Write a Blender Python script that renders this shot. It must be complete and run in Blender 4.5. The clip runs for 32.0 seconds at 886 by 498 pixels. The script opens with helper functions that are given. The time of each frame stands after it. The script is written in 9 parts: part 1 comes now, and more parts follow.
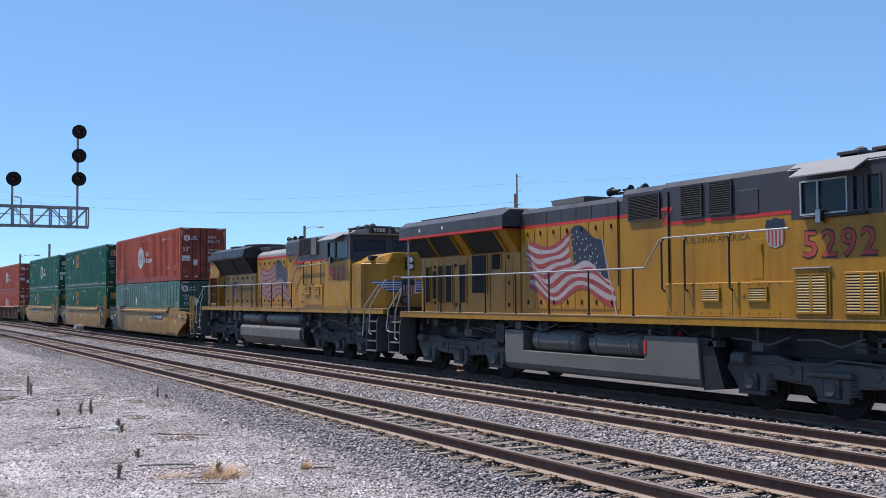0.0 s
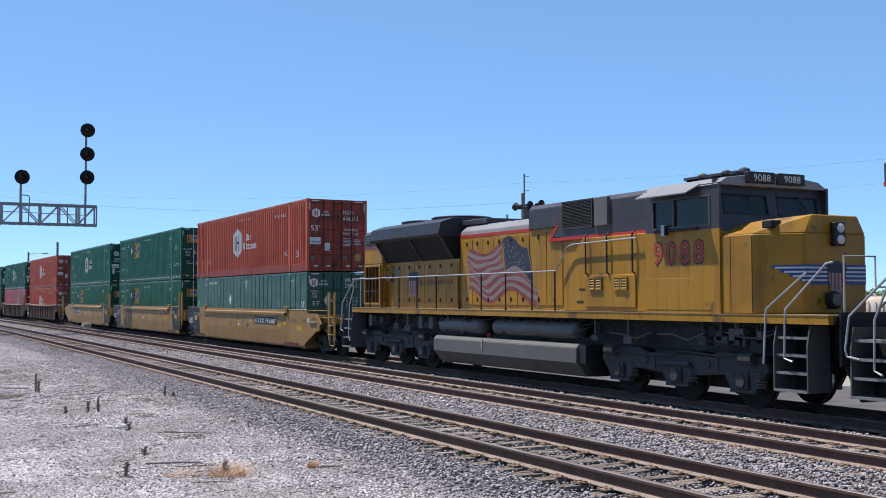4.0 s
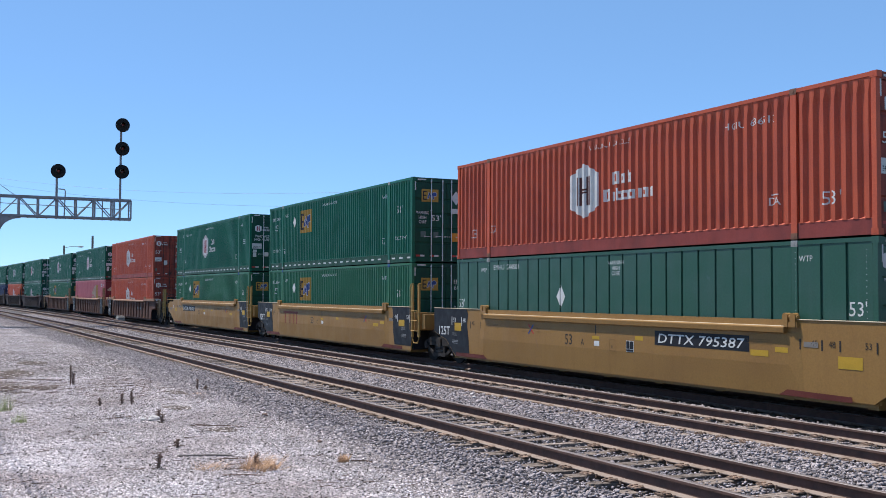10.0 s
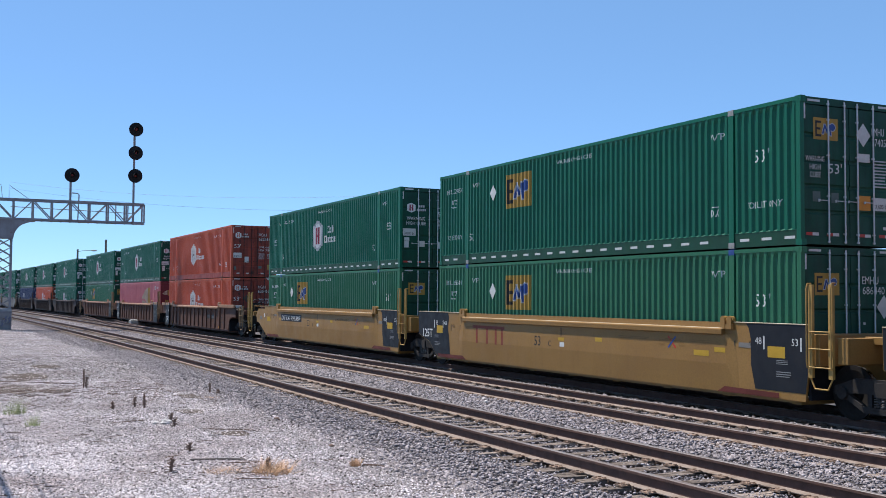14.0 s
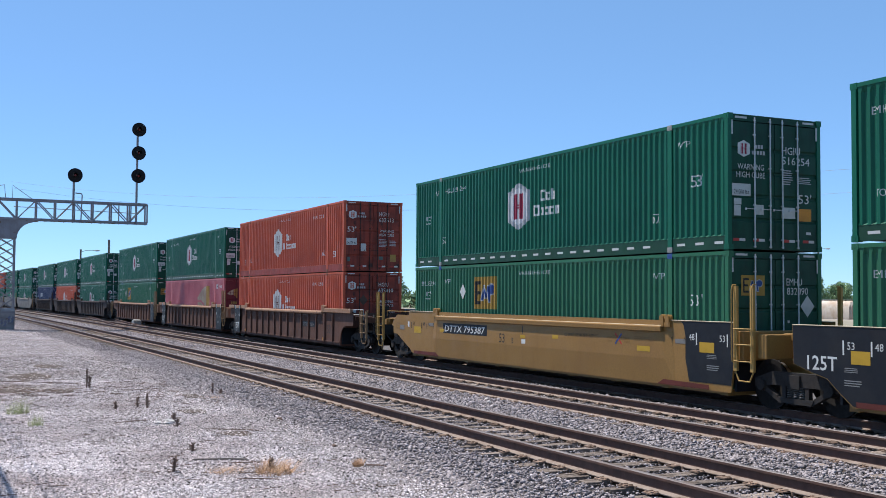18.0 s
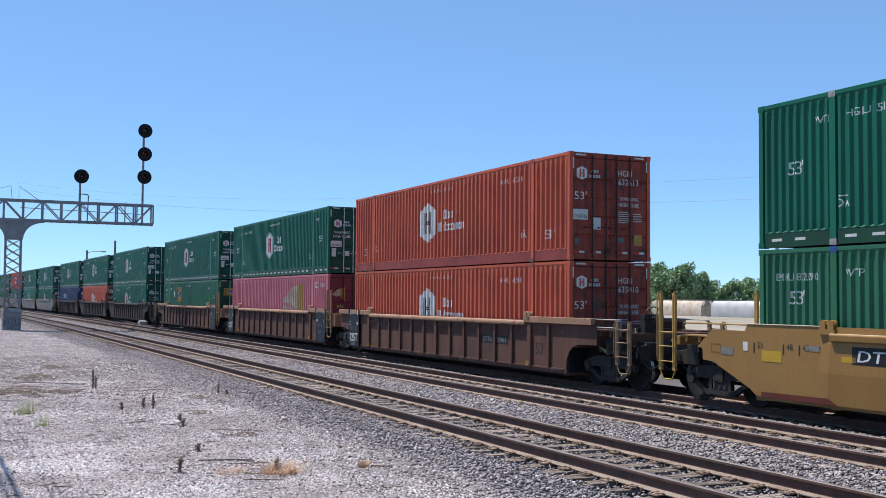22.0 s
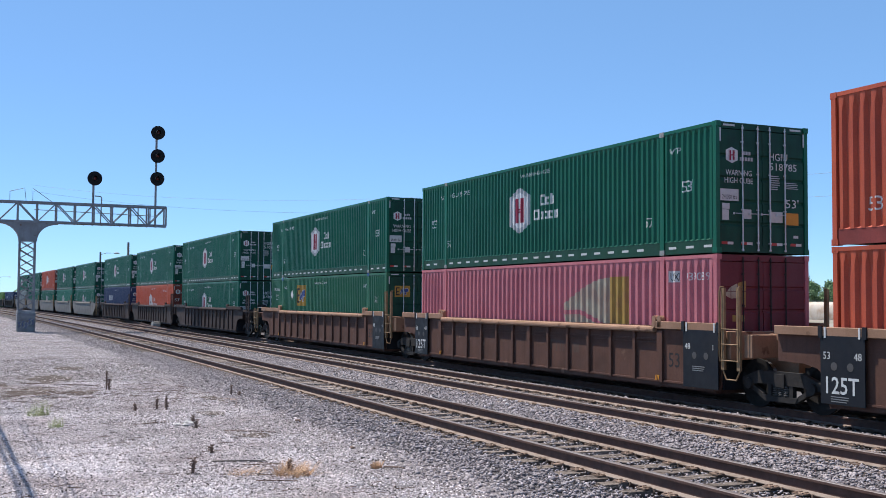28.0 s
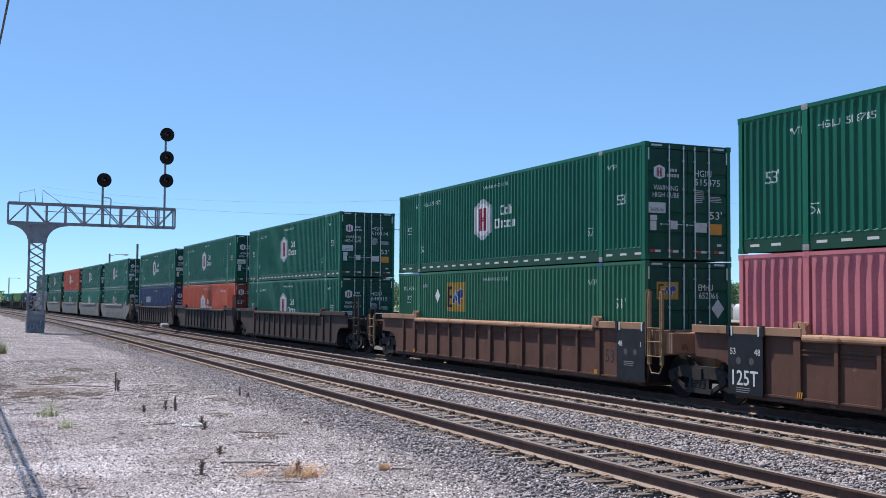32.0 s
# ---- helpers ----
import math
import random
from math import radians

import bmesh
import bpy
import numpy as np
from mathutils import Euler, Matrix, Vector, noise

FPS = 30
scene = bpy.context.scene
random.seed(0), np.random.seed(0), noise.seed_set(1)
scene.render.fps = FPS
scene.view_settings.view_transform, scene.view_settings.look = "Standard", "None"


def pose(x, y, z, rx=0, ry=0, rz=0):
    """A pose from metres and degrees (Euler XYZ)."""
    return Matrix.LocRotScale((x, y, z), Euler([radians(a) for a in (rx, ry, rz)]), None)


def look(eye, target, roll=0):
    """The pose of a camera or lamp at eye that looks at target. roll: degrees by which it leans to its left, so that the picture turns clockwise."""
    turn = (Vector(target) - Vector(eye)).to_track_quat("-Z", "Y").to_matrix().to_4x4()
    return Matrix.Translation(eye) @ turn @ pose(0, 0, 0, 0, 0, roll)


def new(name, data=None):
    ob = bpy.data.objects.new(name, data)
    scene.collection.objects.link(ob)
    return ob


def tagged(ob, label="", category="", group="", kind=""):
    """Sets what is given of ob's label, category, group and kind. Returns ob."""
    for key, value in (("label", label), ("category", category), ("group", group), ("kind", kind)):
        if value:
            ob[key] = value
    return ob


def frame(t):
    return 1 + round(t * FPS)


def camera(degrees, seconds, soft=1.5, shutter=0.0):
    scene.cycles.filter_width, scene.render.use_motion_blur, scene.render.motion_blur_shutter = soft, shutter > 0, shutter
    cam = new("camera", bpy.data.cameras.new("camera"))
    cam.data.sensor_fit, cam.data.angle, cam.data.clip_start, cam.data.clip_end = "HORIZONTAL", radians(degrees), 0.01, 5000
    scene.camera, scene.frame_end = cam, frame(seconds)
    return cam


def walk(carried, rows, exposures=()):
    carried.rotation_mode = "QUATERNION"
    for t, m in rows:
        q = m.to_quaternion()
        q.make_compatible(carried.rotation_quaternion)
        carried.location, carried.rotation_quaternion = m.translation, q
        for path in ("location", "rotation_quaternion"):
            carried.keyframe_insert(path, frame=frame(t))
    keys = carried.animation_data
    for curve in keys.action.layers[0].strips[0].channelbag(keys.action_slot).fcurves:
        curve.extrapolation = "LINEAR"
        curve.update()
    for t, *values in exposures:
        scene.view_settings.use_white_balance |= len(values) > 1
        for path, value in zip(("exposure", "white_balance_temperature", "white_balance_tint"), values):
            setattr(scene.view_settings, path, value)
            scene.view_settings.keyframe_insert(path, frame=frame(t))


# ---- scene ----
# One standing camera that pans slowly by hand: seconds, heading from +y, tilt, lean in degrees.
cam = camera(44.97, 32.0, soft=0.9, shutter=0.0)
EYE = Vector((0.0, 0.0, 2.19))


def aim(heading, tilt, lean):
    a, e = radians(heading), radians(tilt)
    way = Vector((math.sin(a) * math.cos(e), math.cos(a) * math.cos(e), math.sin(e)))
    return look(EYE, EYE + way, lean)


PAN = (
    (0, -61.79, 2.63, -0.35), (0.5, -61.83, 2.63, -0.33), (1, -61.86, 2.63, -0.31), (1.5, -61.90, 2.64, -0.28), (2, -61.95, 2.62, -0.32),
    (2.5, -61.98, 2.63, -0.28), (3, -62.01, 2.62, -0.24), (3.5, -62.04, 2.62, -0.21), (5.5, -63.11, 2.39, 0.06), (6, -63.40, 2.32, 0.13),
    (6.5, -63.51, 2.30, 0.16), (7, -63.60, 2.29, 0.20), (7.5, -63.72, 2.34, 0.22), (8, -63.75, 2.33, 0.23), (8.5, -63.79, 2.34, 0.20),
    (9, -63.83, 2.34, 0.22), (9.5, -63.84, 2.36, 0.22), (10, -63.85, 2.37, 0.27), (10.5, -64.00, 2.41, 0.33), (11, -64.28, 2.47, 0.31),
    (11.5, -64.40, 2.51, 0.34), (12, -64.42, 2.54, 0.38), (12.5, -64.44, 2.56, 0.37), (13, -64.45, 2.55, 0.33), (13.5, -64.47, 2.58, 0.34),
    (14, -64.50, 2.60, 0.38), (14.5, -64.51, 2.61, 0.42), (16.5, -64.59, 2.62, 0.41), (17, -64.60, 2.63, 0.42), (17.5, -64.63, 2.62, 0.48),
    (18, -64.65, 2.61, 0.42), (18.5, -64.70, 2.64, 0.39), (19, -64.72, 2.60, 0.42), (19.5, -64.76, 2.61, 0.44), (20, -64.80, 2.61, 0.44),
    (20.5, -64.85, 2.65, 0.45), (21, -64.88, 2.65, 0.41), (21.5, -64.89, 2.64, 0.42), (22, -64.95, 2.66, 0.44), (22.5, -64.98, 2.68, 0.45),
    (23, -65.02, 2.68, 0.48), (23.5, -65.03, 2.68, 0.44), (24, -65.06, 2.69, 0.46), (24.5, -65.07, 2.67, 0.43), (25, -65.13, 2.71, 0.54),
    (25.5, -65.17, 2.73, 0.47), (27.5, -65.42, 2.72, 0.40), (28, -65.60, 2.71, 0.35), (28.5, -65.82, 2.77, 0.39), (29, -65.89, 2.81, 0.47),
    (29.5, -65.94, 2.81, 0.48), (30, -65.94, 2.82, 0.45), (30.5, -65.98, 2.82, 0.47), (31, -66.02, 2.85, 0.52), (31.5, -66.03, 2.84, 0.50),
    (32, -66.05, 2.81, 0.44),
)
walk(cam, [(t, aim(a, b, c)) for t, a, b, c in PAN], exposures=((0, 0.50), (32, 0.50)))

# ---- daylight: a clear midday sky and one high sun ----
SUN_TO = Vector((-0.345, -0.225, 0.911)).normalized()
world = bpy.data.worlds.new("sky")
scene.world = world
world.use_nodes = True
wn = world.node_tree
sky = wn.nodes.new("ShaderNodeTexSky")
sky.sky_type = "NISHITA"
sky.sun_disc = False
sky.sun_elevation = math.asin(SUN_TO.z)
sky.sun_rotation = math.atan2(SUN_TO.x, SUN_TO.y)
sky.altitude = 200.0
sky.air_density, sky.dust_density, sky.ozone_density = 0.65, 0.0, 3.0
tone = wn.nodes.new("ShaderNodeMix")
tone.data_type, tone.blend_type = "RGBA", "MULTIPLY"
tone.inputs[0].default_value = 1.0
tone.inputs[7].default_value = (0.79, 1.03, 1.29, 1.0)
wn.links.new(sky.outputs[0], tone.inputs[6])
haze = wn.nodes.new("ShaderNodeMix")      # thin even haze that softens the fall-off to the horizon
haze.data_type = "RGBA"
haze.inputs[0].default_value = 0.45
haze.inputs[7].default_value = (1.72, 3.20, 5.0, 1.0)
wn.links.new(tone.outputs[2], haze.inputs[6])
wn.links.new(haze.outputs[2], wn.nodes["Background"].inputs[0])
wn.nodes["Background"].inputs[1].default_value = 0.112
sun = new("sun", bpy.data.lights.new("sun", "SUN"))
sun.data.energy, sun.data.angle, sun.data.color = 5.0, radians(0.53), (1.0, 0.955, 0.895)
sun.matrix_world = look(Vector((0, 0, 60)) + SUN_TO, (0, 0, 60))


# ---- materials ----
def material(name, base, rough=0.6, metal=0.0, dark=None, scale=4.0, amount=0.35, grain=60.0, bump=0.0, bump_scale=None,
             vary=0.0, island=0.0, spec=0.3, streak=0.0, wear=None, wear_at=0.66, wear_scale=3.0):
    """A procedural surface: base colour, broad stains, fine grain, relief, and a shift of value from object to object."""
    m = bpy.data.materials.new(name)
    m.use_nodes = True
    n, l = m.node_tree.nodes, m.node_tree.links
    b = n["Principled BSDF"]
    b.inputs["Roughness"].default_value, b.inputs["Metallic"].default_value = rough, metal
    b.inputs["Specular IOR Level"].default_value = spec
    co = n.new("ShaderNodeTexCoord").outputs["Object"]

    def tex(s, detail, stretch=None):
        t = n.new("ShaderNodeTexNoise")
        t.inputs["Scale"].default_value, t.inputs["Detail"].default_value = s, detail
        src = co
        if stretch:
            mp = n.new("ShaderNodeMapping")
            mp.inputs["Scale"].default_value = stretch
            l.new(co, mp.inputs[0])
            src = mp.outputs[0]
        l.new(src, t.inputs["Vector"])
        return t.outputs["Fac"]

    def mix(kind, fac, a, c):
        x = n.new("ShaderNodeMix")
        x.data_type, x.blend_type = "RGBA", kind
        for i, v in ((0, fac), (6, a), (7, c)):
            if isinstance(v, (int, float)):
                x.inputs[i].default_value = v
            elif isinstance(v, tuple):
                x.inputs[i].default_value = (*v, 1)
            else:
                l.new(v, x.inputs[i])
        return x.outputs[2]

    def ramp(src, lo, hi, a=0.0, c=1.0):
        r = n.new("ShaderNodeMapRange")
        for i, v in ((1, lo), (2, hi), (3, a), (4, c)):
            r.inputs[i].default_value = v
        l.new(src, r.inputs[0])
        return r.outputs[0]

    dark = dark or tuple(v * 0.55 for v in base)
    col = mix("MIX", ramp(tex(scale, 5), 0.42, 0.7, 0.0, amount), base, dark)
    if streak:
        col = mix("MIX", ramp(tex(1.0, 4, (7.0, 7.0, 0.5)), 0.5, 0.75, 0.0, streak), col, dark)
    if wear:
        col = mix("MIX", ramp(tex(wear_scale, 8), wear_at, wear_at + 0.05), col, wear)
    col = mix("MULTIPLY", 1.0, col, mix("MIX", ramp(tex(grain, 3), 0.3, 0.7), (0.90, 0.90, 0.90), (1.06, 1.06, 1.06)))
    if vary:
        rnd = n.new("ShaderNodeObjectInfo").outputs["Random"]
        k = ramp(rnd, 0, 1, 1 - vary, 1 + vary)
        g = n.new("ShaderNodeCombineColor")
        for i in range(3):
            l.new(k, g.inputs[i])
        col = mix("MULTIPLY", 1.0, col, g.outputs[0])
    if island:
        rnd = n.new("ShaderNodeNewGeometry").outputs["Random Per Island"]
        k = ramp(rnd, 0, 1, 1 - island, 1 + island)
        g = n.new("ShaderNodeCombineColor")
        for i in range(3):
            l.new(k, g.inputs[i])
        col = mix("MULTIPLY", 1.0, col, g.outputs[0])
    l.new(col, b.inputs["Base Color"])
    l.new(ramp(tex(scale * 2.3, 4), 0.3, 0.7, max(0.02, rough - 0.1), min(1, rough + 0.12)), b.inputs["Roughness"])
    if bump:
        bp = n.new("ShaderNodeBump")
        bp.inputs["Strength"].default_value, bp.inputs["Distance"].default_value = bump, 0.02
        l.new(tex(bump_scale or grain, 6), bp.inputs["Height"])
        l.new(bp.outputs[0], b.inputs["Normal"])
    return m


def crushed_stone(name, pale, mid, gap, stain, cell, stain_amount=0.5):
    """Packed crushed stone: small cells of their own shade, dark gaps between them, broad stains, matching relief."""
    m = bpy.data.materials.new(name)
    m.use_nodes = True
    n, l = m.node_tree.nodes, m.node_tree.links
    b = n["Principled BSDF"]
    b.inputs["Roughness"].default_value, b.inputs["Specular IOR Level"].default_value = 0.93, 0.2
    co = n.new("ShaderNodeTexCoord").outputs["Object"]

    def ramp(src, lo, hi, a=0.0, c=1.0):
        r = n.new("ShaderNodeMapRange")
        for i, v in ((1, lo), (2, hi), (3, a), (4, c)):
            r.inputs[i].default_value = v
        l.new(src, r.inputs[0])
        return r.outputs[0]

    def mix(fac, a, c):
        x = n.new("ShaderNodeMix")
        x.data_type = "RGBA"
        for i, v in ((0, fac), (6, a), (7, c)):
            if isinstance(v, tuple):
                x.inputs[i].default_value = (*v, 1)
            else:
                l.new(v, x.inputs[i])
        return x.outputs[2]

    def cells(feature, scale):
        v = n.new("ShaderNodeTexVoronoi")
        v.feature = feature
        v.inputs["Scale"].default_value = scale
        l.new(co, v.inputs["Vector"])
        return v

    def cloud(scale, detail):
        t = n.new("ShaderNodeTexNoise")
        t.inputs["Scale"].default_value, t.inputs["Detail"].default_value = scale, detail
        l.new(co, t.inputs["Vector"])
        return t.outputs["Fac"]
    one = cells("F1", 1.0 / cell)
    shade = n.new("ShaderNodeSeparateColor")
    l.new(one.outputs["Color"], shade.inputs[0])
    edge = cells("DISTANCE_TO_EDGE", 1.0 / cell).outputs["Distance"]
    col = mix(ramp(shade.outputs[0], 0.1, 0.9), mid, pale)
    col = mix(ramp(cloud(0.5, 6), 0.45, 0.72, 0.0, stain_amount), col, stain)
    col = mix(ramp(cloud(7.0, 4), 0.52, 0.70, 0.0, 0.45), col, mid)
    col = mix(ramp(edge, 0.02, 0.18, 0.9, 0.0), col, gap)
    l.new(col, b.inputs["Base Color"])
    bp = n.new("ShaderNodeBump")
    bp.inputs["Strength"].default_value, bp.inputs["Distance"].default_value = 1.0, cell * 0.7
    l.new(ramp(edge, 0.0, 0.35), bp.inputs["Height"])
    l.new(bp.outputs[0], b.inputs["Normal"])
    return m


def glass(name, tint, rough=0.03):
    m = bpy.data.materials.new(name)
    m.use_nodes = True
    b = m.node_tree.nodes["Principled BSDF"]
    b.inputs["Base Color"].default_value = (*tint, 1)
    b.inputs["Roughness"].default_value = rough
    b.inputs["Transmission Weight"].default_value = 0.6
    b.inputs["IOR"].default_value = 1.3
    return m


RUST = (0.13, 0.055, 0.028)
M = dict(
    soil=crushed_stone("pale_limestone_lot", (0.64, 0.572, 0.575), (0.34, 0.296, 0.290), (0.065, 0.053, 0.053), (0.22, 0.168, 0.150), 0.036, 0.75),
    limestone=material("limestone_chips", (0.63, 0.562, 0.570), 0.9, dark=(0.28, 0.212, 0.20), scale=0.45, amount=0.7, grain=90, island=0.38, spec=0.25),
    ballast=material("grey_ballast_stone", (0.2883, 0.2548, 0.2623), 0.88, dark=(0.1116, 0.08928, 0.09114), scale=14, amount=0.5, grain=80, island=0.5, spec=0.3),
    rail_side=material("rusted_rail_steel", (0.115, 0.064, 0.050), 0.85, dark=(0.058, 0.036, 0.031), scale=6, amount=0.6, grain=70, bump=0.3, spec=0.3),
    rail_dust=material("dusty_rail_foot", (0.235, 0.185, 0.158), 0.95, dark=(0.13, 0.09, 0.065), scale=5, amount=0.7, grain=50, spec=0.2),
    rail_top=material("worn_rail_head", (0.19, 0.165, 0.16), 0.55, metal=0.4, dark=(0.14, 0.09, 0.07), scale=2, amount=0.5, grain=50),
    tie=material("weathered_timber", (0.2475, 0.198, 0.1674), 0.92, dark=(0.0675, 0.0468, 0.0378), scale=11, amount=0.9, grain=45, bump=0.9, vary=0.4, spec=0.2),
    plate=material("rusty_tie_plate", (0.215, 0.148, 0.110), 0.85, dark=(0.115, 0.068, 0.046), scale=12, amount=0.6, grain=60, bump=0.3, island=0.35, spec=0.3),
    steel=material("dark_truck_steel", (0.02373, 0.02099, 0.02008), 0.8, dark=(0.04563, 0.03376, 0.02737), scale=5, amount=0.5, grain=40, bump=0.25, spec=0.3),
    black=material("black_paint", (0.0132, 0.0132, 0.0144), 0.5, dark=(0.03, 0.027, 0.024), scale=4, amount=0.4, grain=60),
    wheel=material("wheel_steel", (0.0108, 0.00864, 0.00756), 0.75, metal=0.0, dark=(0.009, 0.0072, 0.0072), scale=6, amount=0.5, grain=50),
    tread=material("polished_wheel_tread", (0.42, 0.40, 0.38), 0.3, metal=0.9, scale=5, amount=0.2),
    white=material("white_lettering", (0.6038, 0.6038, 0.5875), 0.6, dark=(0.3672, 0.359, 0.3427), scale=3, amount=0.4, grain=70),
    grey_letter=material("silver_lettering", (0.416, 0.424, 0.432), 0.55, scale=3, amount=0.3),
    dark_letter=material("black_lettering", (0.024, 0.0224, 0.0224), 0.6, scale=4, amount=0.2),
    red_letter=material("red_lettering", (0.44, 0.028, 0.024), 0.5, scale=3, amount=0.25),
    crimson=material("crimson_emblem_paint", (0.27, 0.018, 0.045), 0.5, dark=(0.19, 0.015, 0.035), scale=3, amount=0.3),
    blue=material("blue_emblem", (0.028, 0.068, 0.24), 0.5, scale=3, amount=0.3),
    orange=material("orange_sticker", (0.6, 0.24, 0.024), 0.5, scale=4, amount=0.25),
    yellow_tag=material("yellow_sticker", (0.4488, 0.2693, 0.0264), 0.55, scale=4, amount=0.25),
    reflector=material("reflector_tape", (0.528, 0.528, 0.512), 0.4, scale=8, amount=0.25),
    red_tape=material("red_reflector_tape", (0.4, 0.04, 0.032), 0.4, scale=8, amount=0.25),
    castings=material("galvanised_casting", (0.32, 0.312, 0.296), 0.6, metal=0.3, scale=7, amount=0.5),
    hub_red=material("faded_red_container_paint", (0.4596, 0.08765, 0.04069), 0.55, dark=(0.3017, 0.05229, 0.03181), scale=0.8, amount=0.6, grain=30, streak=0.3,
                     vary=0.08, wear=(0.2081, 0.05229, 0.0371), wear_at=0.72, wear_scale=2.2),
    hub_orange=material("bright_orange_container_paint", (0.523, 0.09926, 0.04407), 0.5, scale=0.8, amount=0.3, grain=30, streak=0.2, vary=0.06),
    green=material("green_container_paint", (0.008187, 0.1149, 0.06782), 0.42, spec=0.2, dark=(0.006142, 0.07917, 0.05019), scale=0.7, amount=0.5, grain=30, streak=0.25, vary=0.08),
    green_faded=material("faded_green_container_paint", (0.02914, 0.1342, 0.07141), 0.45, spec=0.2, dark=(0.02155, 0.09595, 0.05433), scale=0.7, amount=0.5, grain=30, streak=0.3, vary=0.06),
    green_old=material("weathered_green_container_paint", (0.02266, 0.08309, 0.05664), 0.42, bump=0.35, bump_scale=1.1, dark=(0.04343, 0.09249, 0.07742), scale=0.9, amount=0.6, grain=25, streak=0.4,
                       wear=(0.05853, 0.1086, 0.09917), wear_at=0.68, wear_scale=1.6),
    green_light=material("light_green_container_paint", (0.036, 0.184, 0.12), 0.55, scale=0.8, amount=0.3, grain=30, streak=0.25),
    lime=material("lime_container_paint", (0.128, 0.24, 0.056), 0.55, scale=0.8, amount=0.3, grain=30, streak=0.25),
    pink=material("faded_maroon_container_paint", (0.4876, 0.1599, 0.1803), 0.6, dark=(0.3428, 0.08912, 0.1155), scale=0.8, amount=0.5, grain=25, streak=0.35),
    maroon=material("maroon_door_paint", (0.1408, 0.0224, 0.032), 0.55, scale=0.8, amount=0.4, grain=25, streak=0.3),
    navy=material("navy_container_paint", (0.024, 0.040, 0.105), 0.5, scale=0.8, amount=0.3, grain=30, streak=0.2),
    grey_box=material("pale_grey_container_paint", (0.208, 0.232, 0.224), 0.55, scale=0.8, amount=0.3, grain=30, streak=0.3),
    well_yellow=material("ochre_railcar_paint", (0.275, 0.1488, 0.04324), 0.5, dark=(0.2119, 0.1089, 0.03459), scale=0.6, amount=0.5, grain=30, streak=0.3,
                         wear=(0.2355, 0.122, 0.06135), wear_at=0.71, wear_scale=1.8),
    well_brown=material("rust_brown_railcar_paint", (0.1103, 0.05042, 0.03476), 0.75, dark=(0.06054, 0.0275, 0.01866), scale=0.9, amount=0.7, grain=30, streak=0.5,
                        bump=0.15, wear=(0.1611, 0.08984, 0.06105), wear_at=0.66, wear_scale=1.8),
    chord_tan=material("dusty_tan_chord", (0.3102, 0.1748, 0.1109), 0.65, dark=(0.1695, 0.09419, 0.04708), scale=1.2, amount=0.6, grain=30, streak=0.2,
                       wear=(0.1256, 0.06279, 0.03453), wear_at=0.62, wear_scale=2.5),
    well_umber=material("dark_umber_railcar_paint", (0.0512, 0.032, 0.02752), 0.75, dark=(0.0288, 0.0192, 0.01728), scale=0.9, amount=0.7, grain=30, streak=0.5),
    ladder_tan=material("dusty_tan_ladder_paint", (0.256, 0.16, 0.084), 0.65, dark=(0.128, 0.072, 0.04), scale=6, amount=0.5),
    brown_grille=material("rusty_brown_grille", (0.256, 0.12, 0.048), 0.75, dark=(0.112, 0.064, 0.032), scale=5, amount=0.6),
    well_grey=material("grey_railcar_paint", (0.1555, 0.1382, 0.1232), 0.6, dark=(0.1036, 0.0864, 0.0756), scale=0.8, amount=0.5, grain=30, streak=0.5),
    well_dark=material("dark_railcar_paint", (0.0308, 0.0252, 0.02352), 0.7, scale=0.8, amount=0.5, grain=30, streak=0.4),
    red_brown=material("red_brown_sill_paint", (0.12, 0.0256, 0.0176), 0.6, scale=1.2, amount=0.5, grain=30),
    navy_panel=material("navy_end_panel_paint", (0.00768, 0.008832, 0.01306), 0.55, dark=(0.02419, 0.02285, 0.02285), scale=1.5, amount=0.5, grain=30),
    loco_yellow=material("locomotive_yellow_paint", (0.3133, 0.1525, 0.007832), 0.40, dark=(0.1825, 0.07989, 0.009968), scale=0.7, amount=0.65, grain=30, streak=0.65,
                         wear=(0.1396, 0.06129, 0.02187), wear_at=0.68, wear_scale=2.0),
    loco_grey=material("locomotive_grey_paint", (0.0473, 0.0451, 0.055), 0.42, dark=(0.0286, 0.0253, 0.0286), scale=0.9, amount=0.6, grain=30, streak=0.3,
                       wear=(0.066, 0.044, 0.044), wear_at=0.63, wear_scale=1.3),
    loco_roof=material("pale_grey_roof_paint", (0.2165, 0.2099, 0.2165), 0.5, dark=(0.1312, 0.1246, 0.1246), scale=1.0, amount=0.6, grain=30),
    tank=material("grey_fuel_tank_paint", (0.1173, 0.1109, 0.1035), 0.45, dark=(0.09218, 0.08211, 0.07565), scale=0.8, amount=0.6, grain=30, streak=0.2),
    truck=material("grey_dusty_truck_paint", (0.08208, 0.0771, 0.07542), 0.6, dark=(0.07776, 0.06704, 0.05832), scale=2, amount=0.6, grain=40, bump=0.2),
    mesh=material("black_radiator_mesh", (0.012, 0.0114, 0.0114), 0.7, scale=40, amount=0.4, grain=120, bump=0.5),
    silver=material("bare_silver_handrail", (0.4, 0.4, 0.408), 0.4, metal=0.4, scale=6, amount=0.3),
    grab=material("yellow_grab_iron", (0.384, 0.232, 0.068), 0.55, scale=6, amount=0.4),
    gantry=material("weathered_grey_steel", (0.2297, 0.2374, 0.2603), 0.7, dark=(0.1378, 0.1148, 0.1072), scale=1.2, amount=0.6, grain=30, streak=0.3,
                    wear=(0.1531, 0.09187, 0.06508), wear_at=0.66, wear_scale=2.0),
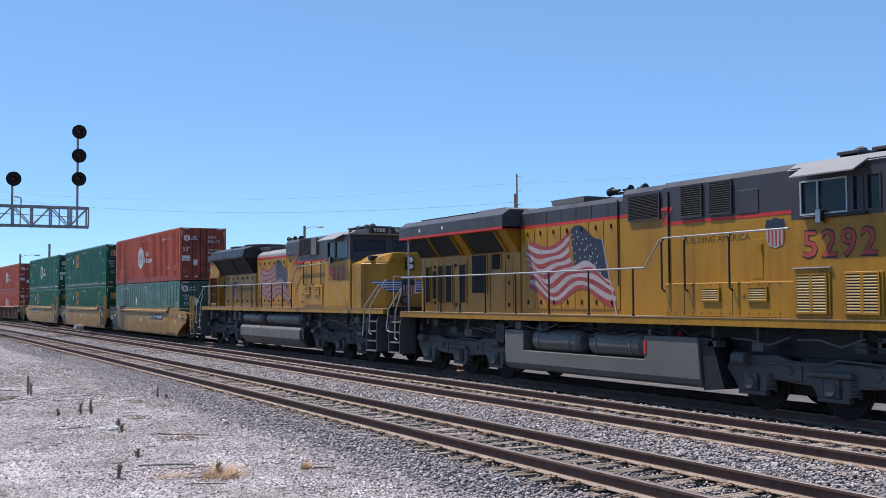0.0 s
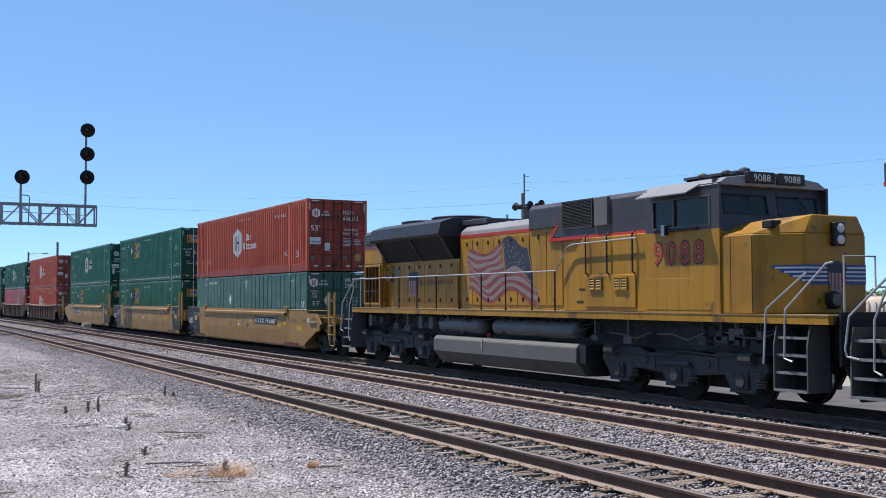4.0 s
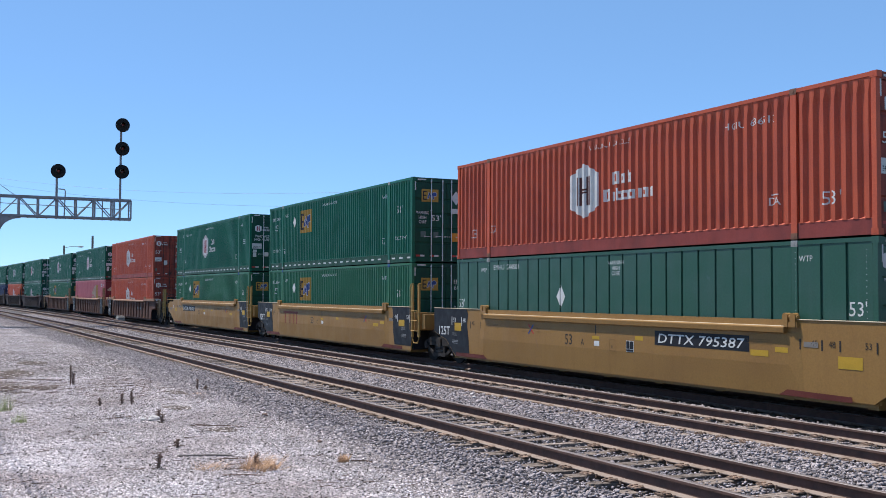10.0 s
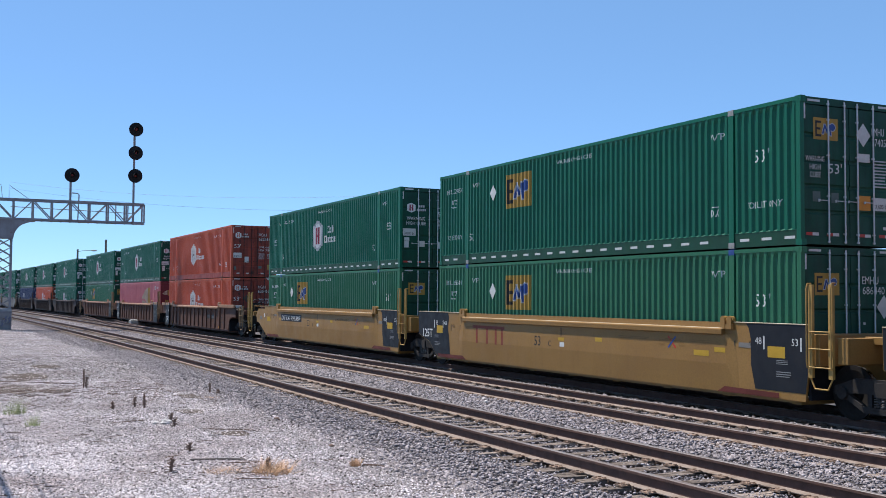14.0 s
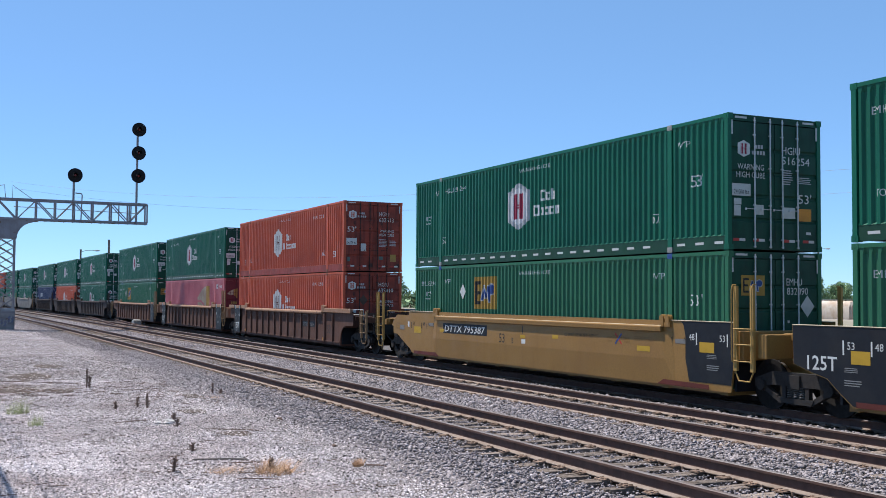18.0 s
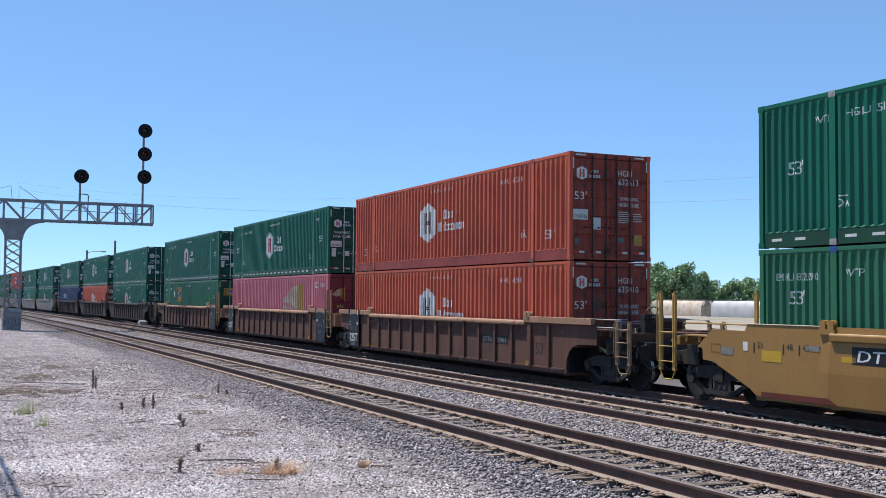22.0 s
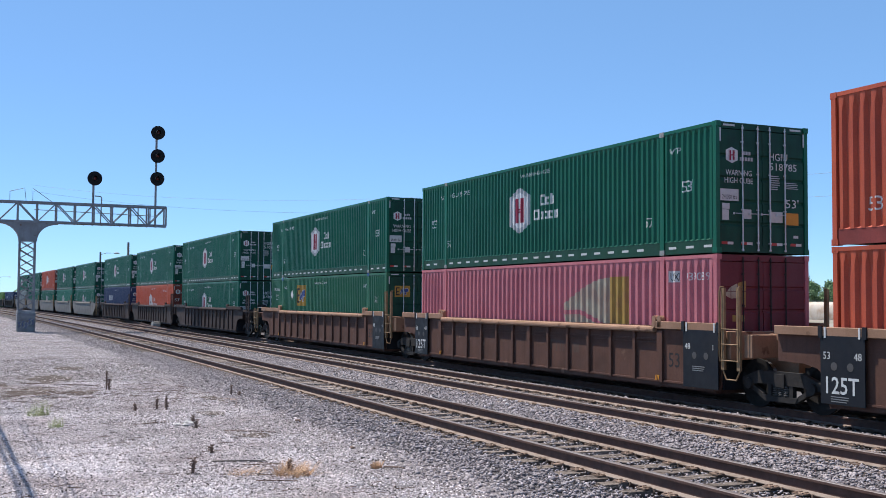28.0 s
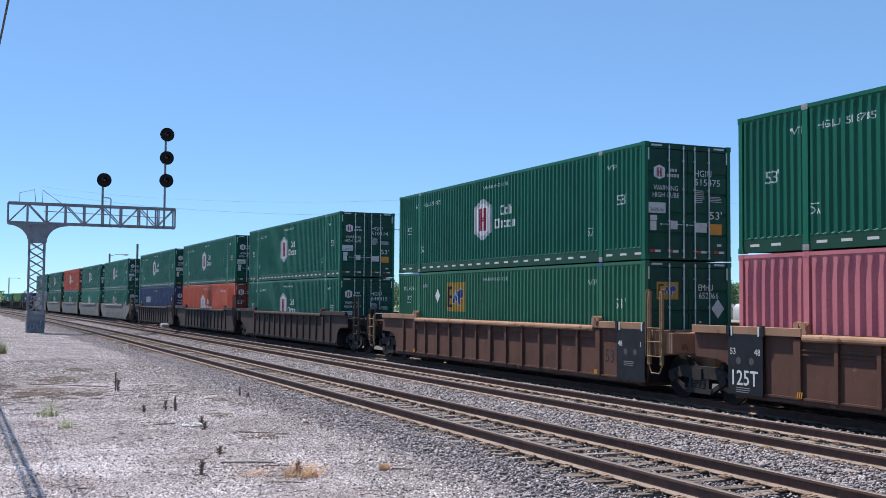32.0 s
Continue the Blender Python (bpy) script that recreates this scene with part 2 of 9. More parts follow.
    concrete=material("stained_concrete", (0.26, 0.26, 0.2665), 0.9, dark=(0.1105, 0.104, 0.1105), scale=2.2, amount=0.8, grain=30, bump=0.4),
    signal=material("flat_black_signal_paint", (0.0084, 0.0084, 0.0096), 0.8, scale=4, amount=0.3),
    pole_wood=material("grey_pole_timber", (0.204, 0.174, 0.156), 0.9, dark=(0.108, 0.09, 0.084), scale=3, amount=0.6, grain=40, streak=0.4),
    galv=material("galvanised_pole", (0.288, 0.296, 0.312), 0.55, metal=0.3, scale=3, amount=0.3),
    cable=material("dark_cable", (0.08, 0.08, 0.084), 0.7),
    hopper=material("pale_grey_hopper_paint", (0.44, 0.44, 0.45), 0.6, dark=(0.26, 0.25, 0.25), scale=0.6, amount=0.5, streak=0.3),
    hopper_tan=material("rust_streaked_hopper_paint", (0.528, 0.464, 0.4), 0.65, dark=(0.336, 0.208, 0.128), scale=0.8, amount=0.7, streak=0.5),
    leaf=material("summer_leaves", (0.26, 0.37, 0.19), 0.7, dark=(0.14, 0.21, 0.11), scale=0.7, amount=0.6, grain=6, island=0.45, vary=0.15, spec=0.25),
    weed=material("green_weed_leaves", (0.4, 0.448, 0.208), 0.7, scale=6, amount=0.4, island=0.4, spec=0.25),
    straw=material("dry_straw", (0.52, 0.335, 0.21), 0.85, dark=(0.28, 0.165, 0.095), scale=8, amount=0.5, island=0.35, spec=0.2),
    stalk=material("dead_brown_stalk", (0.19, 0.13, 0.105), 0.9, scale=9, amount=0.5, spec=0.2),
    bark=material("grey_bark", (0.088, 0.068, 0.052), 0.95, scale=4, amount=0.5, grain=30, bump=0.6),
    field=material("dry_yard_earth", (0.288, 0.248, 0.208), 0.95, dark=(0.16, 0.152, 0.088), scale=0.08, amount=0.8, grain=8, bump=0.4, bump_scale=4, spec=0.2),
    wire_pale=material("pale_distant_wire", (0.28, 0.296, 0.32), 0.6),
    interior=material("cab_interior_grey", (0.08, 0.088, 0.088), 0.7),
)
M["glass"] = glass("dark_cab_glass", (0.05, 0.065, 0.075))

# ---- mesh building ----
class Shape:
    """Collects simple solids into one mesh."""

    def __init__(self):
        self.v, self.f = [], []

    def add(self, verts, faces):
        k = len(self.v)
        self.v.extend(verts)
        self.f.extend([tuple(i + k for i in f) for f in faces])
        return self

    def box(self, x0, x1, y0, y1, z0, z1):
        v = [(x, y, z) for x in (x0, x1) for y in (y0, y1) for z in (z0, z1)]
        return self.add(v, [(0, 1, 3, 2), (4, 6, 7, 5), (0, 4, 5, 1), (2, 3, 7, 6), (0, 2, 6, 4), (1, 5, 7, 3)])

    def prism(self, outline, a, b, axis="y"):
        """A flat outline pushed from a to b along an axis. The outline is in the two other axes, in their order."""
        n = len(outline)

        def at(p, w):
            return {"x": (w, p[0], p[1]), "y": (p[0], w, p[1]), "z": (p[0], p[1], w)}[axis]
        v = [at(p, a) for p in outline] + [at(p, b) for p in outline]
        f = [tuple(range(n)), tuple(range(2 * n - 1, n - 1, -1))] + [(i, n + i, n + (i + 1) % n, (i + 1) % n) for i in range(n)]
        return self.add(v, f)

    def loft(self, rings, cap=True):
        n = len(rings[0])
        v = [p for r in rings for p in r]
        f = [(i * n + j, i * n + (j + 1) % n, (i + 1) * n + (j + 1) % n, (i + 1) * n + j) for i in range(len(rings) - 1) for j in range(n)]
        if cap:
            f += [tuple(range(n - 1, -1, -1)), tuple(range((len(rings) - 1) * n, len(rings) * n))]
        return self.add(v, f)

    def rod(self, p, q, r, n=8, r2=None):
        p, q = Vector(p), Vector(q)
        d = (q - p).normalized()
        a = d.orthogonal().normalized()
        b = d.cross(a)
        ang = [2 * math.pi * i / n for i in range(n)]
        rings = [[tuple(c + (a * math.cos(t) + b * math.sin(t)) * rr) for t in ang] for c, rr in ((p, r), (q, r2 if r2 is not None else r))]
        return self.loft(rings)

    def pipe(self, points, r, n=8):
        """A bent round bar through the points."""
        pts = [Vector(p) for p in points]
        rings, a = [], None
        for i, p in enumerate(pts):
            d = ((pts[min(i + 1, len(pts) - 1)] - pts[max(i - 1, 0)])).normalized()
            a = d.orthogonal().normalized() if a is None else (a - d * a.dot(d)).normalized()
            b = d.cross(a)
            rings.append([tuple(p + (a * math.cos(2 * math.pi * k / n) + b * math.sin(2 * math.pi * k / n)) * r) for k in range(n)])
        return self.loft(rings)

    def turned(self, profile, c, axis="y", n=24):
        """A turned solid: (radius, offset) pairs round an axis through c."""
        rings = []
        for r, w in profile:
            ring = []
            for k in range(n):
                a = 2 * math.pi * k / n
                u, s = r * math.cos(a), r * math.sin(a)
                ring.append({"x": (c[0] + w, c[1] + u, c[2] + s), "y": (c[0] + u, c[1] + w, c[2] + s), "z": (c[0] + u, c[1] + s, c[2] + w)}[axis])
            rings.append(ring)
        return self.loft(rings)

    def mesh(self, name, mat):
        me = bpy.data.meshes.new(name)
        me.from_pydata(self.v, [], self.f)
        bm = bmesh.new()
        bm.from_mesh(me)
        bmesh.ops.recalc_face_normals(bm, faces=bm.faces)
        bm.to_mesh(me)
        bm.free()
        me.materials.append(mat)
        return me


def part(name, shape, mat, parent, label="", at=None, bevel=0.0, smooth=False):
    """Links a shape, or a ready mesh, as one mesh object under a thing or a part."""
    me = shape if isinstance(shape, bpy.types.Mesh) else shape.mesh(name, M[mat])
    ob = new(name, me)
    ob.parent = parent
    if at is not None:
        ob.matrix_basis = at
    if label:
        ob["label"] = label
    if smooth:
        me.shade_smooth()
        me.set_sharp_from_angle(angle=radians(35))
    if bevel:
        md = ob.modifiers.new("edge", "BEVEL")
        md.width, md.segments, md.limit_method, md.angle_limit = bevel, 1, "ANGLE", radians(40)
    return ob


def thing(name, label, category, group="", kind=""):
    return tagged(new(name), label, category, group, kind)


MADE = {}


def once(key, build):
    """A mesh that is built once and shared by all alike parts."""
    if key not in MADE:
        MADE[key] = build()
    return MADE[key]


def flat_text(words, bold=0.0):
    """The outline of words as a flat mesh in x, y with its height 1 and its middle at 0."""
    key = ("text", words, bold)
    if key not in MADE:
        cu = bpy.data.curves.new("letters", "FONT")
        cu.body, cu.size, cu.resolution_u, cu.align_x, cu.offset = words, 1.38, 2, "CENTER", bold
        ob = bpy.data.objects.new("letters", cu)
        me = bpy.data.meshes.new_from_object(ob)
        bpy.data.objects.remove(ob)
        bm = bmesh.new()
        bm.from_mesh(me)
        bmesh.ops.remove_doubles(bm, verts=bm.verts, dist=0.0005)
        bm.verts.ensure_lookup_table()
        xs, ys = [v.co.x for v in bm.verts], [v.co.y for v in bm.verts]
        mid = (min(xs) + max(xs)) / 2
        MADE[key] = ([((v.co.x - mid), v.co.y - 0.5) for v in bm.verts], [tuple(v.index for v in f.verts) for f in bm.faces], max(xs) - min(xs))
        bm.free()
        bpy.data.meshes.remove(me)
    return MADE[key]


def letters(words, height, width=0.0, bold=0.0):
    """Words as 2D points and faces, of a height and at most a width, in metres."""
    pts, faces, w = flat_text(words, bold)
    k = height if not width else width / w
    return [(x * k, y * height) for x, y in pts], faces


def placed(groups):
    """Joins 2D groups (points, faces, x, y) into one."""
    P, F = [], []
    for pts, faces, x, y in groups:
        k = len(P)
        P += [(a + x, b + y) for a, b in pts]
        F += [tuple(i + k for i in f) for f in faces]
    return P, F


def poly(*pts):
    return list(pts), [tuple(range(len(pts)))]


def rect(x0, x1, y0, y1):
    return poly((x0, y0), (x1, y0), (x1, y1), (x0, y1))


def on_side(flat, mat, relief=None, lift=0.0015, near=True):
    """A 2D drawing laid on a wall that faces -y: x stays, y becomes z, following the wall's relief at x."""
    pts, faces = flat
    bm = bmesh.new()
    vs = [bm.verts.new((x, 0, z)) for x, z in pts]
    for f in faces:
        if len(set(f)) > 2:
            try:
                bm.faces.new([vs[i] for i in f])
            except ValueError:
                pass
    if relief:
        xs = [p[0] for p in pts]
        lo, hi = min(xs), max(xs)
        for bx in relief.breaks:
            if lo < bx < hi:
                bmesh.ops.bisect_plane(bm, geom=bm.verts[:] + bm.edges[:] + bm.faces[:], dist=1e-5, plane_co=(bx, 0, 0), plane_no=(1, 0, 0))
        for v in bm.verts:
            v.co.y = relief.at(v.co.x) - lift
    else:
        for v in bm.verts:
            v.co.y = -lift
    bmesh.ops.recalc_face_normals(bm, faces=bm.faces)
    for f in bm.faces:
        f.normal_update()
        if f.normal.y > 0:
            f.normal_flip()
    me = bpy.data.meshes.new("lettering")
    bm.to_mesh(me)
    bm.free()
    me.materials.append(M[mat])
    return me


# ---- the line of the tracks: straight near the camera, then a long gentle bend ----
def bend(x):
    return -1.3e-4 * max(0.0, -30.0 - x) ** 2


def heading(x):
    return math.atan(2 * 1.3e-4 * max(0.0, -30.0 - x))


TRACK_NEAR, TRACK_MID, TRACK_TRAIN = 8.55, 12.45, 16.30
RAIL_TOP = {TRACK_NEAR: 0.10, TRACK_MID: 0.10, TRACK_TRAIN: 0.0}


def smooth(a, b, v):
    v = min(1.0, max(0.0, (v - a) / (b - a)))
    return v * v * (3 - 2 * v)


def ground_z(x, y):
    """The lie of the land: a flat lot, the ballast bed, and a lower yard beyond the train."""
    d = y - bend(x)
    z = -0.07 * smooth(4.5, 6.6, d) - 0.06
    z += -0.10 * smooth(14.1, 14.7, d)
    z -= 0.05 * smooth(7.25, 7.6, d) * (1 - smooth(9.5, 9.85, d))
    z += -0.40 * smooth(18.3, 20.5, d) + 0.45 * smooth(88, 104, d) - 2.35 * smooth(106, 114, d)
    if d < 6:
        z += 0.05 * noise.noise(Vector((x * 0.25, y * 0.25, 0.0))) + 0.02 * noise.noise(Vector((x * 1.1, y * 1.1, 3.0)))
    return z


xs = [-4000, -2500, -1500, -900, -600, -450] + [-350 + 10 * i for i in range(24)] + [-110 + 2.0 * i for i in range(30)] + [-50 + 0.5 * i for i in range(112)] + [6, 10, 20, 40, 80, 160, 400, 900, 2000, 4000]
ys = [-3500, -1500, -600, -250, -100, -50, -25, -14, -8, -5] + [-4 + 0.4 * i for i in range(62)] + [21 + 2 * i for i in range(25)] + [75, 82, 88, 92, 96, 100, 104, 106, 108, 110, 112, 114, 118, 160, 220, 300, 450, 700, 1200, 2200, 4000]


def build_ground():
    sh = Shape()
    sh.v = [(x, y, ground_z(x, y)) for x in xs for y in ys]
    n = len(ys)
    sh.f = [(i * n + j, (i + 1) * n + j, (i + 1) * n + j + 1, i * n + j + 1) for i in range(len(xs) - 1) for j in range(n - 1)]
    me = sh.mesh("ground", M["soil"])
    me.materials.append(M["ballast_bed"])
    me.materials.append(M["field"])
    me.materials.append(M["shaded_oily_bed"])
    me.shade_smooth()
    for p in me.polygons:
        d = p.center.y - bend(p.center.x)
        far = abs(p.center.x) > 260 or p.center.y < -30
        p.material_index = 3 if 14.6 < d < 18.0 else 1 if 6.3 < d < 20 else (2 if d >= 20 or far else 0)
    tagged(new("ground", me), "pale crushed limestone lot beside grey ballast, flat to the horizon", "ground", kind="structure")


M["ballast_bed"] = crushed_stone("packed_ballast", (0.265, 0.238, 0.242), (0.125, 0.108, 0.108), (0.024, 0.023, 0.023), (0.11, 0.085, 0.072), 0.05, 0.4)
# oily ballast under the train, its near-black colour also holding the train's shade
M["shaded_oily_bed"] = crushed_stone("oily_ballast_painted_shade", (0.038, 0.034, 0.034), (0.018, 0.016, 0.016), (0.006, 0.005, 0.005), (0.018, 0.015, 0.014), 0.05, 0.4)
M["shaded_oily_stone"] = material("oily_stone_painted_shade", (0.03, 0.027, 0.026), 0.8, dark=(0.015, 0.013, 0.0125), scale=14, amount=0.5, grain=80, island=0.5, spec=0.2)
build_ground()


# ---- rails: a real rail section swept along the bend ----
RAIL = [(-0.076, -0.185), (0.076, -0.185), (0.076, -0.175), (0.012, -0.150), (0.009, -0.045), (0.037, -0.036), (0.037, -0.006), (0.030, 0.0),
        (-0.030, 0.0), (-0.037, -0.006), (-0.037, -0.036), (-0.009, -0.045), (-0.012, -0.150), (-0.076, -0.175)]


def sweep(y_at, top, steps):
    sh = Shape()
    sh.loft([[(x, y_at(x) + a, top + b) for a, b in RAIL] for x in steps])
    return sh


STEPS = [60, 20, 0, -15, -30] + [-40 - 10 * i for i in range(38)]


def track(name, y0, label):
    bed = thing(name, label, "railway track", kind="structure")
    top = RAIL_TOP[y0]
    for side in (-0.7535, 0.7535):
        me = sweep(lambda x: y0 + side + bend(x), top, STEPS).mesh("rail", M["rail_side"])
        me.materials.append(M["rail_top"])
        me.materials.append(M["rail_dust"])
        for p in me.polygons:
            if p.normal.z > 0.6 and p.center.z > top - 0.02:
                p.material_index = 1
            elif p.center.z < top - 0.155:
                p.material_index = 2
        part("rail", me, None, bed, "rusted steel rail with a worn bright head")
    return bed


track_near = track("track_near", TRACK_NEAR, "near railway track of rusted rails on weathered timber ties")
track_mid = track("track_mid", TRACK_MID, "middle railway track of rusted rails on weathered timber ties")
track_train = track("track_train", TRACK_TRAIN, "railway track under the moving freight train")

# ---- containers ----
BOX_L, BOX_W, BOX_H = 16.154, 2.591, 2.896
POST = 6.096      # where a 40-foot frame stands inside the 53-foot box


class Relief:
    """The wavy outline of a pressed steel wall, as seen from above."""

    def __init__(self, spans, pitch, depth, web, top=0.5):
        pts = []
        for x0, x1 in spans:
            n = max(1, round((x1 - x0) / pitch))
            p = (x1 - x0) / n
            flat = (p - 2 * web) * top
            pts.append((x0, depth))
            for i in range(n):
                a = x0 + i * p
                low = p - 2 * web - flat
                pts += [(a + low / 2, depth), (a + low / 2 + web, 0.0), (a + low / 2 + web + flat, 0.0), (a + low / 2 + 2 * web + flat, depth)]
            pts.append((x1, depth))
        self.pts = pts
        self.breaks = sorted({p[0] for p in pts})
        self.px, self.py = [p[0] for p in pts], [p[1] for p in pts]

    def at(self, x):
        return float(np.interp(x, self.px, self.py))


SPANS = [(-BOX_L / 2 + 0.09, -POST - 0.06), (-POST + 0.06, POST - 0.06), (POST + 0.06, BOX_L / 2 - 0.09)]
RELIEFS = {
    "deep": Relief(SPANS, 0.278, 0.061, 0.053, 0.50),
    "fine": Relief(SPANS, 0.210, 0.044, 0.042, 0.52),
    "panel": Relief(SPANS, 0.545, 0.034, 0.006, 0.905),
}
Z_LOW, Z_HIGH = 0.30, BOX_H - 0.075


def wall_mesh(kind, mat, low=Z_LOW):
    def build():
        r = RELIEFS[kind]
        sh = Shape()
        n = len(r.pts)
        # the folds run out in short slopes at the top and bottom
        for z, k in ((low, 0.15), (low + 0.035, 1.0), (Z_HIGH - {"panel": 0.02, "deep": 0.27, "fine": 0.12}[kind], 1.0), (Z_HIGH - 0.012, 0.12)):
            sh.v += [(x, d * k, z) for x, d in r.pts]
        for z in (low, Z_HIGH - 0.012):
            sh.v += [(x, 0.07, z) for x, d in r.pts]
        for i in range(n - 1):
            for k in range(3):
                sh.f.append((k * n + i, k * n + i + 1, (k + 1) * n + i + 1, (k + 1) * n + i))
            sh.f += [(4 * n + i, 5 * n + i, 5 * n + i + 1, 4 * n + i + 1), (3 * n + i, 3 * n + i + 1, 5 * n + i + 1, 5 * n + i), (i, 4 * n + i, 4 * n + i + 1, i + 1)]
        return sh.mesh("side_wall", M[mat])
    return once(("wall", kind, mat, low), build)


def hexagon(w, h, x=0.0, z=0.0):
    return [(x + a * w / 2, z + b * h / 2) for a, b in ((0, 1), (1, 0.6), (1, -0.6), (0, -1), (-1, -0.6), (-1, 0.6))]


def emblem_h(w, h, x, z):
    """Two double uprights and a split cross bar."""
    b = h * 0.37
    out = []
    for e in (-1, 1):
        for p, q in ((0.075, 0.205), (0.235, 0.275)):
            out.append((*rect(*sorted((x + e * p * w, x + e * q * w)), z - b, z + b), 0, 0))
    out += [(*rect(x - w * 0.075, x + w * 0.075, z + c, z + c + h * 0.045), 0, 0) for c in (-h * 0.06, h * 0.015)]
    return placed(out)


def square_bars(w, h):
    """One dark upright with three bars."""
    t = h * 0.10
    return placed([(*rect(-0.42 * w, -0.36 * w, -0.36 * h, 0.36 * h), 0, 0)] + [(*rect(-0.36 * w, (-0.18 if k else -0.21) * w, k * 0.36 * h - (t if k > 0 else t / 2 if k == 0 else 0), k * 0.36 * h + (0 if k > 0 else t / 2 if k == 0 else t)), 0, 0) for k in (-1, 0, 1)])


def square_wave(w, h, grow):
    """A zigzag band with a rounded loop at its end."""
    g = grow
    a = [(-0.13, -0.26, -0.03, 0.24), (-0.05, 0.24, 0.07, -0.18), (0.05, -0.18, 0.17, 0.24), (0.15, 0.24, 0.22, -0.32)]
    out = []
    for x0, z0, x1, z1 in a:
        x0, x1, z0, z1 = x0 * w, x1 * w, z0 * h, z1 * h
        b = 0.036 * w + g
        up = g if z1 > z0 else -g
        out.append((*poly((x0 - b, z0 - up), (x0 + b, z0 - up), (x1 + b, z1 + up), (x1 - b, z1 + up)), 0, 0))
    ring = [(0.29 * w + 0.13 * w * math.cos(k * math.pi / 6), 0.12 * h + 0.19 * h * math.sin(k * math.pi / 6)) for k in range(12)]
    out.append((*poly(*[(x + g * math.cos(k * math.pi / 6), z + g * math.sin(k * math.pi / 6)) for k, (x, z) in enumerate(ring)]), 0, 0))
    return placed(out)


def bars(x, z, w, h, rows, seed=1):
    """Plain bars for a text that cannot be read."""
    rng = random.Random(seed)
    step = h / rows
    return placed([(*rect(x, x + w * rng.uniform(0.7, 1.0), z - i * step - step * 0.42, z - i * step), 0, 0) for i in range(rows)])


def word_bars(x, z, w, h, lengths):
    """One line of plain bars, word by word, for a name that is not lettered."""
    out, k = [], w / (sum(lengths) + 0.35 * (len(lengths) - 1))
    for n in lengths:
        out.append((*rect(x, x + n * k, z, z + h), 0, 0))
        x += (n + 0.35) * k
    return placed(out)


def hollow_bars(x, z, w, h, lengths):
    """One line of hollow boxes, for a name that is not lettered."""
    out, k, t = [], w / (sum(lengths) + 0.22 * (len(lengths) - 1)), 0.062
    for i, n in enumerate(lengths):
        a, b, top = x, x + n * k, z + h * (1.0 if i == 0 else 0.74)
        out.append((*rect(a, a + t, z, z + h if i in (0, 2) else top), 0, 0))
        if n > 0.4:
            out += [(*rect(b - t, b, z, top), 0, 0), (*rect(a + t, b - t, z, z + t), 0, 0), (*rect(a + t, b - t, top - t, top), 0, 0)]
        x += (n + 0.22) * k
    return placed(out)


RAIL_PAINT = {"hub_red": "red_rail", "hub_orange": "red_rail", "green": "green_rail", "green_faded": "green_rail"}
LENGTH_MARKS = {"red": ((7.0, 0.74), (-7.05, 0.74)), "orange": ((7.0, 0.74), (-7.05, 0.74)), "green_square": ((6.97, 1.85), (-7.05, 1.94)), "green_square_new": ((6.97, 1.85), (-7.05, 1.94)), "green_hex": ((7.05, 1.55), (-7.06, 1.55)), "pink": (), "old_green": ((7.62, 1.62), (-7.8, 1.57))}
KINDS = {
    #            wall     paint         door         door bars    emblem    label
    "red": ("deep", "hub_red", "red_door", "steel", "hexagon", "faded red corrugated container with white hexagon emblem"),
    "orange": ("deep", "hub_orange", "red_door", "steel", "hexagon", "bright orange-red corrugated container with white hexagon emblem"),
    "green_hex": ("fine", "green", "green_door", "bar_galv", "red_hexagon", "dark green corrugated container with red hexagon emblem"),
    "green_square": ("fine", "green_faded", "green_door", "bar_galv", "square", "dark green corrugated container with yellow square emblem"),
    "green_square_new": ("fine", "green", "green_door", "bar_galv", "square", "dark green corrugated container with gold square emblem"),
    "old_green": ("panel", "green_old", "green_old", "steel", "diamond", "weathered green flat-panelled container with white numbers"),
    "pink": ("deep", "pink", "maroon", "steel", "swoosh", "faded maroon corrugated container with pale sail emblem"),
    "navy": ("fine", "navy", "navy", "steel", "bars", "navy blue shipping container with pale lettering"),
    "white": ("fine", "grey_box", "grey_box", "galv", "bars", "pale grey shipping container"),
    "light_green": ("fine", "green_light", "green", "galv", "hexagon", "light green corrugated container with white hexagon emblem"),
    "lime": ("fine", "lime", "lime", "steel", "bars", "lime green shipping container"),
}


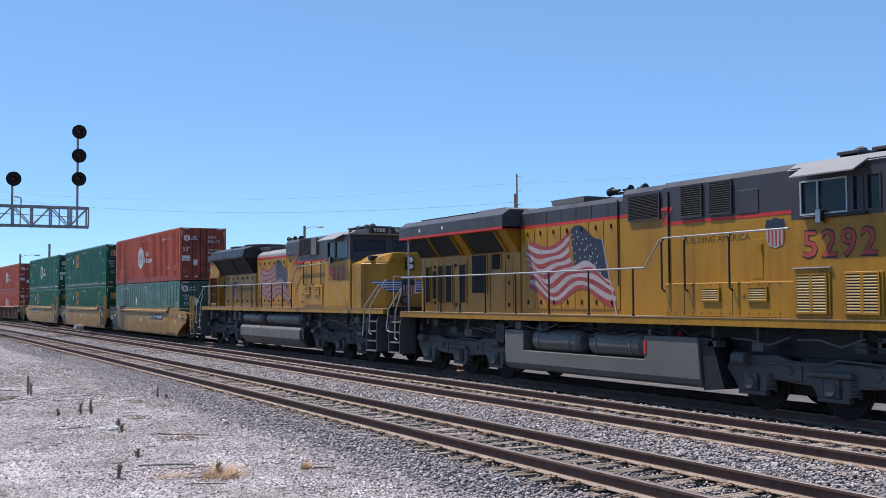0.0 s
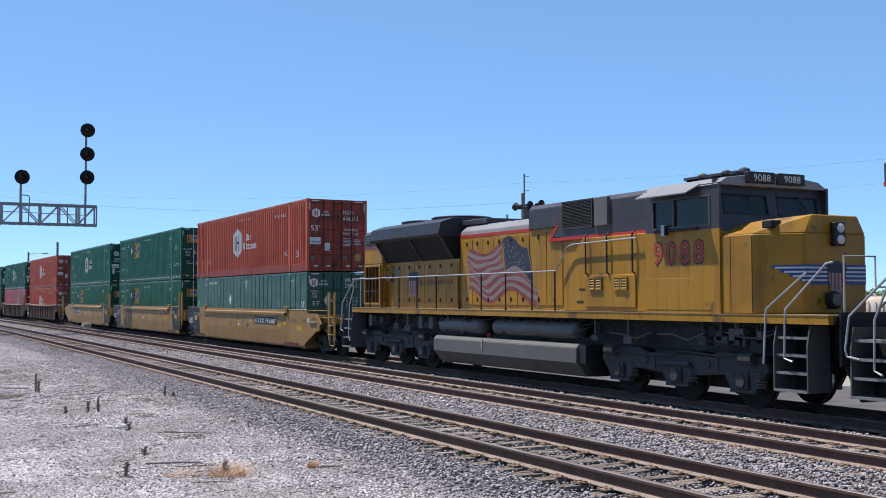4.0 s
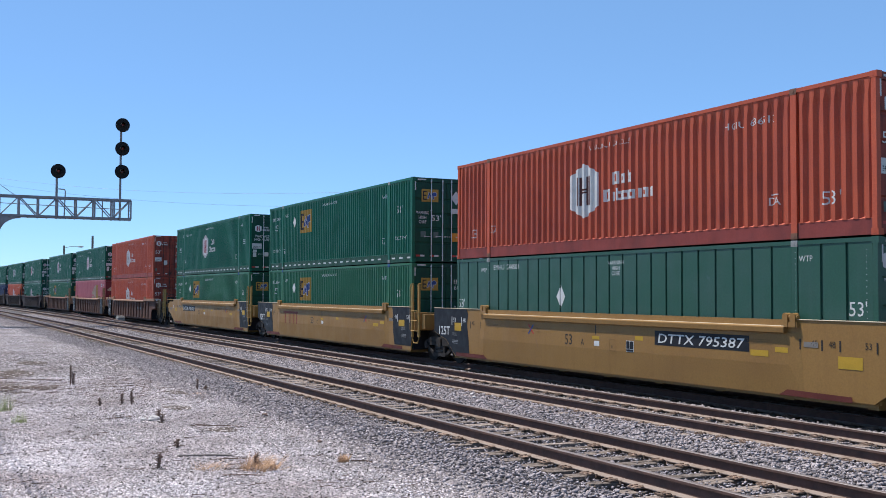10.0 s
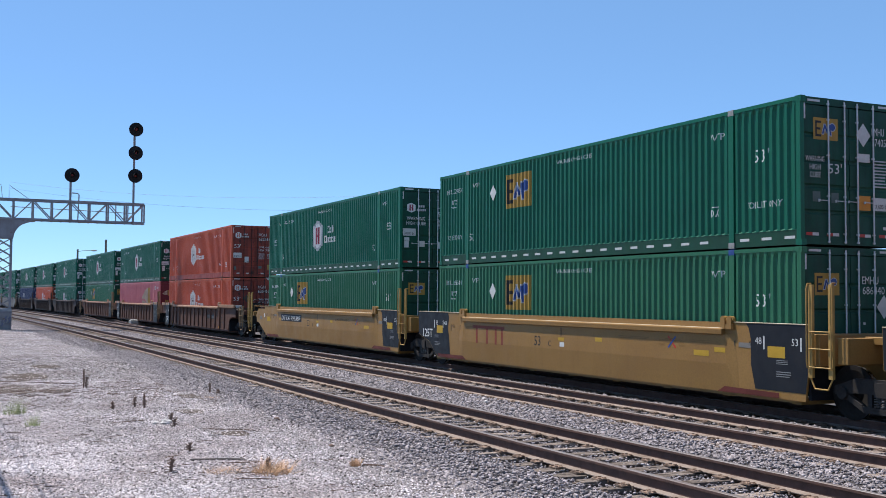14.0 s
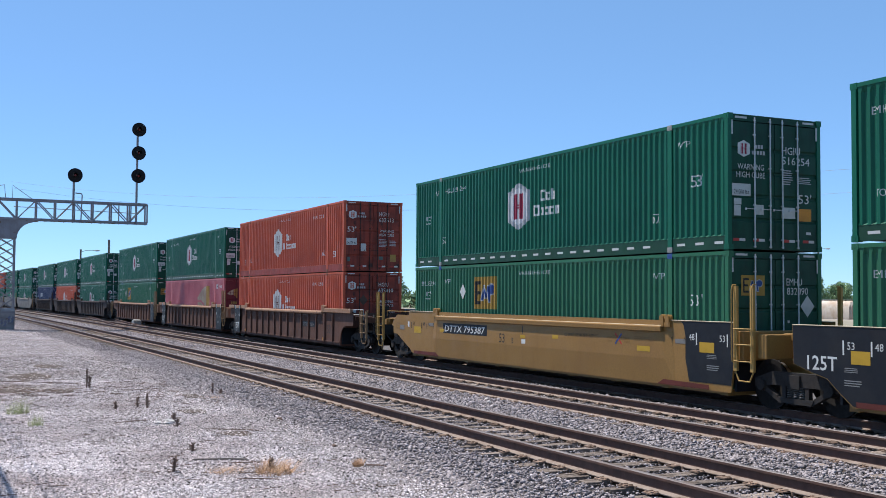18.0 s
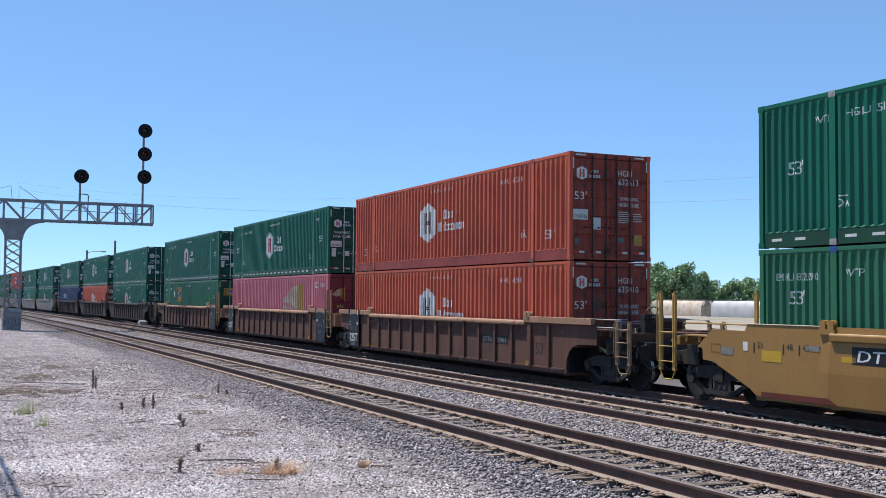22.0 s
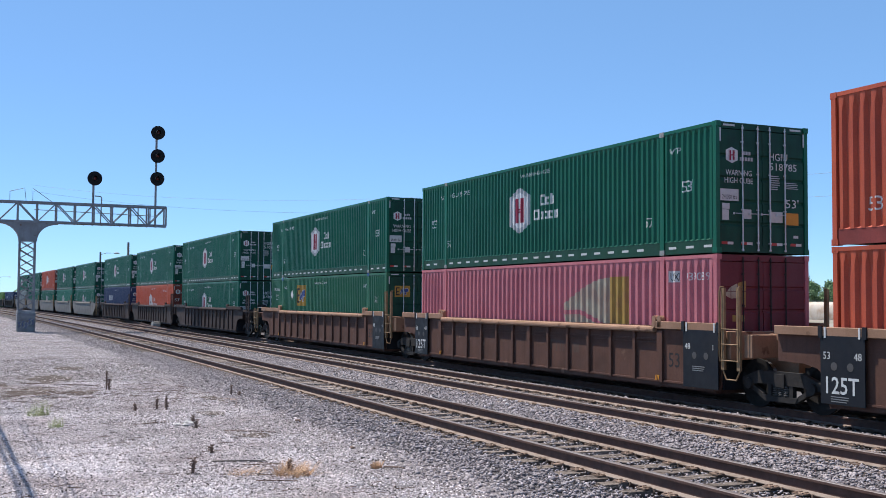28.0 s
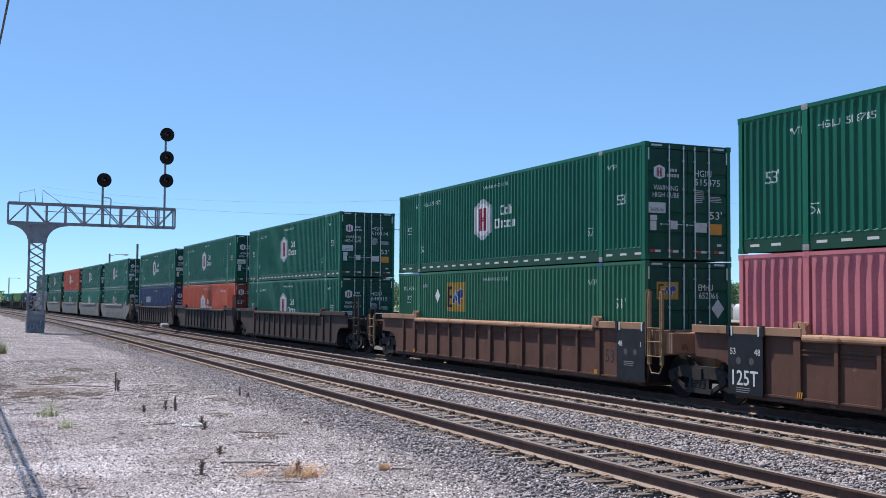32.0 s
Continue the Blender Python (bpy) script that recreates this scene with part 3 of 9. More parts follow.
def box_container(kind, number, where, rows=True, detail=True):
    """A 53-foot container with its doors at the +x end; its origin is the middle of its floor."""
    wall, paint, door_paint, bar_mat, emblem, label = KINDS[kind]
    ob = thing("shipping_container", label + " " + where, "shipping container", group="containers on the train")
    hl, hw = BOX_L / 2, BOX_W / 2
    for sgn in (-1, 1):
        flip = pose(0, -hw + 0.012, 0) if sgn < 0 else pose(0, hw - 0.012, 0, 0, 0, 180)
        part("side_wall", wall_mesh(wall, paint), None, ob, at=flip)
    # frame
    part("roof", once(("roof", paint), lambda: Shape().box(-hl + 0.06, hl - 0.06, -hw + 0.06, hw - 0.06, BOX_H - 0.05, BOX_H - 0.02).mesh("roof", M[paint])), None, ob)
    part("floor", once("box_floor", lambda: Shape().box(-hl + 0.05, hl - 0.05, -hw + 0.14, hw - 0.14, 0.03, 0.15).mesh("floor", M["well_dark"])), None, ob)
    for y in (-1, 1):
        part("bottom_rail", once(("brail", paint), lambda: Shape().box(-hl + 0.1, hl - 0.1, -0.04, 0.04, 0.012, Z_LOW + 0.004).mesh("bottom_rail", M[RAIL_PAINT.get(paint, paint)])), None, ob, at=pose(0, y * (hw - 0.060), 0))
        part("top_rail", once(("trail", paint), lambda: Shape().box(-hl + 0.1, hl - 0.1, -0.035, 0.035, Z_HIGH - 0.01, BOX_H - 0.008).mesh("top_rail", M[paint])), None, ob, at=pose(0, y * (hw - 0.037), 0))
        for x in (-hl + 0.055, -POST, POST, hl - 0.055):
            inner = abs(x) < 7
            part("post", once(("post", paint, inner), lambda: Shape().box(-0.075 if inner else -0.055, 0.075 if inner else 0.055, -0.05, 0.05, 0.05, BOX_H - 0.05).mesh("post", M[paint])), None, ob,
                 at=pose(x, y * (hw - 0.049), 0))
            for z in (0.0, BOX_H - 0.118):
                part("corner_casting", once(("cast", inner, paint, z > 1), lambda: casting(inner, paint, z > 1)), None, ob, at=pose(x, y * (hw - 0.06), z))
    # front bulkhead, away from the doors
    part("front_wall", once(("front", paint), lambda: front_wall(paint)), None, ob)
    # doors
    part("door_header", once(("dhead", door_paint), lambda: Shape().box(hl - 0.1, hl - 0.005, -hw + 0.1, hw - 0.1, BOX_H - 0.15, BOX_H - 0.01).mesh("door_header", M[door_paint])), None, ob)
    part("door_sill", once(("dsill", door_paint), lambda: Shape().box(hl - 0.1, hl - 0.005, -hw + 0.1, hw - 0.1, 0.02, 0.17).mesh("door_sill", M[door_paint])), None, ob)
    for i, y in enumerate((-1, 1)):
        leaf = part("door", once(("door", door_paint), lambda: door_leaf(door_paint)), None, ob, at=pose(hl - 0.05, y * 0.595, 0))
        for dy in (0.015, 0.445) if i == 0 else (-0.405, 0.025):
            part("locking_bar", once(("bar", bar_mat), lambda: locking_bar(bar_mat)), None, leaf, "round steel locking bar with a hinged handle", at=pose(0.045, dy, 0))
    if detail:
        decorate(ob, kind, wall, emblem, number, door_paint, rows)
    return ob


def casting(inner, paint, top=False):
    sh = Shape()
    w = 0.085 if inner else 0.08
    sh.box(-w, w - (0 if inner else 0.0), -0.063, 0.063, 0.0, 0.118)
    sh.prism([(-0.022, 0.030), (0.022, 0.030), (0.022, 0.088), (-0.022, 0.088)], -0.0655, -0.060)
    return sh.mesh("corner_casting", M["blue"] if inner and top and paint == "green_faded" else M["castings"] if inner and paint.startswith("green") else M["rusty_casting"] if inner and paint.startswith("hub") else M[paint])


def front_wall(paint):
    sh = Shape()
    hl, hw = BOX_L / 2, BOX_W / 2
    pts, y, k = [], -hw + 0.1, 0
    while y < hw - 0.1:
        pts += [(-hl + 0.02, y), (-hl + 0.02, y + 0.11), (-hl + 0.055, y + 0.16), (-hl + 0.055, y + 0.25)]
        y += 0.30
    pts = [(x, min(yy, hw - 0.1)) for x, yy in pts]
    sh.prism(pts + [(-hl + 0.08, hw - 0.1), (-hl + 0.08, -hw + 0.1)], 0.1, BOX_H - 0.05, "z")
    return sh.mesh("front_wall", M[paint])


def door_leaf(paint):
    """A pressed door leaf with shallow horizontal folds and a rubber edge."""
    sh = Shape()
    ring = [(-0.02, 0.17)]
    for a, b in ((0.17, 0.60), (0.70, 1.10), (1.20, 1.60), (1.70, 2.10), (2.20, 2.73)):
        ring += [(0.030, a), (0.030, b)]
        if b < 2.7:
            ring += [(0.004, b + 0.03), (0.004, b + 0.07)]
    ring += [(-0.02, 2.73)]
    n = len(ring)
    sh.v += [(x, -0.585, z) for x, z in ring] + [(x, 0.585, z) for x, z in ring]
    sh.f += [tuple(range(n)), tuple(range(2 * n - 1, n - 1, -1))] + [(i, n + i, n + (i + 1) % n, (i + 1) % n) for i in range(n)]
    return sh.mesh("door", M[paint])


def locking_bar(mat):
    sh = Shape()
    sh.rod((0.02, 0, 0.05), (0.02, 0, 2.84), 0.016, 8)
    for z in (0.06, 0.22, 0.95, 1.75, 2.45, 2.76):
        sh.box(-0.02, 0.032, -0.024, 0.024, z, z + 0.03)
    sh.box(0.015, 0.034, -0.24, 0.02, 0.872, 0.886)
    sh.box(0.0, 0.036, -0.255, -0.235, 0.85, 0.90)
    return sh.mesh("locking_bar", M[mat])


def side_mark(ob, name, key, flat, mat, wall, label="", at=(0, 0), lift=0.0015):
    """Lays a drawing on the near side wall, following its folds."""
    def build():
        pts, faces = flat
        return on_side(([(x + at[0], z + at[1]) for x, z in pts], faces), mat, RELIEFS[wall], lift)
    part(name, once(("mark", key, wall, mat, at), build), None, ob, label, at=pose(0, -BOX_W / 2 + 0.012, 0))


def door_mark(ob, name, key, flat, mat, y, z, lift=0.0315, label=""):
    """Lays a drawing on the door end."""
    me = once(("dmark", key, mat), lambda: on_side(flat, mat))
    part(name, me, None, ob, label, at=pose(BOX_L / 2 - 0.05 + lift, y, z, 0, 0, 90))


def decorate(ob, kind, wall, emblem, number, door_paint, rows):
    hl = BOX_L / 2
    # emblem and name on the side
    if emblem in ("hexagon", "red_hexagon"):
        x, z = (-1.12, 1.53) if emblem == "hexagon" else (-0.92, 1.57)
        side_mark(ob, "emblem", "hexw", (hexagon(1.26, 1.38), [tuple(range(6))]), "white" if emblem == "hexagon" else "grey_letter", wall, "white painted hexagon", (x, z))
        if emblem == "red_hexagon":
            side_mark(ob, "emblem_face", "hexf", (hexagon(1.0, 1.1), [tuple(range(6))]), "white2", wall, "", (x, z), 0.003)
        side_mark(ob, "emblem_figure", "hexh", emblem_h(1.05, 0.98, 0, 0), "crimson" if emblem == "red_hexagon" else "emblem_dark", wall, "two uprights and a cross bar", (x, z), 0.0045)
        side_mark(ob, "name_mark", "hexn" + emblem, placed([(*hollow_bars(0.30, 0.06, 0.80, 0.30, [1, 0.7, 0.7]), 0, 0), (*hollow_bars(-0.02, -0.34, 1.35 if emblem == "red_hexagon" else 1.95, 0.30, [1, 0.5, 0.7, 0.7, 0.7] if emblem == "red_hexagon" else [1, 0.5, 0.7, 0.7, 0.7, 0.3, 0.3, 0.7, 0.6]), 0, 0)]), "white", wall,
                  "white name shown as plain bars", (x + 0.90, z))
    elif emblem == "square":
        x, z = -2.97, 2.02
        side_mark(ob, "emblem", "sq", rect(-0.74, 0.74, -0.49, 0.49), "gold", wall, "yellow square emblem", (x, z))
        side_mark(ob, "emblem_figure", "sqb", square_bars(1.48, 0.98), "dark_letter", wall, "", (x, z), 0.003)
        side_mark(ob, "emblem_edge", "sqe", square_wave(1.40, 0.86, 0.028), "grey_letter", wall, "", (x, z), 0.003)
        side_mark(ob, "emblem_wave", "sqw", square_wave(1.40, 0.86, -0.012), "blue", wall, "", (x, z), 0.0045)
        part("diamond", once("sidedia", lambda: Shape().prism([(0, -0.24), (0.20, 0), (0, 0.24), (-0.20, 0)], -0.006, 0.0).mesh("diamond", M["reflector"])), None, ob, "pale diamond placard", at=pose(-4.42, -BOX_W / 2 + 0.008, 2.06))
    elif emblem == "diamond":
        side_mark(ob, "repainted_patch", "rpatch", rect(0.04, 1.72, 0.34, 1.28), "patch_grey", wall, "pale grey-green repainted patch", (0, 0), 0.002)
        for x in (-POST, POST, 7.80):
            part("rivet_row", once("rivets", lambda: on_side(placed([(*rect(-0.008, 0.008, 0.35 + 0.11 * i, 0.366 + 0.11 * i), 0, 0) for i in range(22)]), "grey_letter")), None, ob, at=pose(x + 0.03, -BOX_W / 2 - 0.001, 0))
        side_mark(ob, "diamond", "dia", poly((0, -0.3), (0.21, 0), (0, 0.3), (-0.21, 0)), "white", wall, "white diamond placard", (-2.17, 1.79))
    elif emblem == "swoosh":
        pts = [(-1.75, -0.15)] + [(-1.75 + 2.2 * i / 10, 0.05 + 0.68 * math.sin(i / 10 * 1.5)) for i in range(11)] + [(0.45, -1.2), (-1.3, -1.2)]
        side_mark(ob, "emblem", "swoosh", poly(*pts), "pale_sail", wall, "pale sail emblem", (3.35, 1.72))
        side_mark(ob, "emblem_corner", "swc", rect(0.45, 1.30, -1.2, 0.74), "faded_gold", wall, "", (3.35, 1.72))
        side_mark(ob, "emblem_line", "swl", poly((-1.75, -0.24), (-0.9, -0.22), (-0.1, -0.45), (0.6, -0.72), (1.45, -0.74), (1.45, -0.62), (0.6, -0.6), (-0.1, -0.33), (-0.9, -0.10), (-1.75, -0.12)), "pink", wall, "", (3.35, 1.72), 0.003)
    elif emblem == "bars":
        side_mark(ob, "name_mark", "nb", word_bars(-1.3, 0, 2.4, 0.5, [1, 0.7, 0.5, 0.5]), "grey_letter", wall, "", (-3.2, 1.6))
    # length marks and warnings
    for x, z in LENGTH_MARKS.get(kind, ((7.0, 1.9), (-7.1, 1.6))):
        side_mark(ob, "lettering", "53", letters("53'", 0.27), "white", wall, "white length mark", (x, z))
    if kind == "pink":
        pass
    elif wall == "panel":
        for i, wd in enumerate(("WARNING", "HIGH", "CUBE")):
            side_mark(ob, "lettering", "warn" + wd, letters(wd, 0.10), "white", wall, "", (0.27, 2.62 - 0.13 * i))
    else:
        side_mark(ob, "lettering", "warn", letters("WARNING HIGH CUBE", 0.115, 1.7), "white", wall, "", (0.0, 2.58))
    if kind in ("red", "orange") or kind.startswith("green"):
        high = kind.startswith("green")
        for x in (5.55, -5.85):
            side_mark(ob, "lettering", "da", letters("DA", 0.165), "white", wall, "", (x, 0.78))
            side_mark(ob, "arrow", "darrow", rect(-0.12, 0.12, 0.115, 0.135), "white", wall, "", (x, 0.78))
        if high:
            for x in (6.55, -6.35) if emblem != "square" else (5.62, -5.62):
                side_mark(ob, "lettering", "wtp", letters("WTP", 0.15), "white", wall, "", (x, 2.40))
    if kind == "green_square_new":
        for x in (7.05, -7.05):
            side_mark(ob, "lettering", "toplift", letters("TOP LIFT ONLY", 0.14, 1.0), "white", wall, "", (x, 0.86))
    if wall == "panel":
        for x in (6.38, -6.38):
            side_mark(ob, "lettering", "wtp", letters("WTP", 0.115), "white", wall, "", (x, 2.55))
    if kind == "pink":
        side_mark(ob, "owner_plate", "oplate", rect(-0.22, 0.22, -0.13, 0.13), "white", wall, "white plate with a black owner code", (6.55, 2.42))
        side_mark(ob, "lettering", "ocode", letters("UMXU", 0.19, 0.38), "dark_letter", wall, "", (6.55, 2.42), 0.003)
        side_mark(ob, "lettering", "onum", letters("93 90 89", 0.19, 0.78), "white", wall, "white fleet number", (7.36, 2.42))
    elif number:
        side_mark(ob, "lettering", "n" + number, letters(number.replace(" ", "  "), 0.15, 1.1 if emblem == "square" else 1.45), "white", wall, "white fleet number", (-7.08 if emblem == "square" else 4.85 if kind in ("red", "orange") else (7.0 if kind == "pink" else -5.05), 2.34 if emblem == "square" else 2.42 if wall != "panel" else 2.62))
    if rows and kind.startswith("green"):
        for i in range(25):
            if abs(abs(-7.6 + 0.64 * i) - POST) > 0.3:
                part("reflector", once("tape", lambda: on_side(rect(-0.14, 0.14, 0.13, 0.185), "reflector")), None, ob, at=pose(-7.6 + 0.64 * i, -BOX_W / 2 + 0.0205, 0))
    # the door end
    if kind == "pink":
        door_mark(ob, "emblem", "dsail", poly((-0.30, -0.02), (-0.12, 0.16), (0.06, 0.24), (0.06, -0.08), (-0.12, -0.10)), "pale_sail", -0.78, 2.02, label="pale and gold sail emblem")
        door_mark(ob, "emblem_corner", "dsail2", poly((0.075, 0.245), (0.29, 0.30), (0.29, -0.30), (0.075, -0.08)), "faded_gold", -0.78, 2.02)
        for k, (p, q, u, v) in enumerate(((-0.13, -0.11, -0.12, 0.18), (0.175, 0.19, -0.22, 0.29), (-0.28, 0.30, 0.055, 0.07))):
            door_mark(ob, "emblem_line", ("dsl", k), rect(p, q, u, v), "maroon", -0.78, 2.02, 0.0335)
        door_mark(ob, "name_mark", "dsname", word_bars(-0.16, -0.08, 0.34, 0.14, [1, 1, 1]), "faded_gold", -0.70, 1.50)
        door_mark(ob, "lettering", "dbars", bars(-0.32, 0.1, 0.64, 0.26, 3, 4), "grey_letter", 0.60, 0.66)
        return
    owner, _, serial = number.partition(" ")
    serial = serial.replace(" ", "")
    if emblem == "square":
        high = "2740" in number
        ze = 2.28 if high else 2.17
        door_mark(ob, "emblem", "dsq", rect(-0.32, 0.32, -0.215, 0.215), "gold", -0.62, ze)
        door_mark(ob, "emblem_figure", "dsqb", square_bars(0.64, 0.43), "dark_letter", -0.62, ze, 0.0335)
        door_mark(ob, "emblem_edge", "dsqe", square_wave(0.60, 0.38, 0.013), "grey_letter", -0.62, ze, 0.0335)
        door_mark(ob, "emblem_wave", "dsqw", square_wave(0.60, 0.38, -0.003), "blue", -0.62, ze, 0.0345)
        door_mark(ob, "diamond", "ddia", poly((0, -0.24), (0.20, 0), (0, 0.24), (-0.20, 0)), "reflector", *((0.38, 2.23) if high else (0.90, 1.73)))
        texts = [(owner, 0.16, 0.34 if high else 0.44, 0.78 if high else 0.53, 2.32 if high else 2.26), (serial, 0.16, 0.48 if high else 0.60, 0.85 if high else 0.62, 2.11 if high else 2.06)]
        if high:
            texts += [("WARNING", 0.11, 0.48, -0.90, 1.69), ("HIGH", 0.11, 0.28, -0.90, 1.53), ("CUBE", 0.11, 0.28, -0.90, 1.38), ("53'", 0.20, 0.36, -0.38, 1.52)]
            marks = [(-0.87, 0.95, 0.20, 0.20, "patch_grey"), (-0.39, 0.94, 0.19, 0.20, "patch_grey"), (0.38, 0.87, 0.36, 0.29, "orange"), (0.85, 0.86, 0.46, 0.26, "reflector"), (0.38, 1.77, 0.34, 0.17, "reflector"), (0.97, 0.38, 0.14, 0.06, "reflector")]
            prints = [(0.66, 1.74, 0.44, 0.58, 9)]
            pounds = (0.85, 0.82)
        else:
            marks, prints, pounds = [(0.36, 1.40, 0.06, 0.05, "reflector")], [(0.66, 1.10, 0.4, 0.3, 5)], None
    elif kind == "old_green":
        texts = [(owner, 0.17, 0.36, 0.53, 2.57), (serial, 0.17, 0.54, 0.61, 2.36), ("WARNING", 0.085, 0.36, -0.95, 2.13), ("HIGH", 0.085, 0.20, -0.96, 2.03), ("CUBE", 0.085, 0.21, -0.96, 1.92), ("53'", 0.18, 0.32, -0.89, 1.65)]
        marks, prints, pounds = [], [(0.40, 1.88, 0.08, 0.44, 8), (0.66, 1.88, 0.28, 0.44, 8)], None
        place = (-0.99, 2.47)
        door_mark(ob, "diamond", "dodia", poly((0, -0.235), (0.21, 0), (0, 0.235), (-0.21, 0)), "reflector", -0.40, 1.76, label="pale diamond placard")
    elif kind in ("red", "orange"):
        texts = [(owner, 0.17, 0.44, 0.49, 2.39), (serial, 0.17, 0.66, 0.59, 2.15), ("53'", 0.22, 0.38, -0.94, 1.73), ("WARNING", 0.11, 0.62, 0.61, 1.69), ("HIGH CUBE", 0.11, 0.66, 0.60, 1.53)]
        marks = [(-0.94, 1.22, 0.46, 0.28, "reflector"), (-0.42, 0.99, 0.23, 0.32, "reflector"), (-1.06, 0.50, 0.12, 0.18, "patch_grey"), (0.90, 0.57, 0.26, 0.30, "faded_gold"), (0.35, 0.56, 0.18, 0.14, "patch_grey")]
        prints, pounds = [(0.26, 1.34, 0.42, 0.34, 6), (0.74, 1.30, 0.34, 0.26, 4)], (-0.94, 1.18)
        place = (-0.90, 2.33)
        if serial == "635010":
            door_mark(ob, "diamond", "dkdia", poly((0, -0.22), (0.19, 0), (0, 0.22), (-0.19, 0)), "dark_brown", -0.40, 1.74, label="dark diamond placard")
    else:
        texts = [(owner, 0.17, 0.52, 0.46, 2.19), (serial, 0.17, 0.78, 0.60, 1.97), ("WARNING", 0.13, 0.72, -0.66, 1.78), ("HIGH CUBE", 0.13, 0.78, -0.66, 1.61), ("53'", 0.20, 0.37, 0.85, 1.15)]
        marks = [(-0.92, 1.28, 0.50, 0.26, "reflector"), (-1.02, 1.03, 0.20, 0.13, "reflector"), (-1.03, 0.84, 0.18, 0.23, "reflector"), (-0.42, 0.87, 0.21, 0.21, "reflector"), (0.38, 0.83, 0.38, 0.24, "reflector"), (0.85, 0.80, 0.36, 0.27, "orange"), (0.95, 0.40, 0.14, 0.06, "reflector")]
        prints, pounds = [(0.20, 1.76, 0.34, 0.34, 7), (0.66, 1.62, 0.42, 0.16, 4)], (-0.92, 1.24)
        place = (-0.85, 2.16)
    if emblem != "square":
        door_mark(ob, "emblem", "dhex", (hexagon(0.33, 0.36), [tuple(range(6))]), "white", *place)
        door_mark(ob, "emblem_figure", "dhexh", emblem_h(0.30, 0.30, 0, 0), "crimson" if kind != "red" else "hub_red", *place, 0.0335)
        door_mark(ob, "name_mark", "dhexn", placed([(*word_bars(0.06, 0.02, 0.22, 0.08, [1, 1, 1]), 0, 0), (*word_bars(-0.02, -0.11, 0.36, 0.08, [1, 0.6, 1, 1, 1]), 0, 0)]), "grey_letter", place[0] + 0.24, place[1])
    for word, size, width, y, z in texts:
        if word:
            door_mark(ob, "lettering", ("d", word, width), letters(word, size, width), "white", y, z)
    for x, z, w, h, n in prints:
        door_mark(ob, "small_print", (x, z, w), bars(0, 0, w, h, n, 3), "grey_letter", x, z)
    for y, z, w, h, mt in marks:
        door_mark(ob, "sticker", (y, w, h), rect(-w / 2, w / 2, -h / 2, h / 2), mt, y, z)
    if pounds:
        door_mark(ob, "lettering", "dlb", letters("24,000 lbs", 0.10, 0.40), "dark_letter", pounds[0], pounds[1], 0.0335)
    for y in (-0.98, -0.45, 0.4, 0.95):
        door_mark(ob, "reflector", "dref", rect(-0.16, 0.0, -0.03, 0.03), "red_tape", y, 0.22)
        door_mark(ob, "reflector", "dref2", rect(0.0, 0.16, -0.03, 0.03), "reflector", y, 0.22)
    for y in (-1.08, 1.08):
        door_mark(ob, "reflector", "dtop", rect(-0.02, 0.02, -0.15, 0.15), "reflector", y * 1.09, 2.60, 0.048)
        door_mark(ob, "reflector", "dtop2", rect(-0.16, 0.16, -0.022, 0.022), "reflector", y * 0.87, 2.82, 0.048)


M["spring_steel"] = material("dusty_spring_steel", (0.10, 0.092, 0.086), 0.6, dark=(0.05, 0.045, 0.042), scale=6, amount=0.5)
M["white2"] = material("bright_white_paint", (0.64, 0.64, 0.632), 0.55, scale=3, amount=0.2)
M["pale_sail"] = material("pale_cream_paint", (0.416, 0.368, 0.272), 0.6, dark=(0.32, 0.176, 0.144), scale=1.8, amount=0.7, streak=0.6)
M["faded_gold"] = material("faded_gold_paint", (0.368, 0.232, 0.056), 0.6, dark=(0.288, 0.128, 0.064), scale=1.8, amount=0.7, streak=0.5)
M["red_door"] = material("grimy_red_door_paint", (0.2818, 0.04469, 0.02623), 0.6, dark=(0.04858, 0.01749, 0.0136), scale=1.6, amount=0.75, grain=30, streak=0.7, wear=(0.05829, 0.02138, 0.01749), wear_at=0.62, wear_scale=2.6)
M["emblem_dark"] = material("dull_dark_red_emblem_paint", (0.085, 0.032, 0.028), 0.6, dark=(0.2, 0.05, 0.035), scale=2, amount=0.5)
M["bar_galv"] = material("bright_galvanised_bar", (0.58, 0.60, 0.61), 0.45, scale=5, amount=0.3)
# about half as bright as the green walls, with darker stains and streaks
M["green_door"] = material("dark_green_door_paint", (0.00675, 0.0615, 0.0375), 0.5, dark=(0.0075, 0.0285, 0.021), scale=1.4, amount=0.7, grain=30, streak=0.5, spec=0.2)
# bottom rails in darker versions of the red and green wall colours
M["red_rail"] = material("dark_red_rail_paint", (0.23, 0.04416, 0.0368), 0.65, dark=(0.1104, 0.02576, 0.02392), scale=1.5, amount=0.6, grain=30, streak=0.3)
M["green_rail"] = material("dark_green_rail_paint", (0.00544, 0.051, 0.0272), 0.55, dark=(0.0068, 0.0306, 0.01904), scale=1.5, amount=0.5, grain=30, streak=0.3)
M["patch_grey"] = material("grey_green_touch_up_paint", (0.092, 0.132, 0.124), 0.6, dark=(0.06, 0.1, 0.084), scale=1.1, amount=0.7, streak=0.4)
M["rusty_casting"] = material("worn_rusty_casting", (0.184, 0.092, 0.06), 0.7, dark=(0.08, 0.044, 0.032), scale=9, amount=0.6)
M["gold"] = material("faded_gold_emblem_paint", (0.3674, 0.2165, 0.03608), 0.55, dark=(0.2624, 0.1443, 0.0328), scale=2.0, amount=0.4, streak=0.4)

# ---- running gear ----
WHEELS = []      # (wheelset, place along its car, radius)


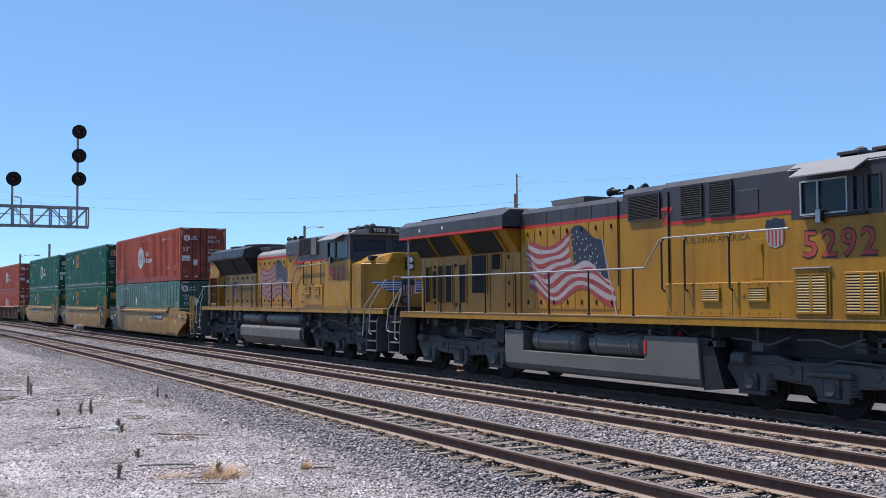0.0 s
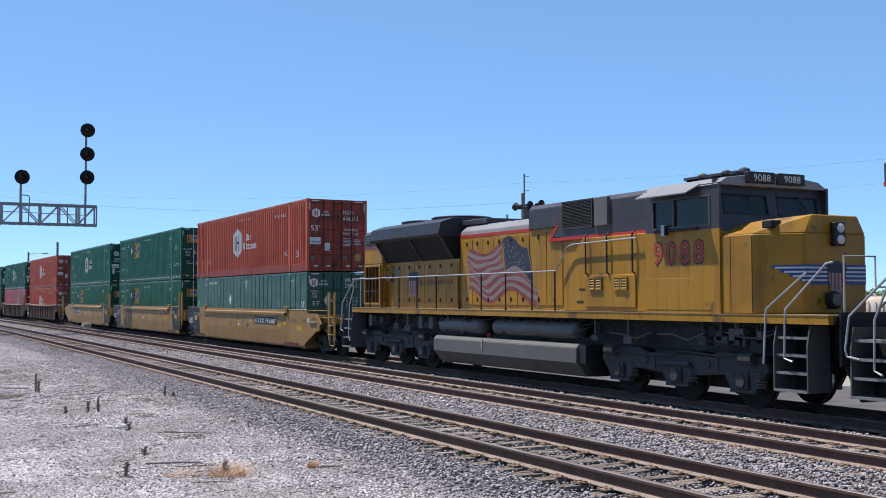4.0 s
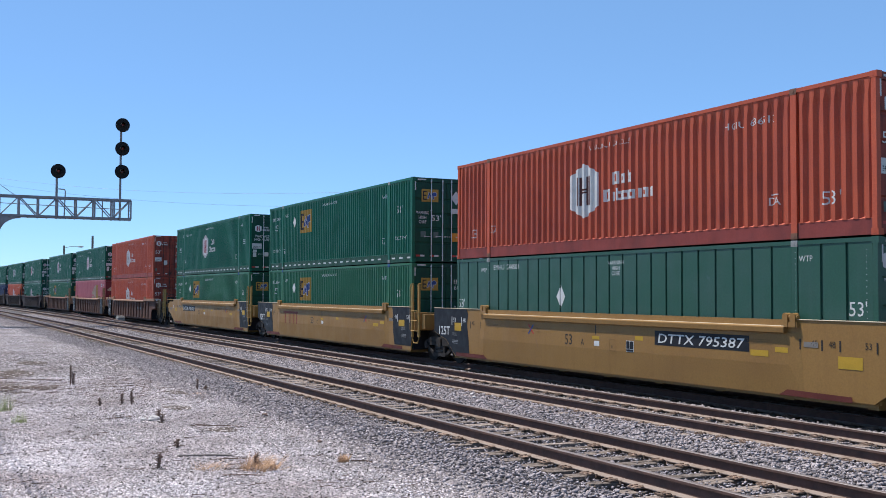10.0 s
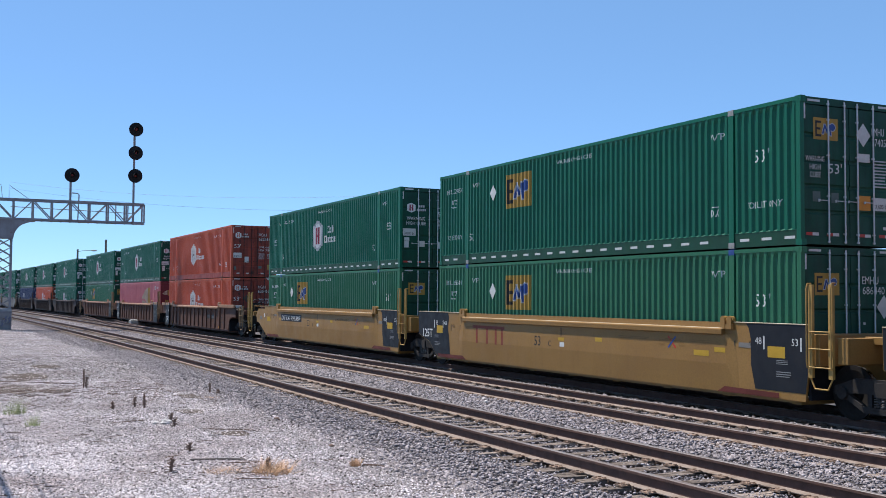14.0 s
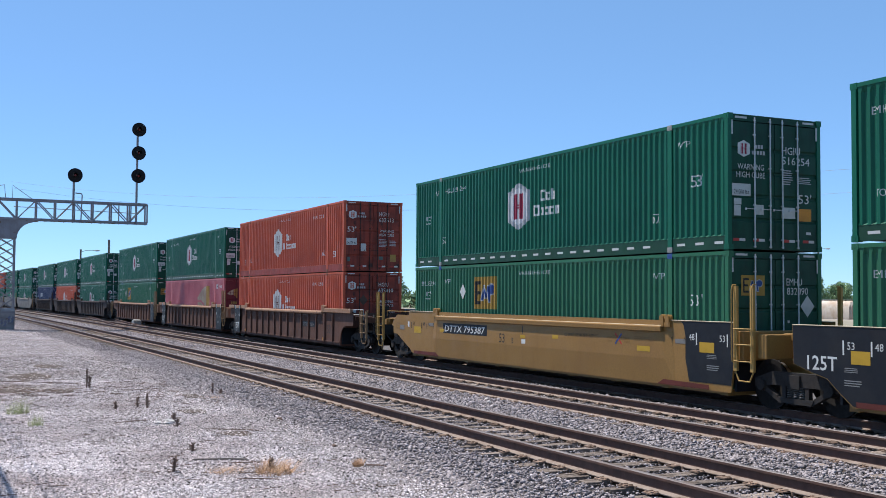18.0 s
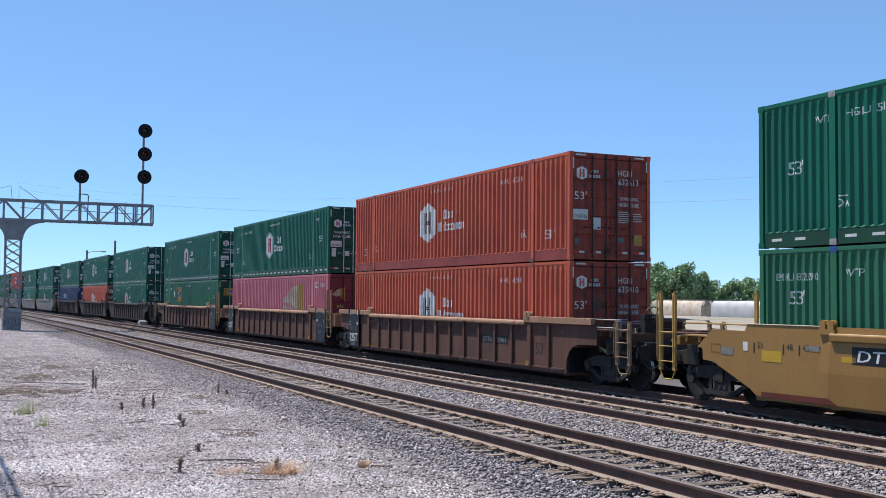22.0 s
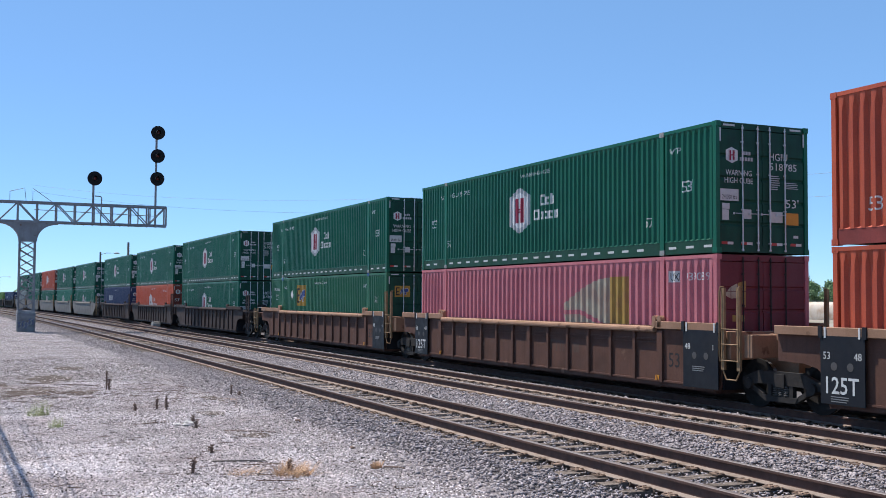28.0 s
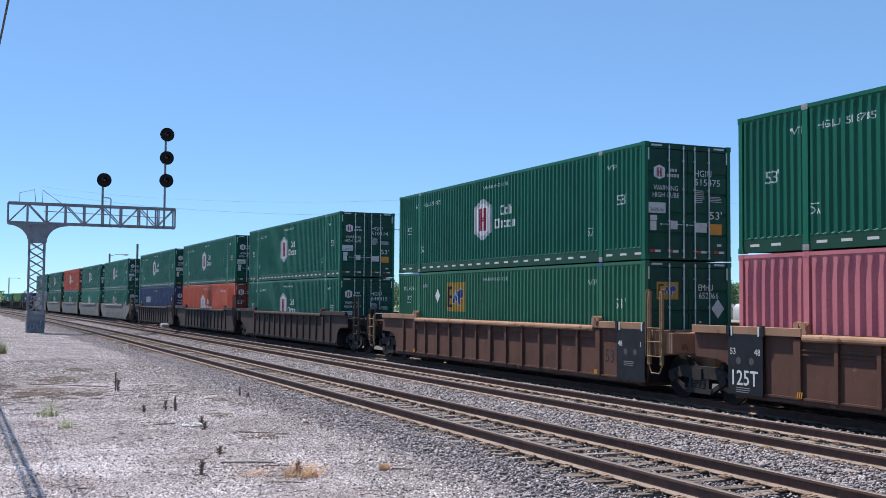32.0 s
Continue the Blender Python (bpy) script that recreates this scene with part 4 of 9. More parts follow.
def wheelset_mesh(r):
    def build():
        sh = Shape()
        sh.rod((0, -0.95, 0), (0, 0.95, 0), 0.075, 12)
        for s in (-1, 1):
            y = 0.7535 * s
            sh.turned([(0.10, s * 0.09), (0.12, -s * 0.07), (r * 0.45, -s * 0.035), (r * 0.86, -s * 0.025), (r * 0.88, -s * 0.06), (r, -s * 0.065), (r, s * 0.07),
                       (r + 0.025, s * 0.045), (r + 0.025, s * 0.085), (r * 0.86, s * 0.085), (r * 0.45, s * 0.04), (0.10, s * 0.09)], (0, y, 0), "y", 28)
            for k in range(6):
                a = k * math.pi / 3
                sh.turned([(0.02, -s * 0.11), (0.02, -s * 0.06)], (r * 0.3 * math.cos(a), y, r * 0.3 * math.sin(a)), "y", 6)
        me = sh.mesh("wheelset", M["wheel"])
        me.materials.append(M["tread"])
        for p in me.polygons:
            c = p.center
            if abs(math.hypot(c.x, c.z) - r) < 0.012 and abs(abs(c.y) - 0.75) < 0.09:
                p.material_index = 1
        return me
    return once(("wheelset", r), build)


def axle(car, x, r):
    ob = part("wheelset", wheelset_mesh(r), None, car, "steel wheelset with bright treads", at=pose(x, 0, r))
    WHEELS.append((ob, x, r))


def side_frame_mesh():
    def build():
        sh = Shape()
        # a cast frame with an open middle: top bar, bottom bar, two columns, two jaw ends
        sh.prism([(-1.13, 0.44), (-0.62, 0.50), (0.62, 0.50), (1.13, 0.44), (1.13, 0.60), (0.62, 0.77), (-0.62, 0.77), (-1.13, 0.60)], -0.06, 0.06)
        sh.prism([(-0.44, 0.16), (0.44, 0.16), (0.50, 0.27), (-0.50, 0.27)], -0.07, 0.07)
        for s in (-1, 1):
            sh.prism([(s * 0.44, 0.16), (s * 0.98, 0.44), (s * 0.98, 0.56), (s * 0.50, 0.30)], -0.055, 0.055)
            sh.prism([(s * 0.26, 0.25), (s * 0.36, 0.25), (s * 0.36, 0.52), (s * 0.26, 0.52)], -0.05, 0.05)
            sh.turned([(0.115, -0.11), (0.13, -0.02), (0.13, 0.06)], (s * 0.914, 0, 0.483), "y", 14)
        return sh.mesh("side_frame", M["steel"])
    return once("side_frame", build)


def spring_mesh():
    def build():
        sh = Shape()
        sh.pipe([(0.058 * math.cos(k * 0.8), 0.058 * math.sin(k * 0.8), 0.265 + k * 0.0056) for k in range(42)], 0.016, 5)
        return sh.mesh("spring", M["spring_steel"])
    return once("spring", build)


def truck(car, x, label="cast steel three-piece truck"):
    tk = part("truck", once("bolster", lambda: Shape().box(-0.16, 0.16, -1.12, 1.12, 0.46, 0.72).box(-0.5, 0.5, -0.25, 0.25, 0.55, 0.82).box(-0.92, 0.92, -0.5, -0.42, 0.35, 0.42)
                            .box(-0.92, 0.92, 0.42, 0.5, 0.35, 0.42).mesh("truck", M["steel"])), None, car, label, at=pose(x, 0, 0))
    for s in (-1, 1):
        part("side_frame", side_frame_mesh(), None, tk, at=pose(0, s * 1.02, 0))
        for dx in (-0.16, 0.0, 0.16):
            part("spring", spring_mesh(), None, tk, at=pose(dx, s * 1.03, 0))
    for dx in (-0.914, 0.914):
        axle(car, x + dx, 0.483)
    return tk


# ---- articulated well cars ----
STYLES = {
    #          side plate      chord         ends           label
    "yellow": ("well_yellow", "well_yellow", "well_yellow", "ochre yellow articulated well car with smooth sides, on rails"),
    "brown": ("well_brown", "chord_tan", "well_brown", "rust-brown ribbed articulated well car with dusty tan top chord"),
    "umber": ("well_umber", "well_umber", "well_umber", "dark umber ribbed articulated well car"),
    "grey": ("well_grey", "well_grey", "well_dark", "grey articulated well car with smooth sides"),
    "dark": ("well_dark", "well_dark", "well_dark", "dark articulated well car"),
}


def end_outline(kind, s, style):
    top = 1.72 if style in ("yellow", "grey") else 1.62
    if kind == "coupler" and style in ("brown", "umber", "dark"):
        return [(s * 8.06, 0.30), (s * 8.10, 0.62), (s * 8.22, 0.84), (s * 8.42, 0.98), (s * 8.7, 1.03), (s * 9.52, 1.05), (s * 9.52, 1.40), (s * 9.42, top)]
    if kind == "coupler":
        return [(s * 8.08, 0.30), (s * 8.26, 0.42), (s * 9.39, 0.90), (s * 9.73, 0.93), (s * 9.75, 1.17), (s * 9.91, 1.20), (s * 9.44, 1.58), (s * 8.40, 1.58), (s * 8.32, top)]
    if s > 0:
        return [(8.28, 0.27), (8.36, 0.80), (8.36, top)]
    if style == "brown":
        return [(-7.98, 0.27), (-8.06, 0.55), (-8.20, 0.78), (-8.42, 0.93), (-8.75, 1.0), (-9.46, 1.02), (-9.48, top)]
    return [(-7.98, 0.27), (-8.30, 0.50), (-8.60, 0.74), (-9.02, 0.84), (-9.46, 0.98), (-9.48, top)]


def side_plate(style, front, rear):
    """One side of a well, outline in x and z; its ends rise over the trucks."""
    def build():
        sh = Shape()
        a, b = end_outline(front, 1, style), end_outline(rear, -1, style)
        sh.prism(a + [(x, z) for x, z in reversed(b)], -0.02, 0.02)
        return sh.mesh("side_plate", M[STYLES[style][0]])
    return once(("plate", style, front, rear), build)


def belly_plate(mat):
    """The proud middle panel of a smooth side: upright above, folded inwards below, with slanted ends."""
    def build():
        sh = Shape()
        prof = [(-0.046, 1.47, 6.02), (-0.046, 0.86, 6.10), (-0.014, 0.285, 6.14)]
        for y, z, x in prof:
            sh.v += [(-x - 0.30, -0.0115, z), (-x, y, z), (x, y, z), (x + 0.30, -0.0115, z), (x + 0.30, -0.008, z), (-x - 0.30, -0.008, z)]
        sh.f = [(6 * k + i, 6 * k + (i + 1) % 6, 6 * k + 6 + (i + 1) % 6, 6 * k + 6 + i) for k in range(2) for i in range(6)] + [(0, 1, 2, 3, 4, 5), (17, 16, 15, 14, 13, 12)]
        return sh.mesh("belly_plate", M[mat])
    return once(("belly", mat), build)


def top_chord(mat, ribbed):
    """The top member of a side: rounded on ribbed cars, a flatter box with a dust-pale upper face on smooth ones."""
    def build():
        out = [(-0.07, 1.46), (0.05, 1.46), (0.05, 1.605), (-0.03, 1.605), (-0.07, 1.585), (-0.088, 1.54), (-0.088, 1.50)]
        if not ribbed:
            out = [(-0.070, 1.455), (0.05, 1.455), (0.05, 1.605), (-0.062, 1.605), (-0.084, 1.592), (-0.090, 1.565), (-0.084, 1.475)]
        me = Shape().prism(out, -6.02, 6.02, "x").mesh("top_chord", M[mat])
        if not ribbed:
            me.materials.append(M["chord_edge"])
            for p in me.polygons:
                if p.normal.z > 0.4:
                    p.material_index = 1
        return me
    return once(("chord", mat, ribbed), build)


def end_chord(mat, ribbed, e, kind):
    """The raised edge above the truck at each end of a side."""
    def build():
        far = {("coupler", 1): 9.40 if ribbed else 8.32, ("coupler", -1): 9.40 if ribbed else 8.32, ("joint", 1): 8.36, ("joint", -1): 9.48}[(kind, e)]
        sh = Shape()
        x0, x1 = min(e * 6.05, e * far), max(e * 6.05, e * far)
        if ribbed:
            sh.box(x0, x1, -0.07, 0.05, 1.55, 1.72)
        else:
            sh.box(x0, x1, -0.015, 0.06, 1.715, 1.735)
        return sh.mesh("end_chord", M[mat if ribbed else "chord_edge"])
    return once(("echord", mat, ribbed, e, kind), build)


def guide_mesh(mat):
    def build():
        sh = Shape()
        for c in (-0.10, 0.10):
            lug = [(c + 0.07, 0.0)] + [(c + 0.07 * math.cos(k * math.pi / 8), 0.20 + 0.07 * math.sin(k * math.pi / 8)) for k in range(9)] + [(c - 0.07, 0.0)]
            sh.prism(lug, -0.07, 0.05)
        sh.box(-0.20, 0.20, -0.06, 0.06, 0.0, 0.10)
        sh.rod((-0.19, -0.01, 0.19), (0.19, -0.01, 0.19), 0.035, 10)
        return sh.mesh("container_guide", M[mat])
    return once(("guide", mat), build)


def ladder_mesh(mat, top=2.38):
    def build():
        sh = Shape()
        sh.box(-0.30, -0.20, -0.03, 0.03, 0.62, top - 0.02)
        sh.box(0.20, 0.30, -0.03, 0.03, 0.62, top - 0.02)
        for x in (-0.30, 0.30):
            sh.pipe([(x, -0.05, 0.80), (x, -0.07, 0.9), (x, -0.07, top - 0.10), (x, -0.04, top), (x, 0.05, top)], 0.014, 6)
        for z in (0.82, 1.16, 1.48):
            sh.rod((-0.28, -0.05, z), (0.28, -0.05, z), 0.014, 6)
        sh.pipe([(-0.28, 0, 0.64), (-0.16, 0, 0.42), (0.16, 0, 0.42), (0.28, 0, 0.64)], 0.018, 6)
        return sh.mesh("ladder", M[mat])
    return once(("ladder", mat, top), build)


def coupler_mesh():
    def build():
        sh = Shape()
        sh.box(10.6, 11.45, -0.11, 0.11, 0.72, 0.98)
        sh.prism([(11.40, -0.16), (11.62, -0.20), (11.78, -0.10), (11.70, 0.0), (11.74, 0.16), (11.55, 0.20), (11.40, 0.14)], 0.68, 1.02, "z")
        sh.pipe([(10.9, 0.35, 0.75), (11.2, 0.36, 0.55), (11.5, 0.30, 0.42), (11.72, 0.2, 0.45)], 0.03, 8)
        return sh.mesh("coupler", M["steel"])
    return once("coupler", build)


def end_platform(car, mat, turn):
    """The open end of a car: centre sill, bulkhead beam, end sill, walkways and bearers."""
    for name, x0, x1, y0, y1, z0, z1 in (("centre_sill", 8.30, 10.85, -0.30, 0.30, 0.95, 1.38), ("bulkhead_beam", 8.30, 8.55, -1.36, 1.36, 0.95, 1.55), ("end_sill", 10.66, 10.84, -1.30, 1.30, 1.20, 1.40),
                                         ("walkway", 8.55, 10.62, -1.32, -0.98, 1.405, 1.445), ("walkway", 8.55, 10.62, 0.98, 1.32, 1.405, 1.445), ("bearer", 9.05, 9.14, -1.30, 1.30, 1.28, 1.40), ("bearer", 9.5, 9.59, -1.30, 1.30, 1.28, 1.40),
                                         ("bearer", 9.95, 10.04, -1.30, 1.30, 1.28, 1.40), ("bearer", 10.4, 10.49, -1.30, 1.30, 1.28, 1.40)):
        part(name, once(("plat", name, x0, y0, mat), lambda: Shape().box(x0, x1, y0, y1, z0, z1).mesh(name, M[mat])), None, car, at=turn, bevel=0.008)


def joint_end(mat, s):
    def build():
        sh = Shape()
        sh.box(s * 8.25, s * 8.6, -1.36, 1.36, 0.95, 1.55)
        sh.prism([(s * 8.5, 0.62), (s * 9.60, 0.62), (s * 9.60, 1.10), (s * 8.5, 1.50)], -0.42, 0.42)
        sh.box(s * 9.05, s * 9.30, -1.38, 1.38, 1.02, 1.50)
        sh.box(s * 9.1, s * 9.62, -0.75, 0.75, 1.38, 1.52)
        return sh.mesh("end_structure", M[mat])
    return once(("joint", mat, s), build)


def brake_wheel():
    def build():
        sh = Shape()
        n = 20
        sh.pipe([(0.0, 0.28 * math.cos(2 * math.pi * k / n), 0.28 * math.sin(2 * math.pi * k / n)) for k in range(n + 1)], 0.016, 6)
        for k in range(6):
            a = k * math.pi / 3
            sh.rod((0, 0, 0), (0.0, 0.28 * math.cos(a), 0.28 * math.sin(a)), 0.011, 6)
        sh.turned([(0.05, -0.05), (0.05, 0.12)], (0, 0, 0), "x", 10)
        return sh.mesh("brake_wheel", M["black"])
    return once("brake_wheel", build)


def car_mark(car, name, key, flat, mat, x, z, y=-1.445, label=""):
    if -1.43 < y < -1.40 and abs(x) < 6.05 and x != 0:
        y -= 0.0335      # on the proud middle panel
    part(name, once(("cmark", key, mat), lambda: on_side(flat, mat)), None, car, label, at=pose(x, y, z))


def well_car(style, front, rear, letter="", number=""):
    """One unit of a well car. Its origin is the middle of its well, on top of the rail; each end has a coupler or a joint."""
    plate, chord, ends, label = STYLES[style]
    car = thing("well_car", label, "railway wagon", group="wagons of the train")
    ribbed = style in ("brown", "dark", "umber")
    near = -1.39 if not ribbed else -1.37
    for s in (-1, 1):
        part("side_plate", side_plate(style, front, rear), None, car, at=pose(0, s * abs(near), 0))
        if not ribbed:
            part("belly_plate", belly_plate(plate), None, car, at=pose(0, -1.40, 0) if s < 0 else pose(0, 1.40, 0, 0, 0, 180))
        part("top_chord", top_chord(chord, ribbed), None, car, at=pose(0, -1.42, 0) if s < 0 else pose(0, 1.42, 0, 0, 0, 180), bevel=0.012)
        for e in (-1, 1):
            part("end_chord", end_chord(chord, ribbed, e, front if e > 0 else rear), None, car, at=pose(0, -1.41, 0) if s < 0 else pose(0, 1.41, 0) @ Matrix.Diagonal((1, -1, 1, 1)), bevel=0.008)
            part("container_guide", guide_mesh(chord), None, car, at=pose(e * 6.12, s * 1.41, 1.58, 0, 0, 0 if e > 0 else 180))
        part("bottom_sill", once(("sill", plate), lambda: Shape().box(-8.1, 8.1, -0.05, 0.05, 0.24, 0.33).mesh("bottom_sill", M[plate])), None, car, at=pose(0, s * (abs(near) - (0.02 if ribbed else 0.072)), 0))
    part("well_floor", once(("floor", plate), lambda: well_floor(plate)), None, car)
    if ribbed:
        for s in (-1, 1):
            for k in range(-7, 8):
                x, wide = k * 1.033, abs(k) == 6
                if k == -7 and rear == "joint" or k == 7 and front == "joint":
                    continue
                part("rib", once(("rib", plate, wide), lambda: Shape().prism([(-0.05 if not wide else -0.1, 0.33), (0.05 if not wide else 0.1, 0.33), (0.05 if not wide else 0.1, 1.50), (-0.05 if not wide else -0.1, 1.50)], -0.085, 0.0).mesh("rib", M[plate])),
                     None, car, at=pose(x, s * abs(near) - 0.0 if s < 0 else abs(near) + 0.085, 0))
                if k == 0:
                    part("splice_plate", once(("splice", plate), lambda: Shape().prism([(-0.13, 0.36), (0.05, 0.36), (0.05, 1.44), (-0.13, 1.44)], -0.094, -0.086).mesh("splice_plate", M[plate])), None, car, at=pose(x, near if s < 0 else abs(near) + 0.085, 0))
                if abs(k) < 6 or k == -6:
                    for z in (1.30, 1.215):
                        part("side_ledge", once(("ledge", plate), lambda: Shape().box(0.07, 0.963, -0.04, 0.0, -0.018, 0.018).mesh("side_ledge", M[plate])), None, car, at=pose(x if s < 0 else x + 1.033, near - 0.02 if s < 0 else -near + 0.02, z, 0, 0, 0 if s < 0 else 180))
            part("bottom_flange", once(("bflange", plate), lambda: Shape().box(-8.0, 8.0, -0.035, 0.0, 0.33, 0.37).mesh("bottom_flange", M[plate])), None, car, at=pose(0, near - 0.02 if s < 0 else -near + 0.055, 0))
    for kind, s in ((front, 1), (rear, -1)):
        turn = pose(0, 0, 0) if s > 0 else pose(0, 0, 0, 0, 0, 180)
        if kind == "coupler":
            end_platform(car, chord if style == "yellow" else plate, turn)
            part("coupler", coupler_mesh(), None, car, at=turn)
            for y in (-1.40, 1.40):
                part("ladder", ladder_mesh({"yellow": "grab", "dark": "steel", "umber": "well_umber"}.get(style, "ladder_tan"), 1.66 if style == "brown" else 2.38), None, car, "ladder with a stirrup step", at=turn @ pose(10.98 if style == "yellow" else 10.7, y, 0, 0, 0, 0 if y < 0 else 180))
            if s > 0 and style in ("brown", "dark", "umber"):
                post = part("brake_stand", once("brake_stand", lambda: Shape().box(-0.12, 0.06, -0.09, 0.09, 1.10, 1.82).box(-0.10, 0.07, -0.22, 0.22, 1.50, 1.96).box(-0.30, -0.14, -0.28, 0.28, 1.30, 1.62).mesh("brake_stand", M["black"])), None, car, at=turn @ pose(10.72, -0.62, -0.11))
                part("brake_wheel", brake_wheel(), None, post, "black spoked hand brake wheel", at=pose(0.14, 0, 1.86))
            gear = part("draft_gear", once("draftgear", lambda: Shape().box(9.05, 10.58, -0.80, 0.80, 0.80, 1.27).box(10.58, 10.98, -0.86, 0.86, 0.74, 1.19).mesh("draft_gear", M["black"])), None, car, "black draft gear under the platform", at=turn, bevel=0.01)
            part("air_reservoir", once("cres", lambda: Shape().turned([(0.05, 0.0), (0.14, 0.05), (0.16, 0.1), (0.16, 0.75), (0.14, 0.8), (0.05, 0.85)], (9.55, -1.02, 1.08), "x", 14).mesh("air_reservoir", M["steel"])), None, gear)
            part("brake_lever", once("clev", lambda: Shape().pipe([(10.62, -0.95, 0.78), (10.70, -0.98, 1.05), (11.02, -0.95, 1.12)], 0.02, 6).pipe([(10.60, -0.90, 1.22), (10.95, -0.92, 1.16), (11.05, -0.6, 1.16)], 0.016, 6).mesh("brake_lever", M["spring_steel"])), None, gear)
            part("end_bulkhead", once(("cbulk", plate), lambda: Shape().box(8.10, 8.16, -1.34, 1.34, 0.28, 1.0).mesh("end_bulkhead", M["navy_panel" if ribbed else plate])), None, car, at=turn)
            truck(car, s * 9.60)
            for y, z in ((-1.34, 1.70), (-1.34, 1.50), (1.34, 1.70)):
                part("platform_rail", once(("prail", style, z), lambda: Shape().pipe([(8.36 if z > 1.6 else 9.30, 0, z - 0.2), (8.38 if z > 1.6 else 9.32, 0, z), (10.5, 0, z), (10.52, 0, z - 0.2)], 0.016, 6).mesh("platform_rail", M["castings" if style == "brown" else plate])), None, car, at=turn @ pose(0, y, 0))
            for k in range(3):
                part("air_hose", once(("chose", k), lambda: Shape().pipe([(10.55 + 0.1 * k, 0, 1.5 - 0.1 * k), (10.8 + 0.08 * k, -0.1, 1.2), (10.9 + 0.1 * k, -0.05, 0.72), (11.15 + 0.1 * k, 0.05, 0.52), (11.5, 0.1, 0.7)], 0.022, 6).mesh("air_hose", M["black"])), None, car, at=turn @ pose(0, -0.95 + 0.45 * k, 0))
            part("brake_beam", once("bbeam", lambda: Shape().box(10.3, 10.42, -1.1, 1.1, 0.9, 1.05).box(10.5, 10.6, -0.9, -0.7, 0.75, 1.3).box(10.5, 10.6, 0.7, 0.9, 0.75, 1.3).mesh("brake_beam", M["steel"])), None, car, at=turn)
        else:
            part("end_structure", joint_end(ends if style != "brown" else chord, s), None, car, bevel=0.01)
            part("end_bulkhead", once(("ebulk", s), lambda: Shape().box(min(s * 8.30, s * 8.36), max(s * 8.30, s * 8.36), -1.34, 1.34, 0.30, 1.0).mesh("end_bulkhead", M["navy_panel" if style == "yellow" else plate])), None, car)
            if s < 0:
                truck(car, -9.775, "cast steel truck shared by two units")
            else:
                for y in (-1.40, 1.40):
                    part("ladder", ladder_mesh("grab" if style == "yellow" else "well_umber" if style == "umber" else "ladder_tan"), None, car, "ladder with a stirrup step", at=pose(8.72, y - 0.04 if y < 0 else y + 0.04, 0.12, 0, 0, 0 if y < 0 else 180))
    # painted panels and lettering on the near side
    y = -1.4135 if not ribbed else -1.391
    if style == "yellow":
        if front == "joint":
            car_mark(car, "end_panel", "panelf", poly((6.92, 0.42), (8.29, 0.42), (8.35, 0.80), (8.35, 1.71), (6.66, 1.71), (6.74, 1.62), (6.80, 1.4), (6.80, 0.9)), "navy_panel", 0, 0, y, "navy painted end panel")
            for x, w in ((7.02, "48"), (8.02, "53")):
                car_mark(car, "lettering", w, letters(w, 0.13), "white", x, 1.38, y - 0.003)
                car_mark(car, "tick", "wtick", rect(-0.018, 0.018, -0.13, 0.13), "white", x + 0.16, 1.34, y - 0.003)
            car_mark(car, "sticker", "ytag", rect(-0.24, 0.24, -0.11, 0.11), "yellow_tag", 7.52, 1.17, y - 0.003)
            car_mark(car, "small_print", "pbars", placed([(*bars(-0.2, 0.3, 0.34, 0.10, 3, 5), 0, 0), (*bars(-0.2, 0.08, 0.42, 0.13, 3, 6), 0, 0)]), "grey_dim", 7.72, 0.72, y - 0.003)
        if rear == "joint":
            car_mark(car, "end_panel", "panelr", poly((-7.02, 0.30), (-7.10, 0.85), (-7.20, 1.25), (-7.12, 1.55), (-7.2, 1.71), (-9.47, 1.71), (-9.45, 0.99), (-9.02, 0.86), (-8.60, 0.76), (-8.30, 0.52), (-7.98, 0.30)), "navy_panel", 0, 0, y, "navy painted end panel")
            for x, w in ((-8.02, "53"), (-7.38, "48")):
                car_mark(car, "lettering", w, letters(w, 0.14), "white", x, 1.38, y - 0.003)
            for x in (-8.20, -7.55):
                car_mark(car, "tick", "wtick", rect(-0.018, 0.018, -0.13, 0.13), "white", x, 1.34, y - 0.003)
            car_mark(car, "sticker", "ytag2", rect(-0.22, 0.22, -0.12, 0.12), "yellow_tag", -7.80, 1.17, y - 0.003)
            car_mark(car, "lettering", "125T", letters("125T", 0.27, 0.74, 0.015), "white", -8.72, 1.04, y - 0.003, "white load mark")
            car_mark(car, "small_print", "pbars", placed([(*bars(-0.2, 0.3, 0.34, 0.10, 3, 5), 0, 0), (*bars(-0.2, 0.08, 0.42, 0.13, 3, 6), 0, 0)]), "grey_dim", -7.98, 0.68, y - 0.003)
        for s, x0, x1 in ((1, 5.8, 7.6), (-1, 5.9, 7.9)):
            car_mark(car, "sill_patch", ("rp", s), poly((s * x0, 0.285), (s * x1, 0.285), (s * x1, 0.385), (s * (x0 + 0.22), 0.40)), "red_brown", 0, 0, y - 0.012, "red-brown patch along the sill")
        if number:
            nx = 3.5 if front == "coupler" else -4.0
            car_mark(car, "number_board", "nboard", rect(-1.52, 1.52, -0.16, 0.16), "navy_panel", nx, 1.22, y, "dark number board")
            car_mark(car, "lettering", "num" + number, slanted(letters(number, 0.21, 2.75, 0.012)), "white", nx, 1.22, y - 0.004, "white fleet number")
        else:
            car_mark(car, "name_mark", "tbars", placed([(*rect(-1.05, 0.95, 0.18, 0.264), 0, 0)] + [(*rect(c - 0.06, c + 0.06, -0.264, 0.18), 0, 0) for c in (-0.78, -0.12, 0.42, 0.80)]), "mark_red", -4.35, 1.10, y, "dull red name shown as plain bars")
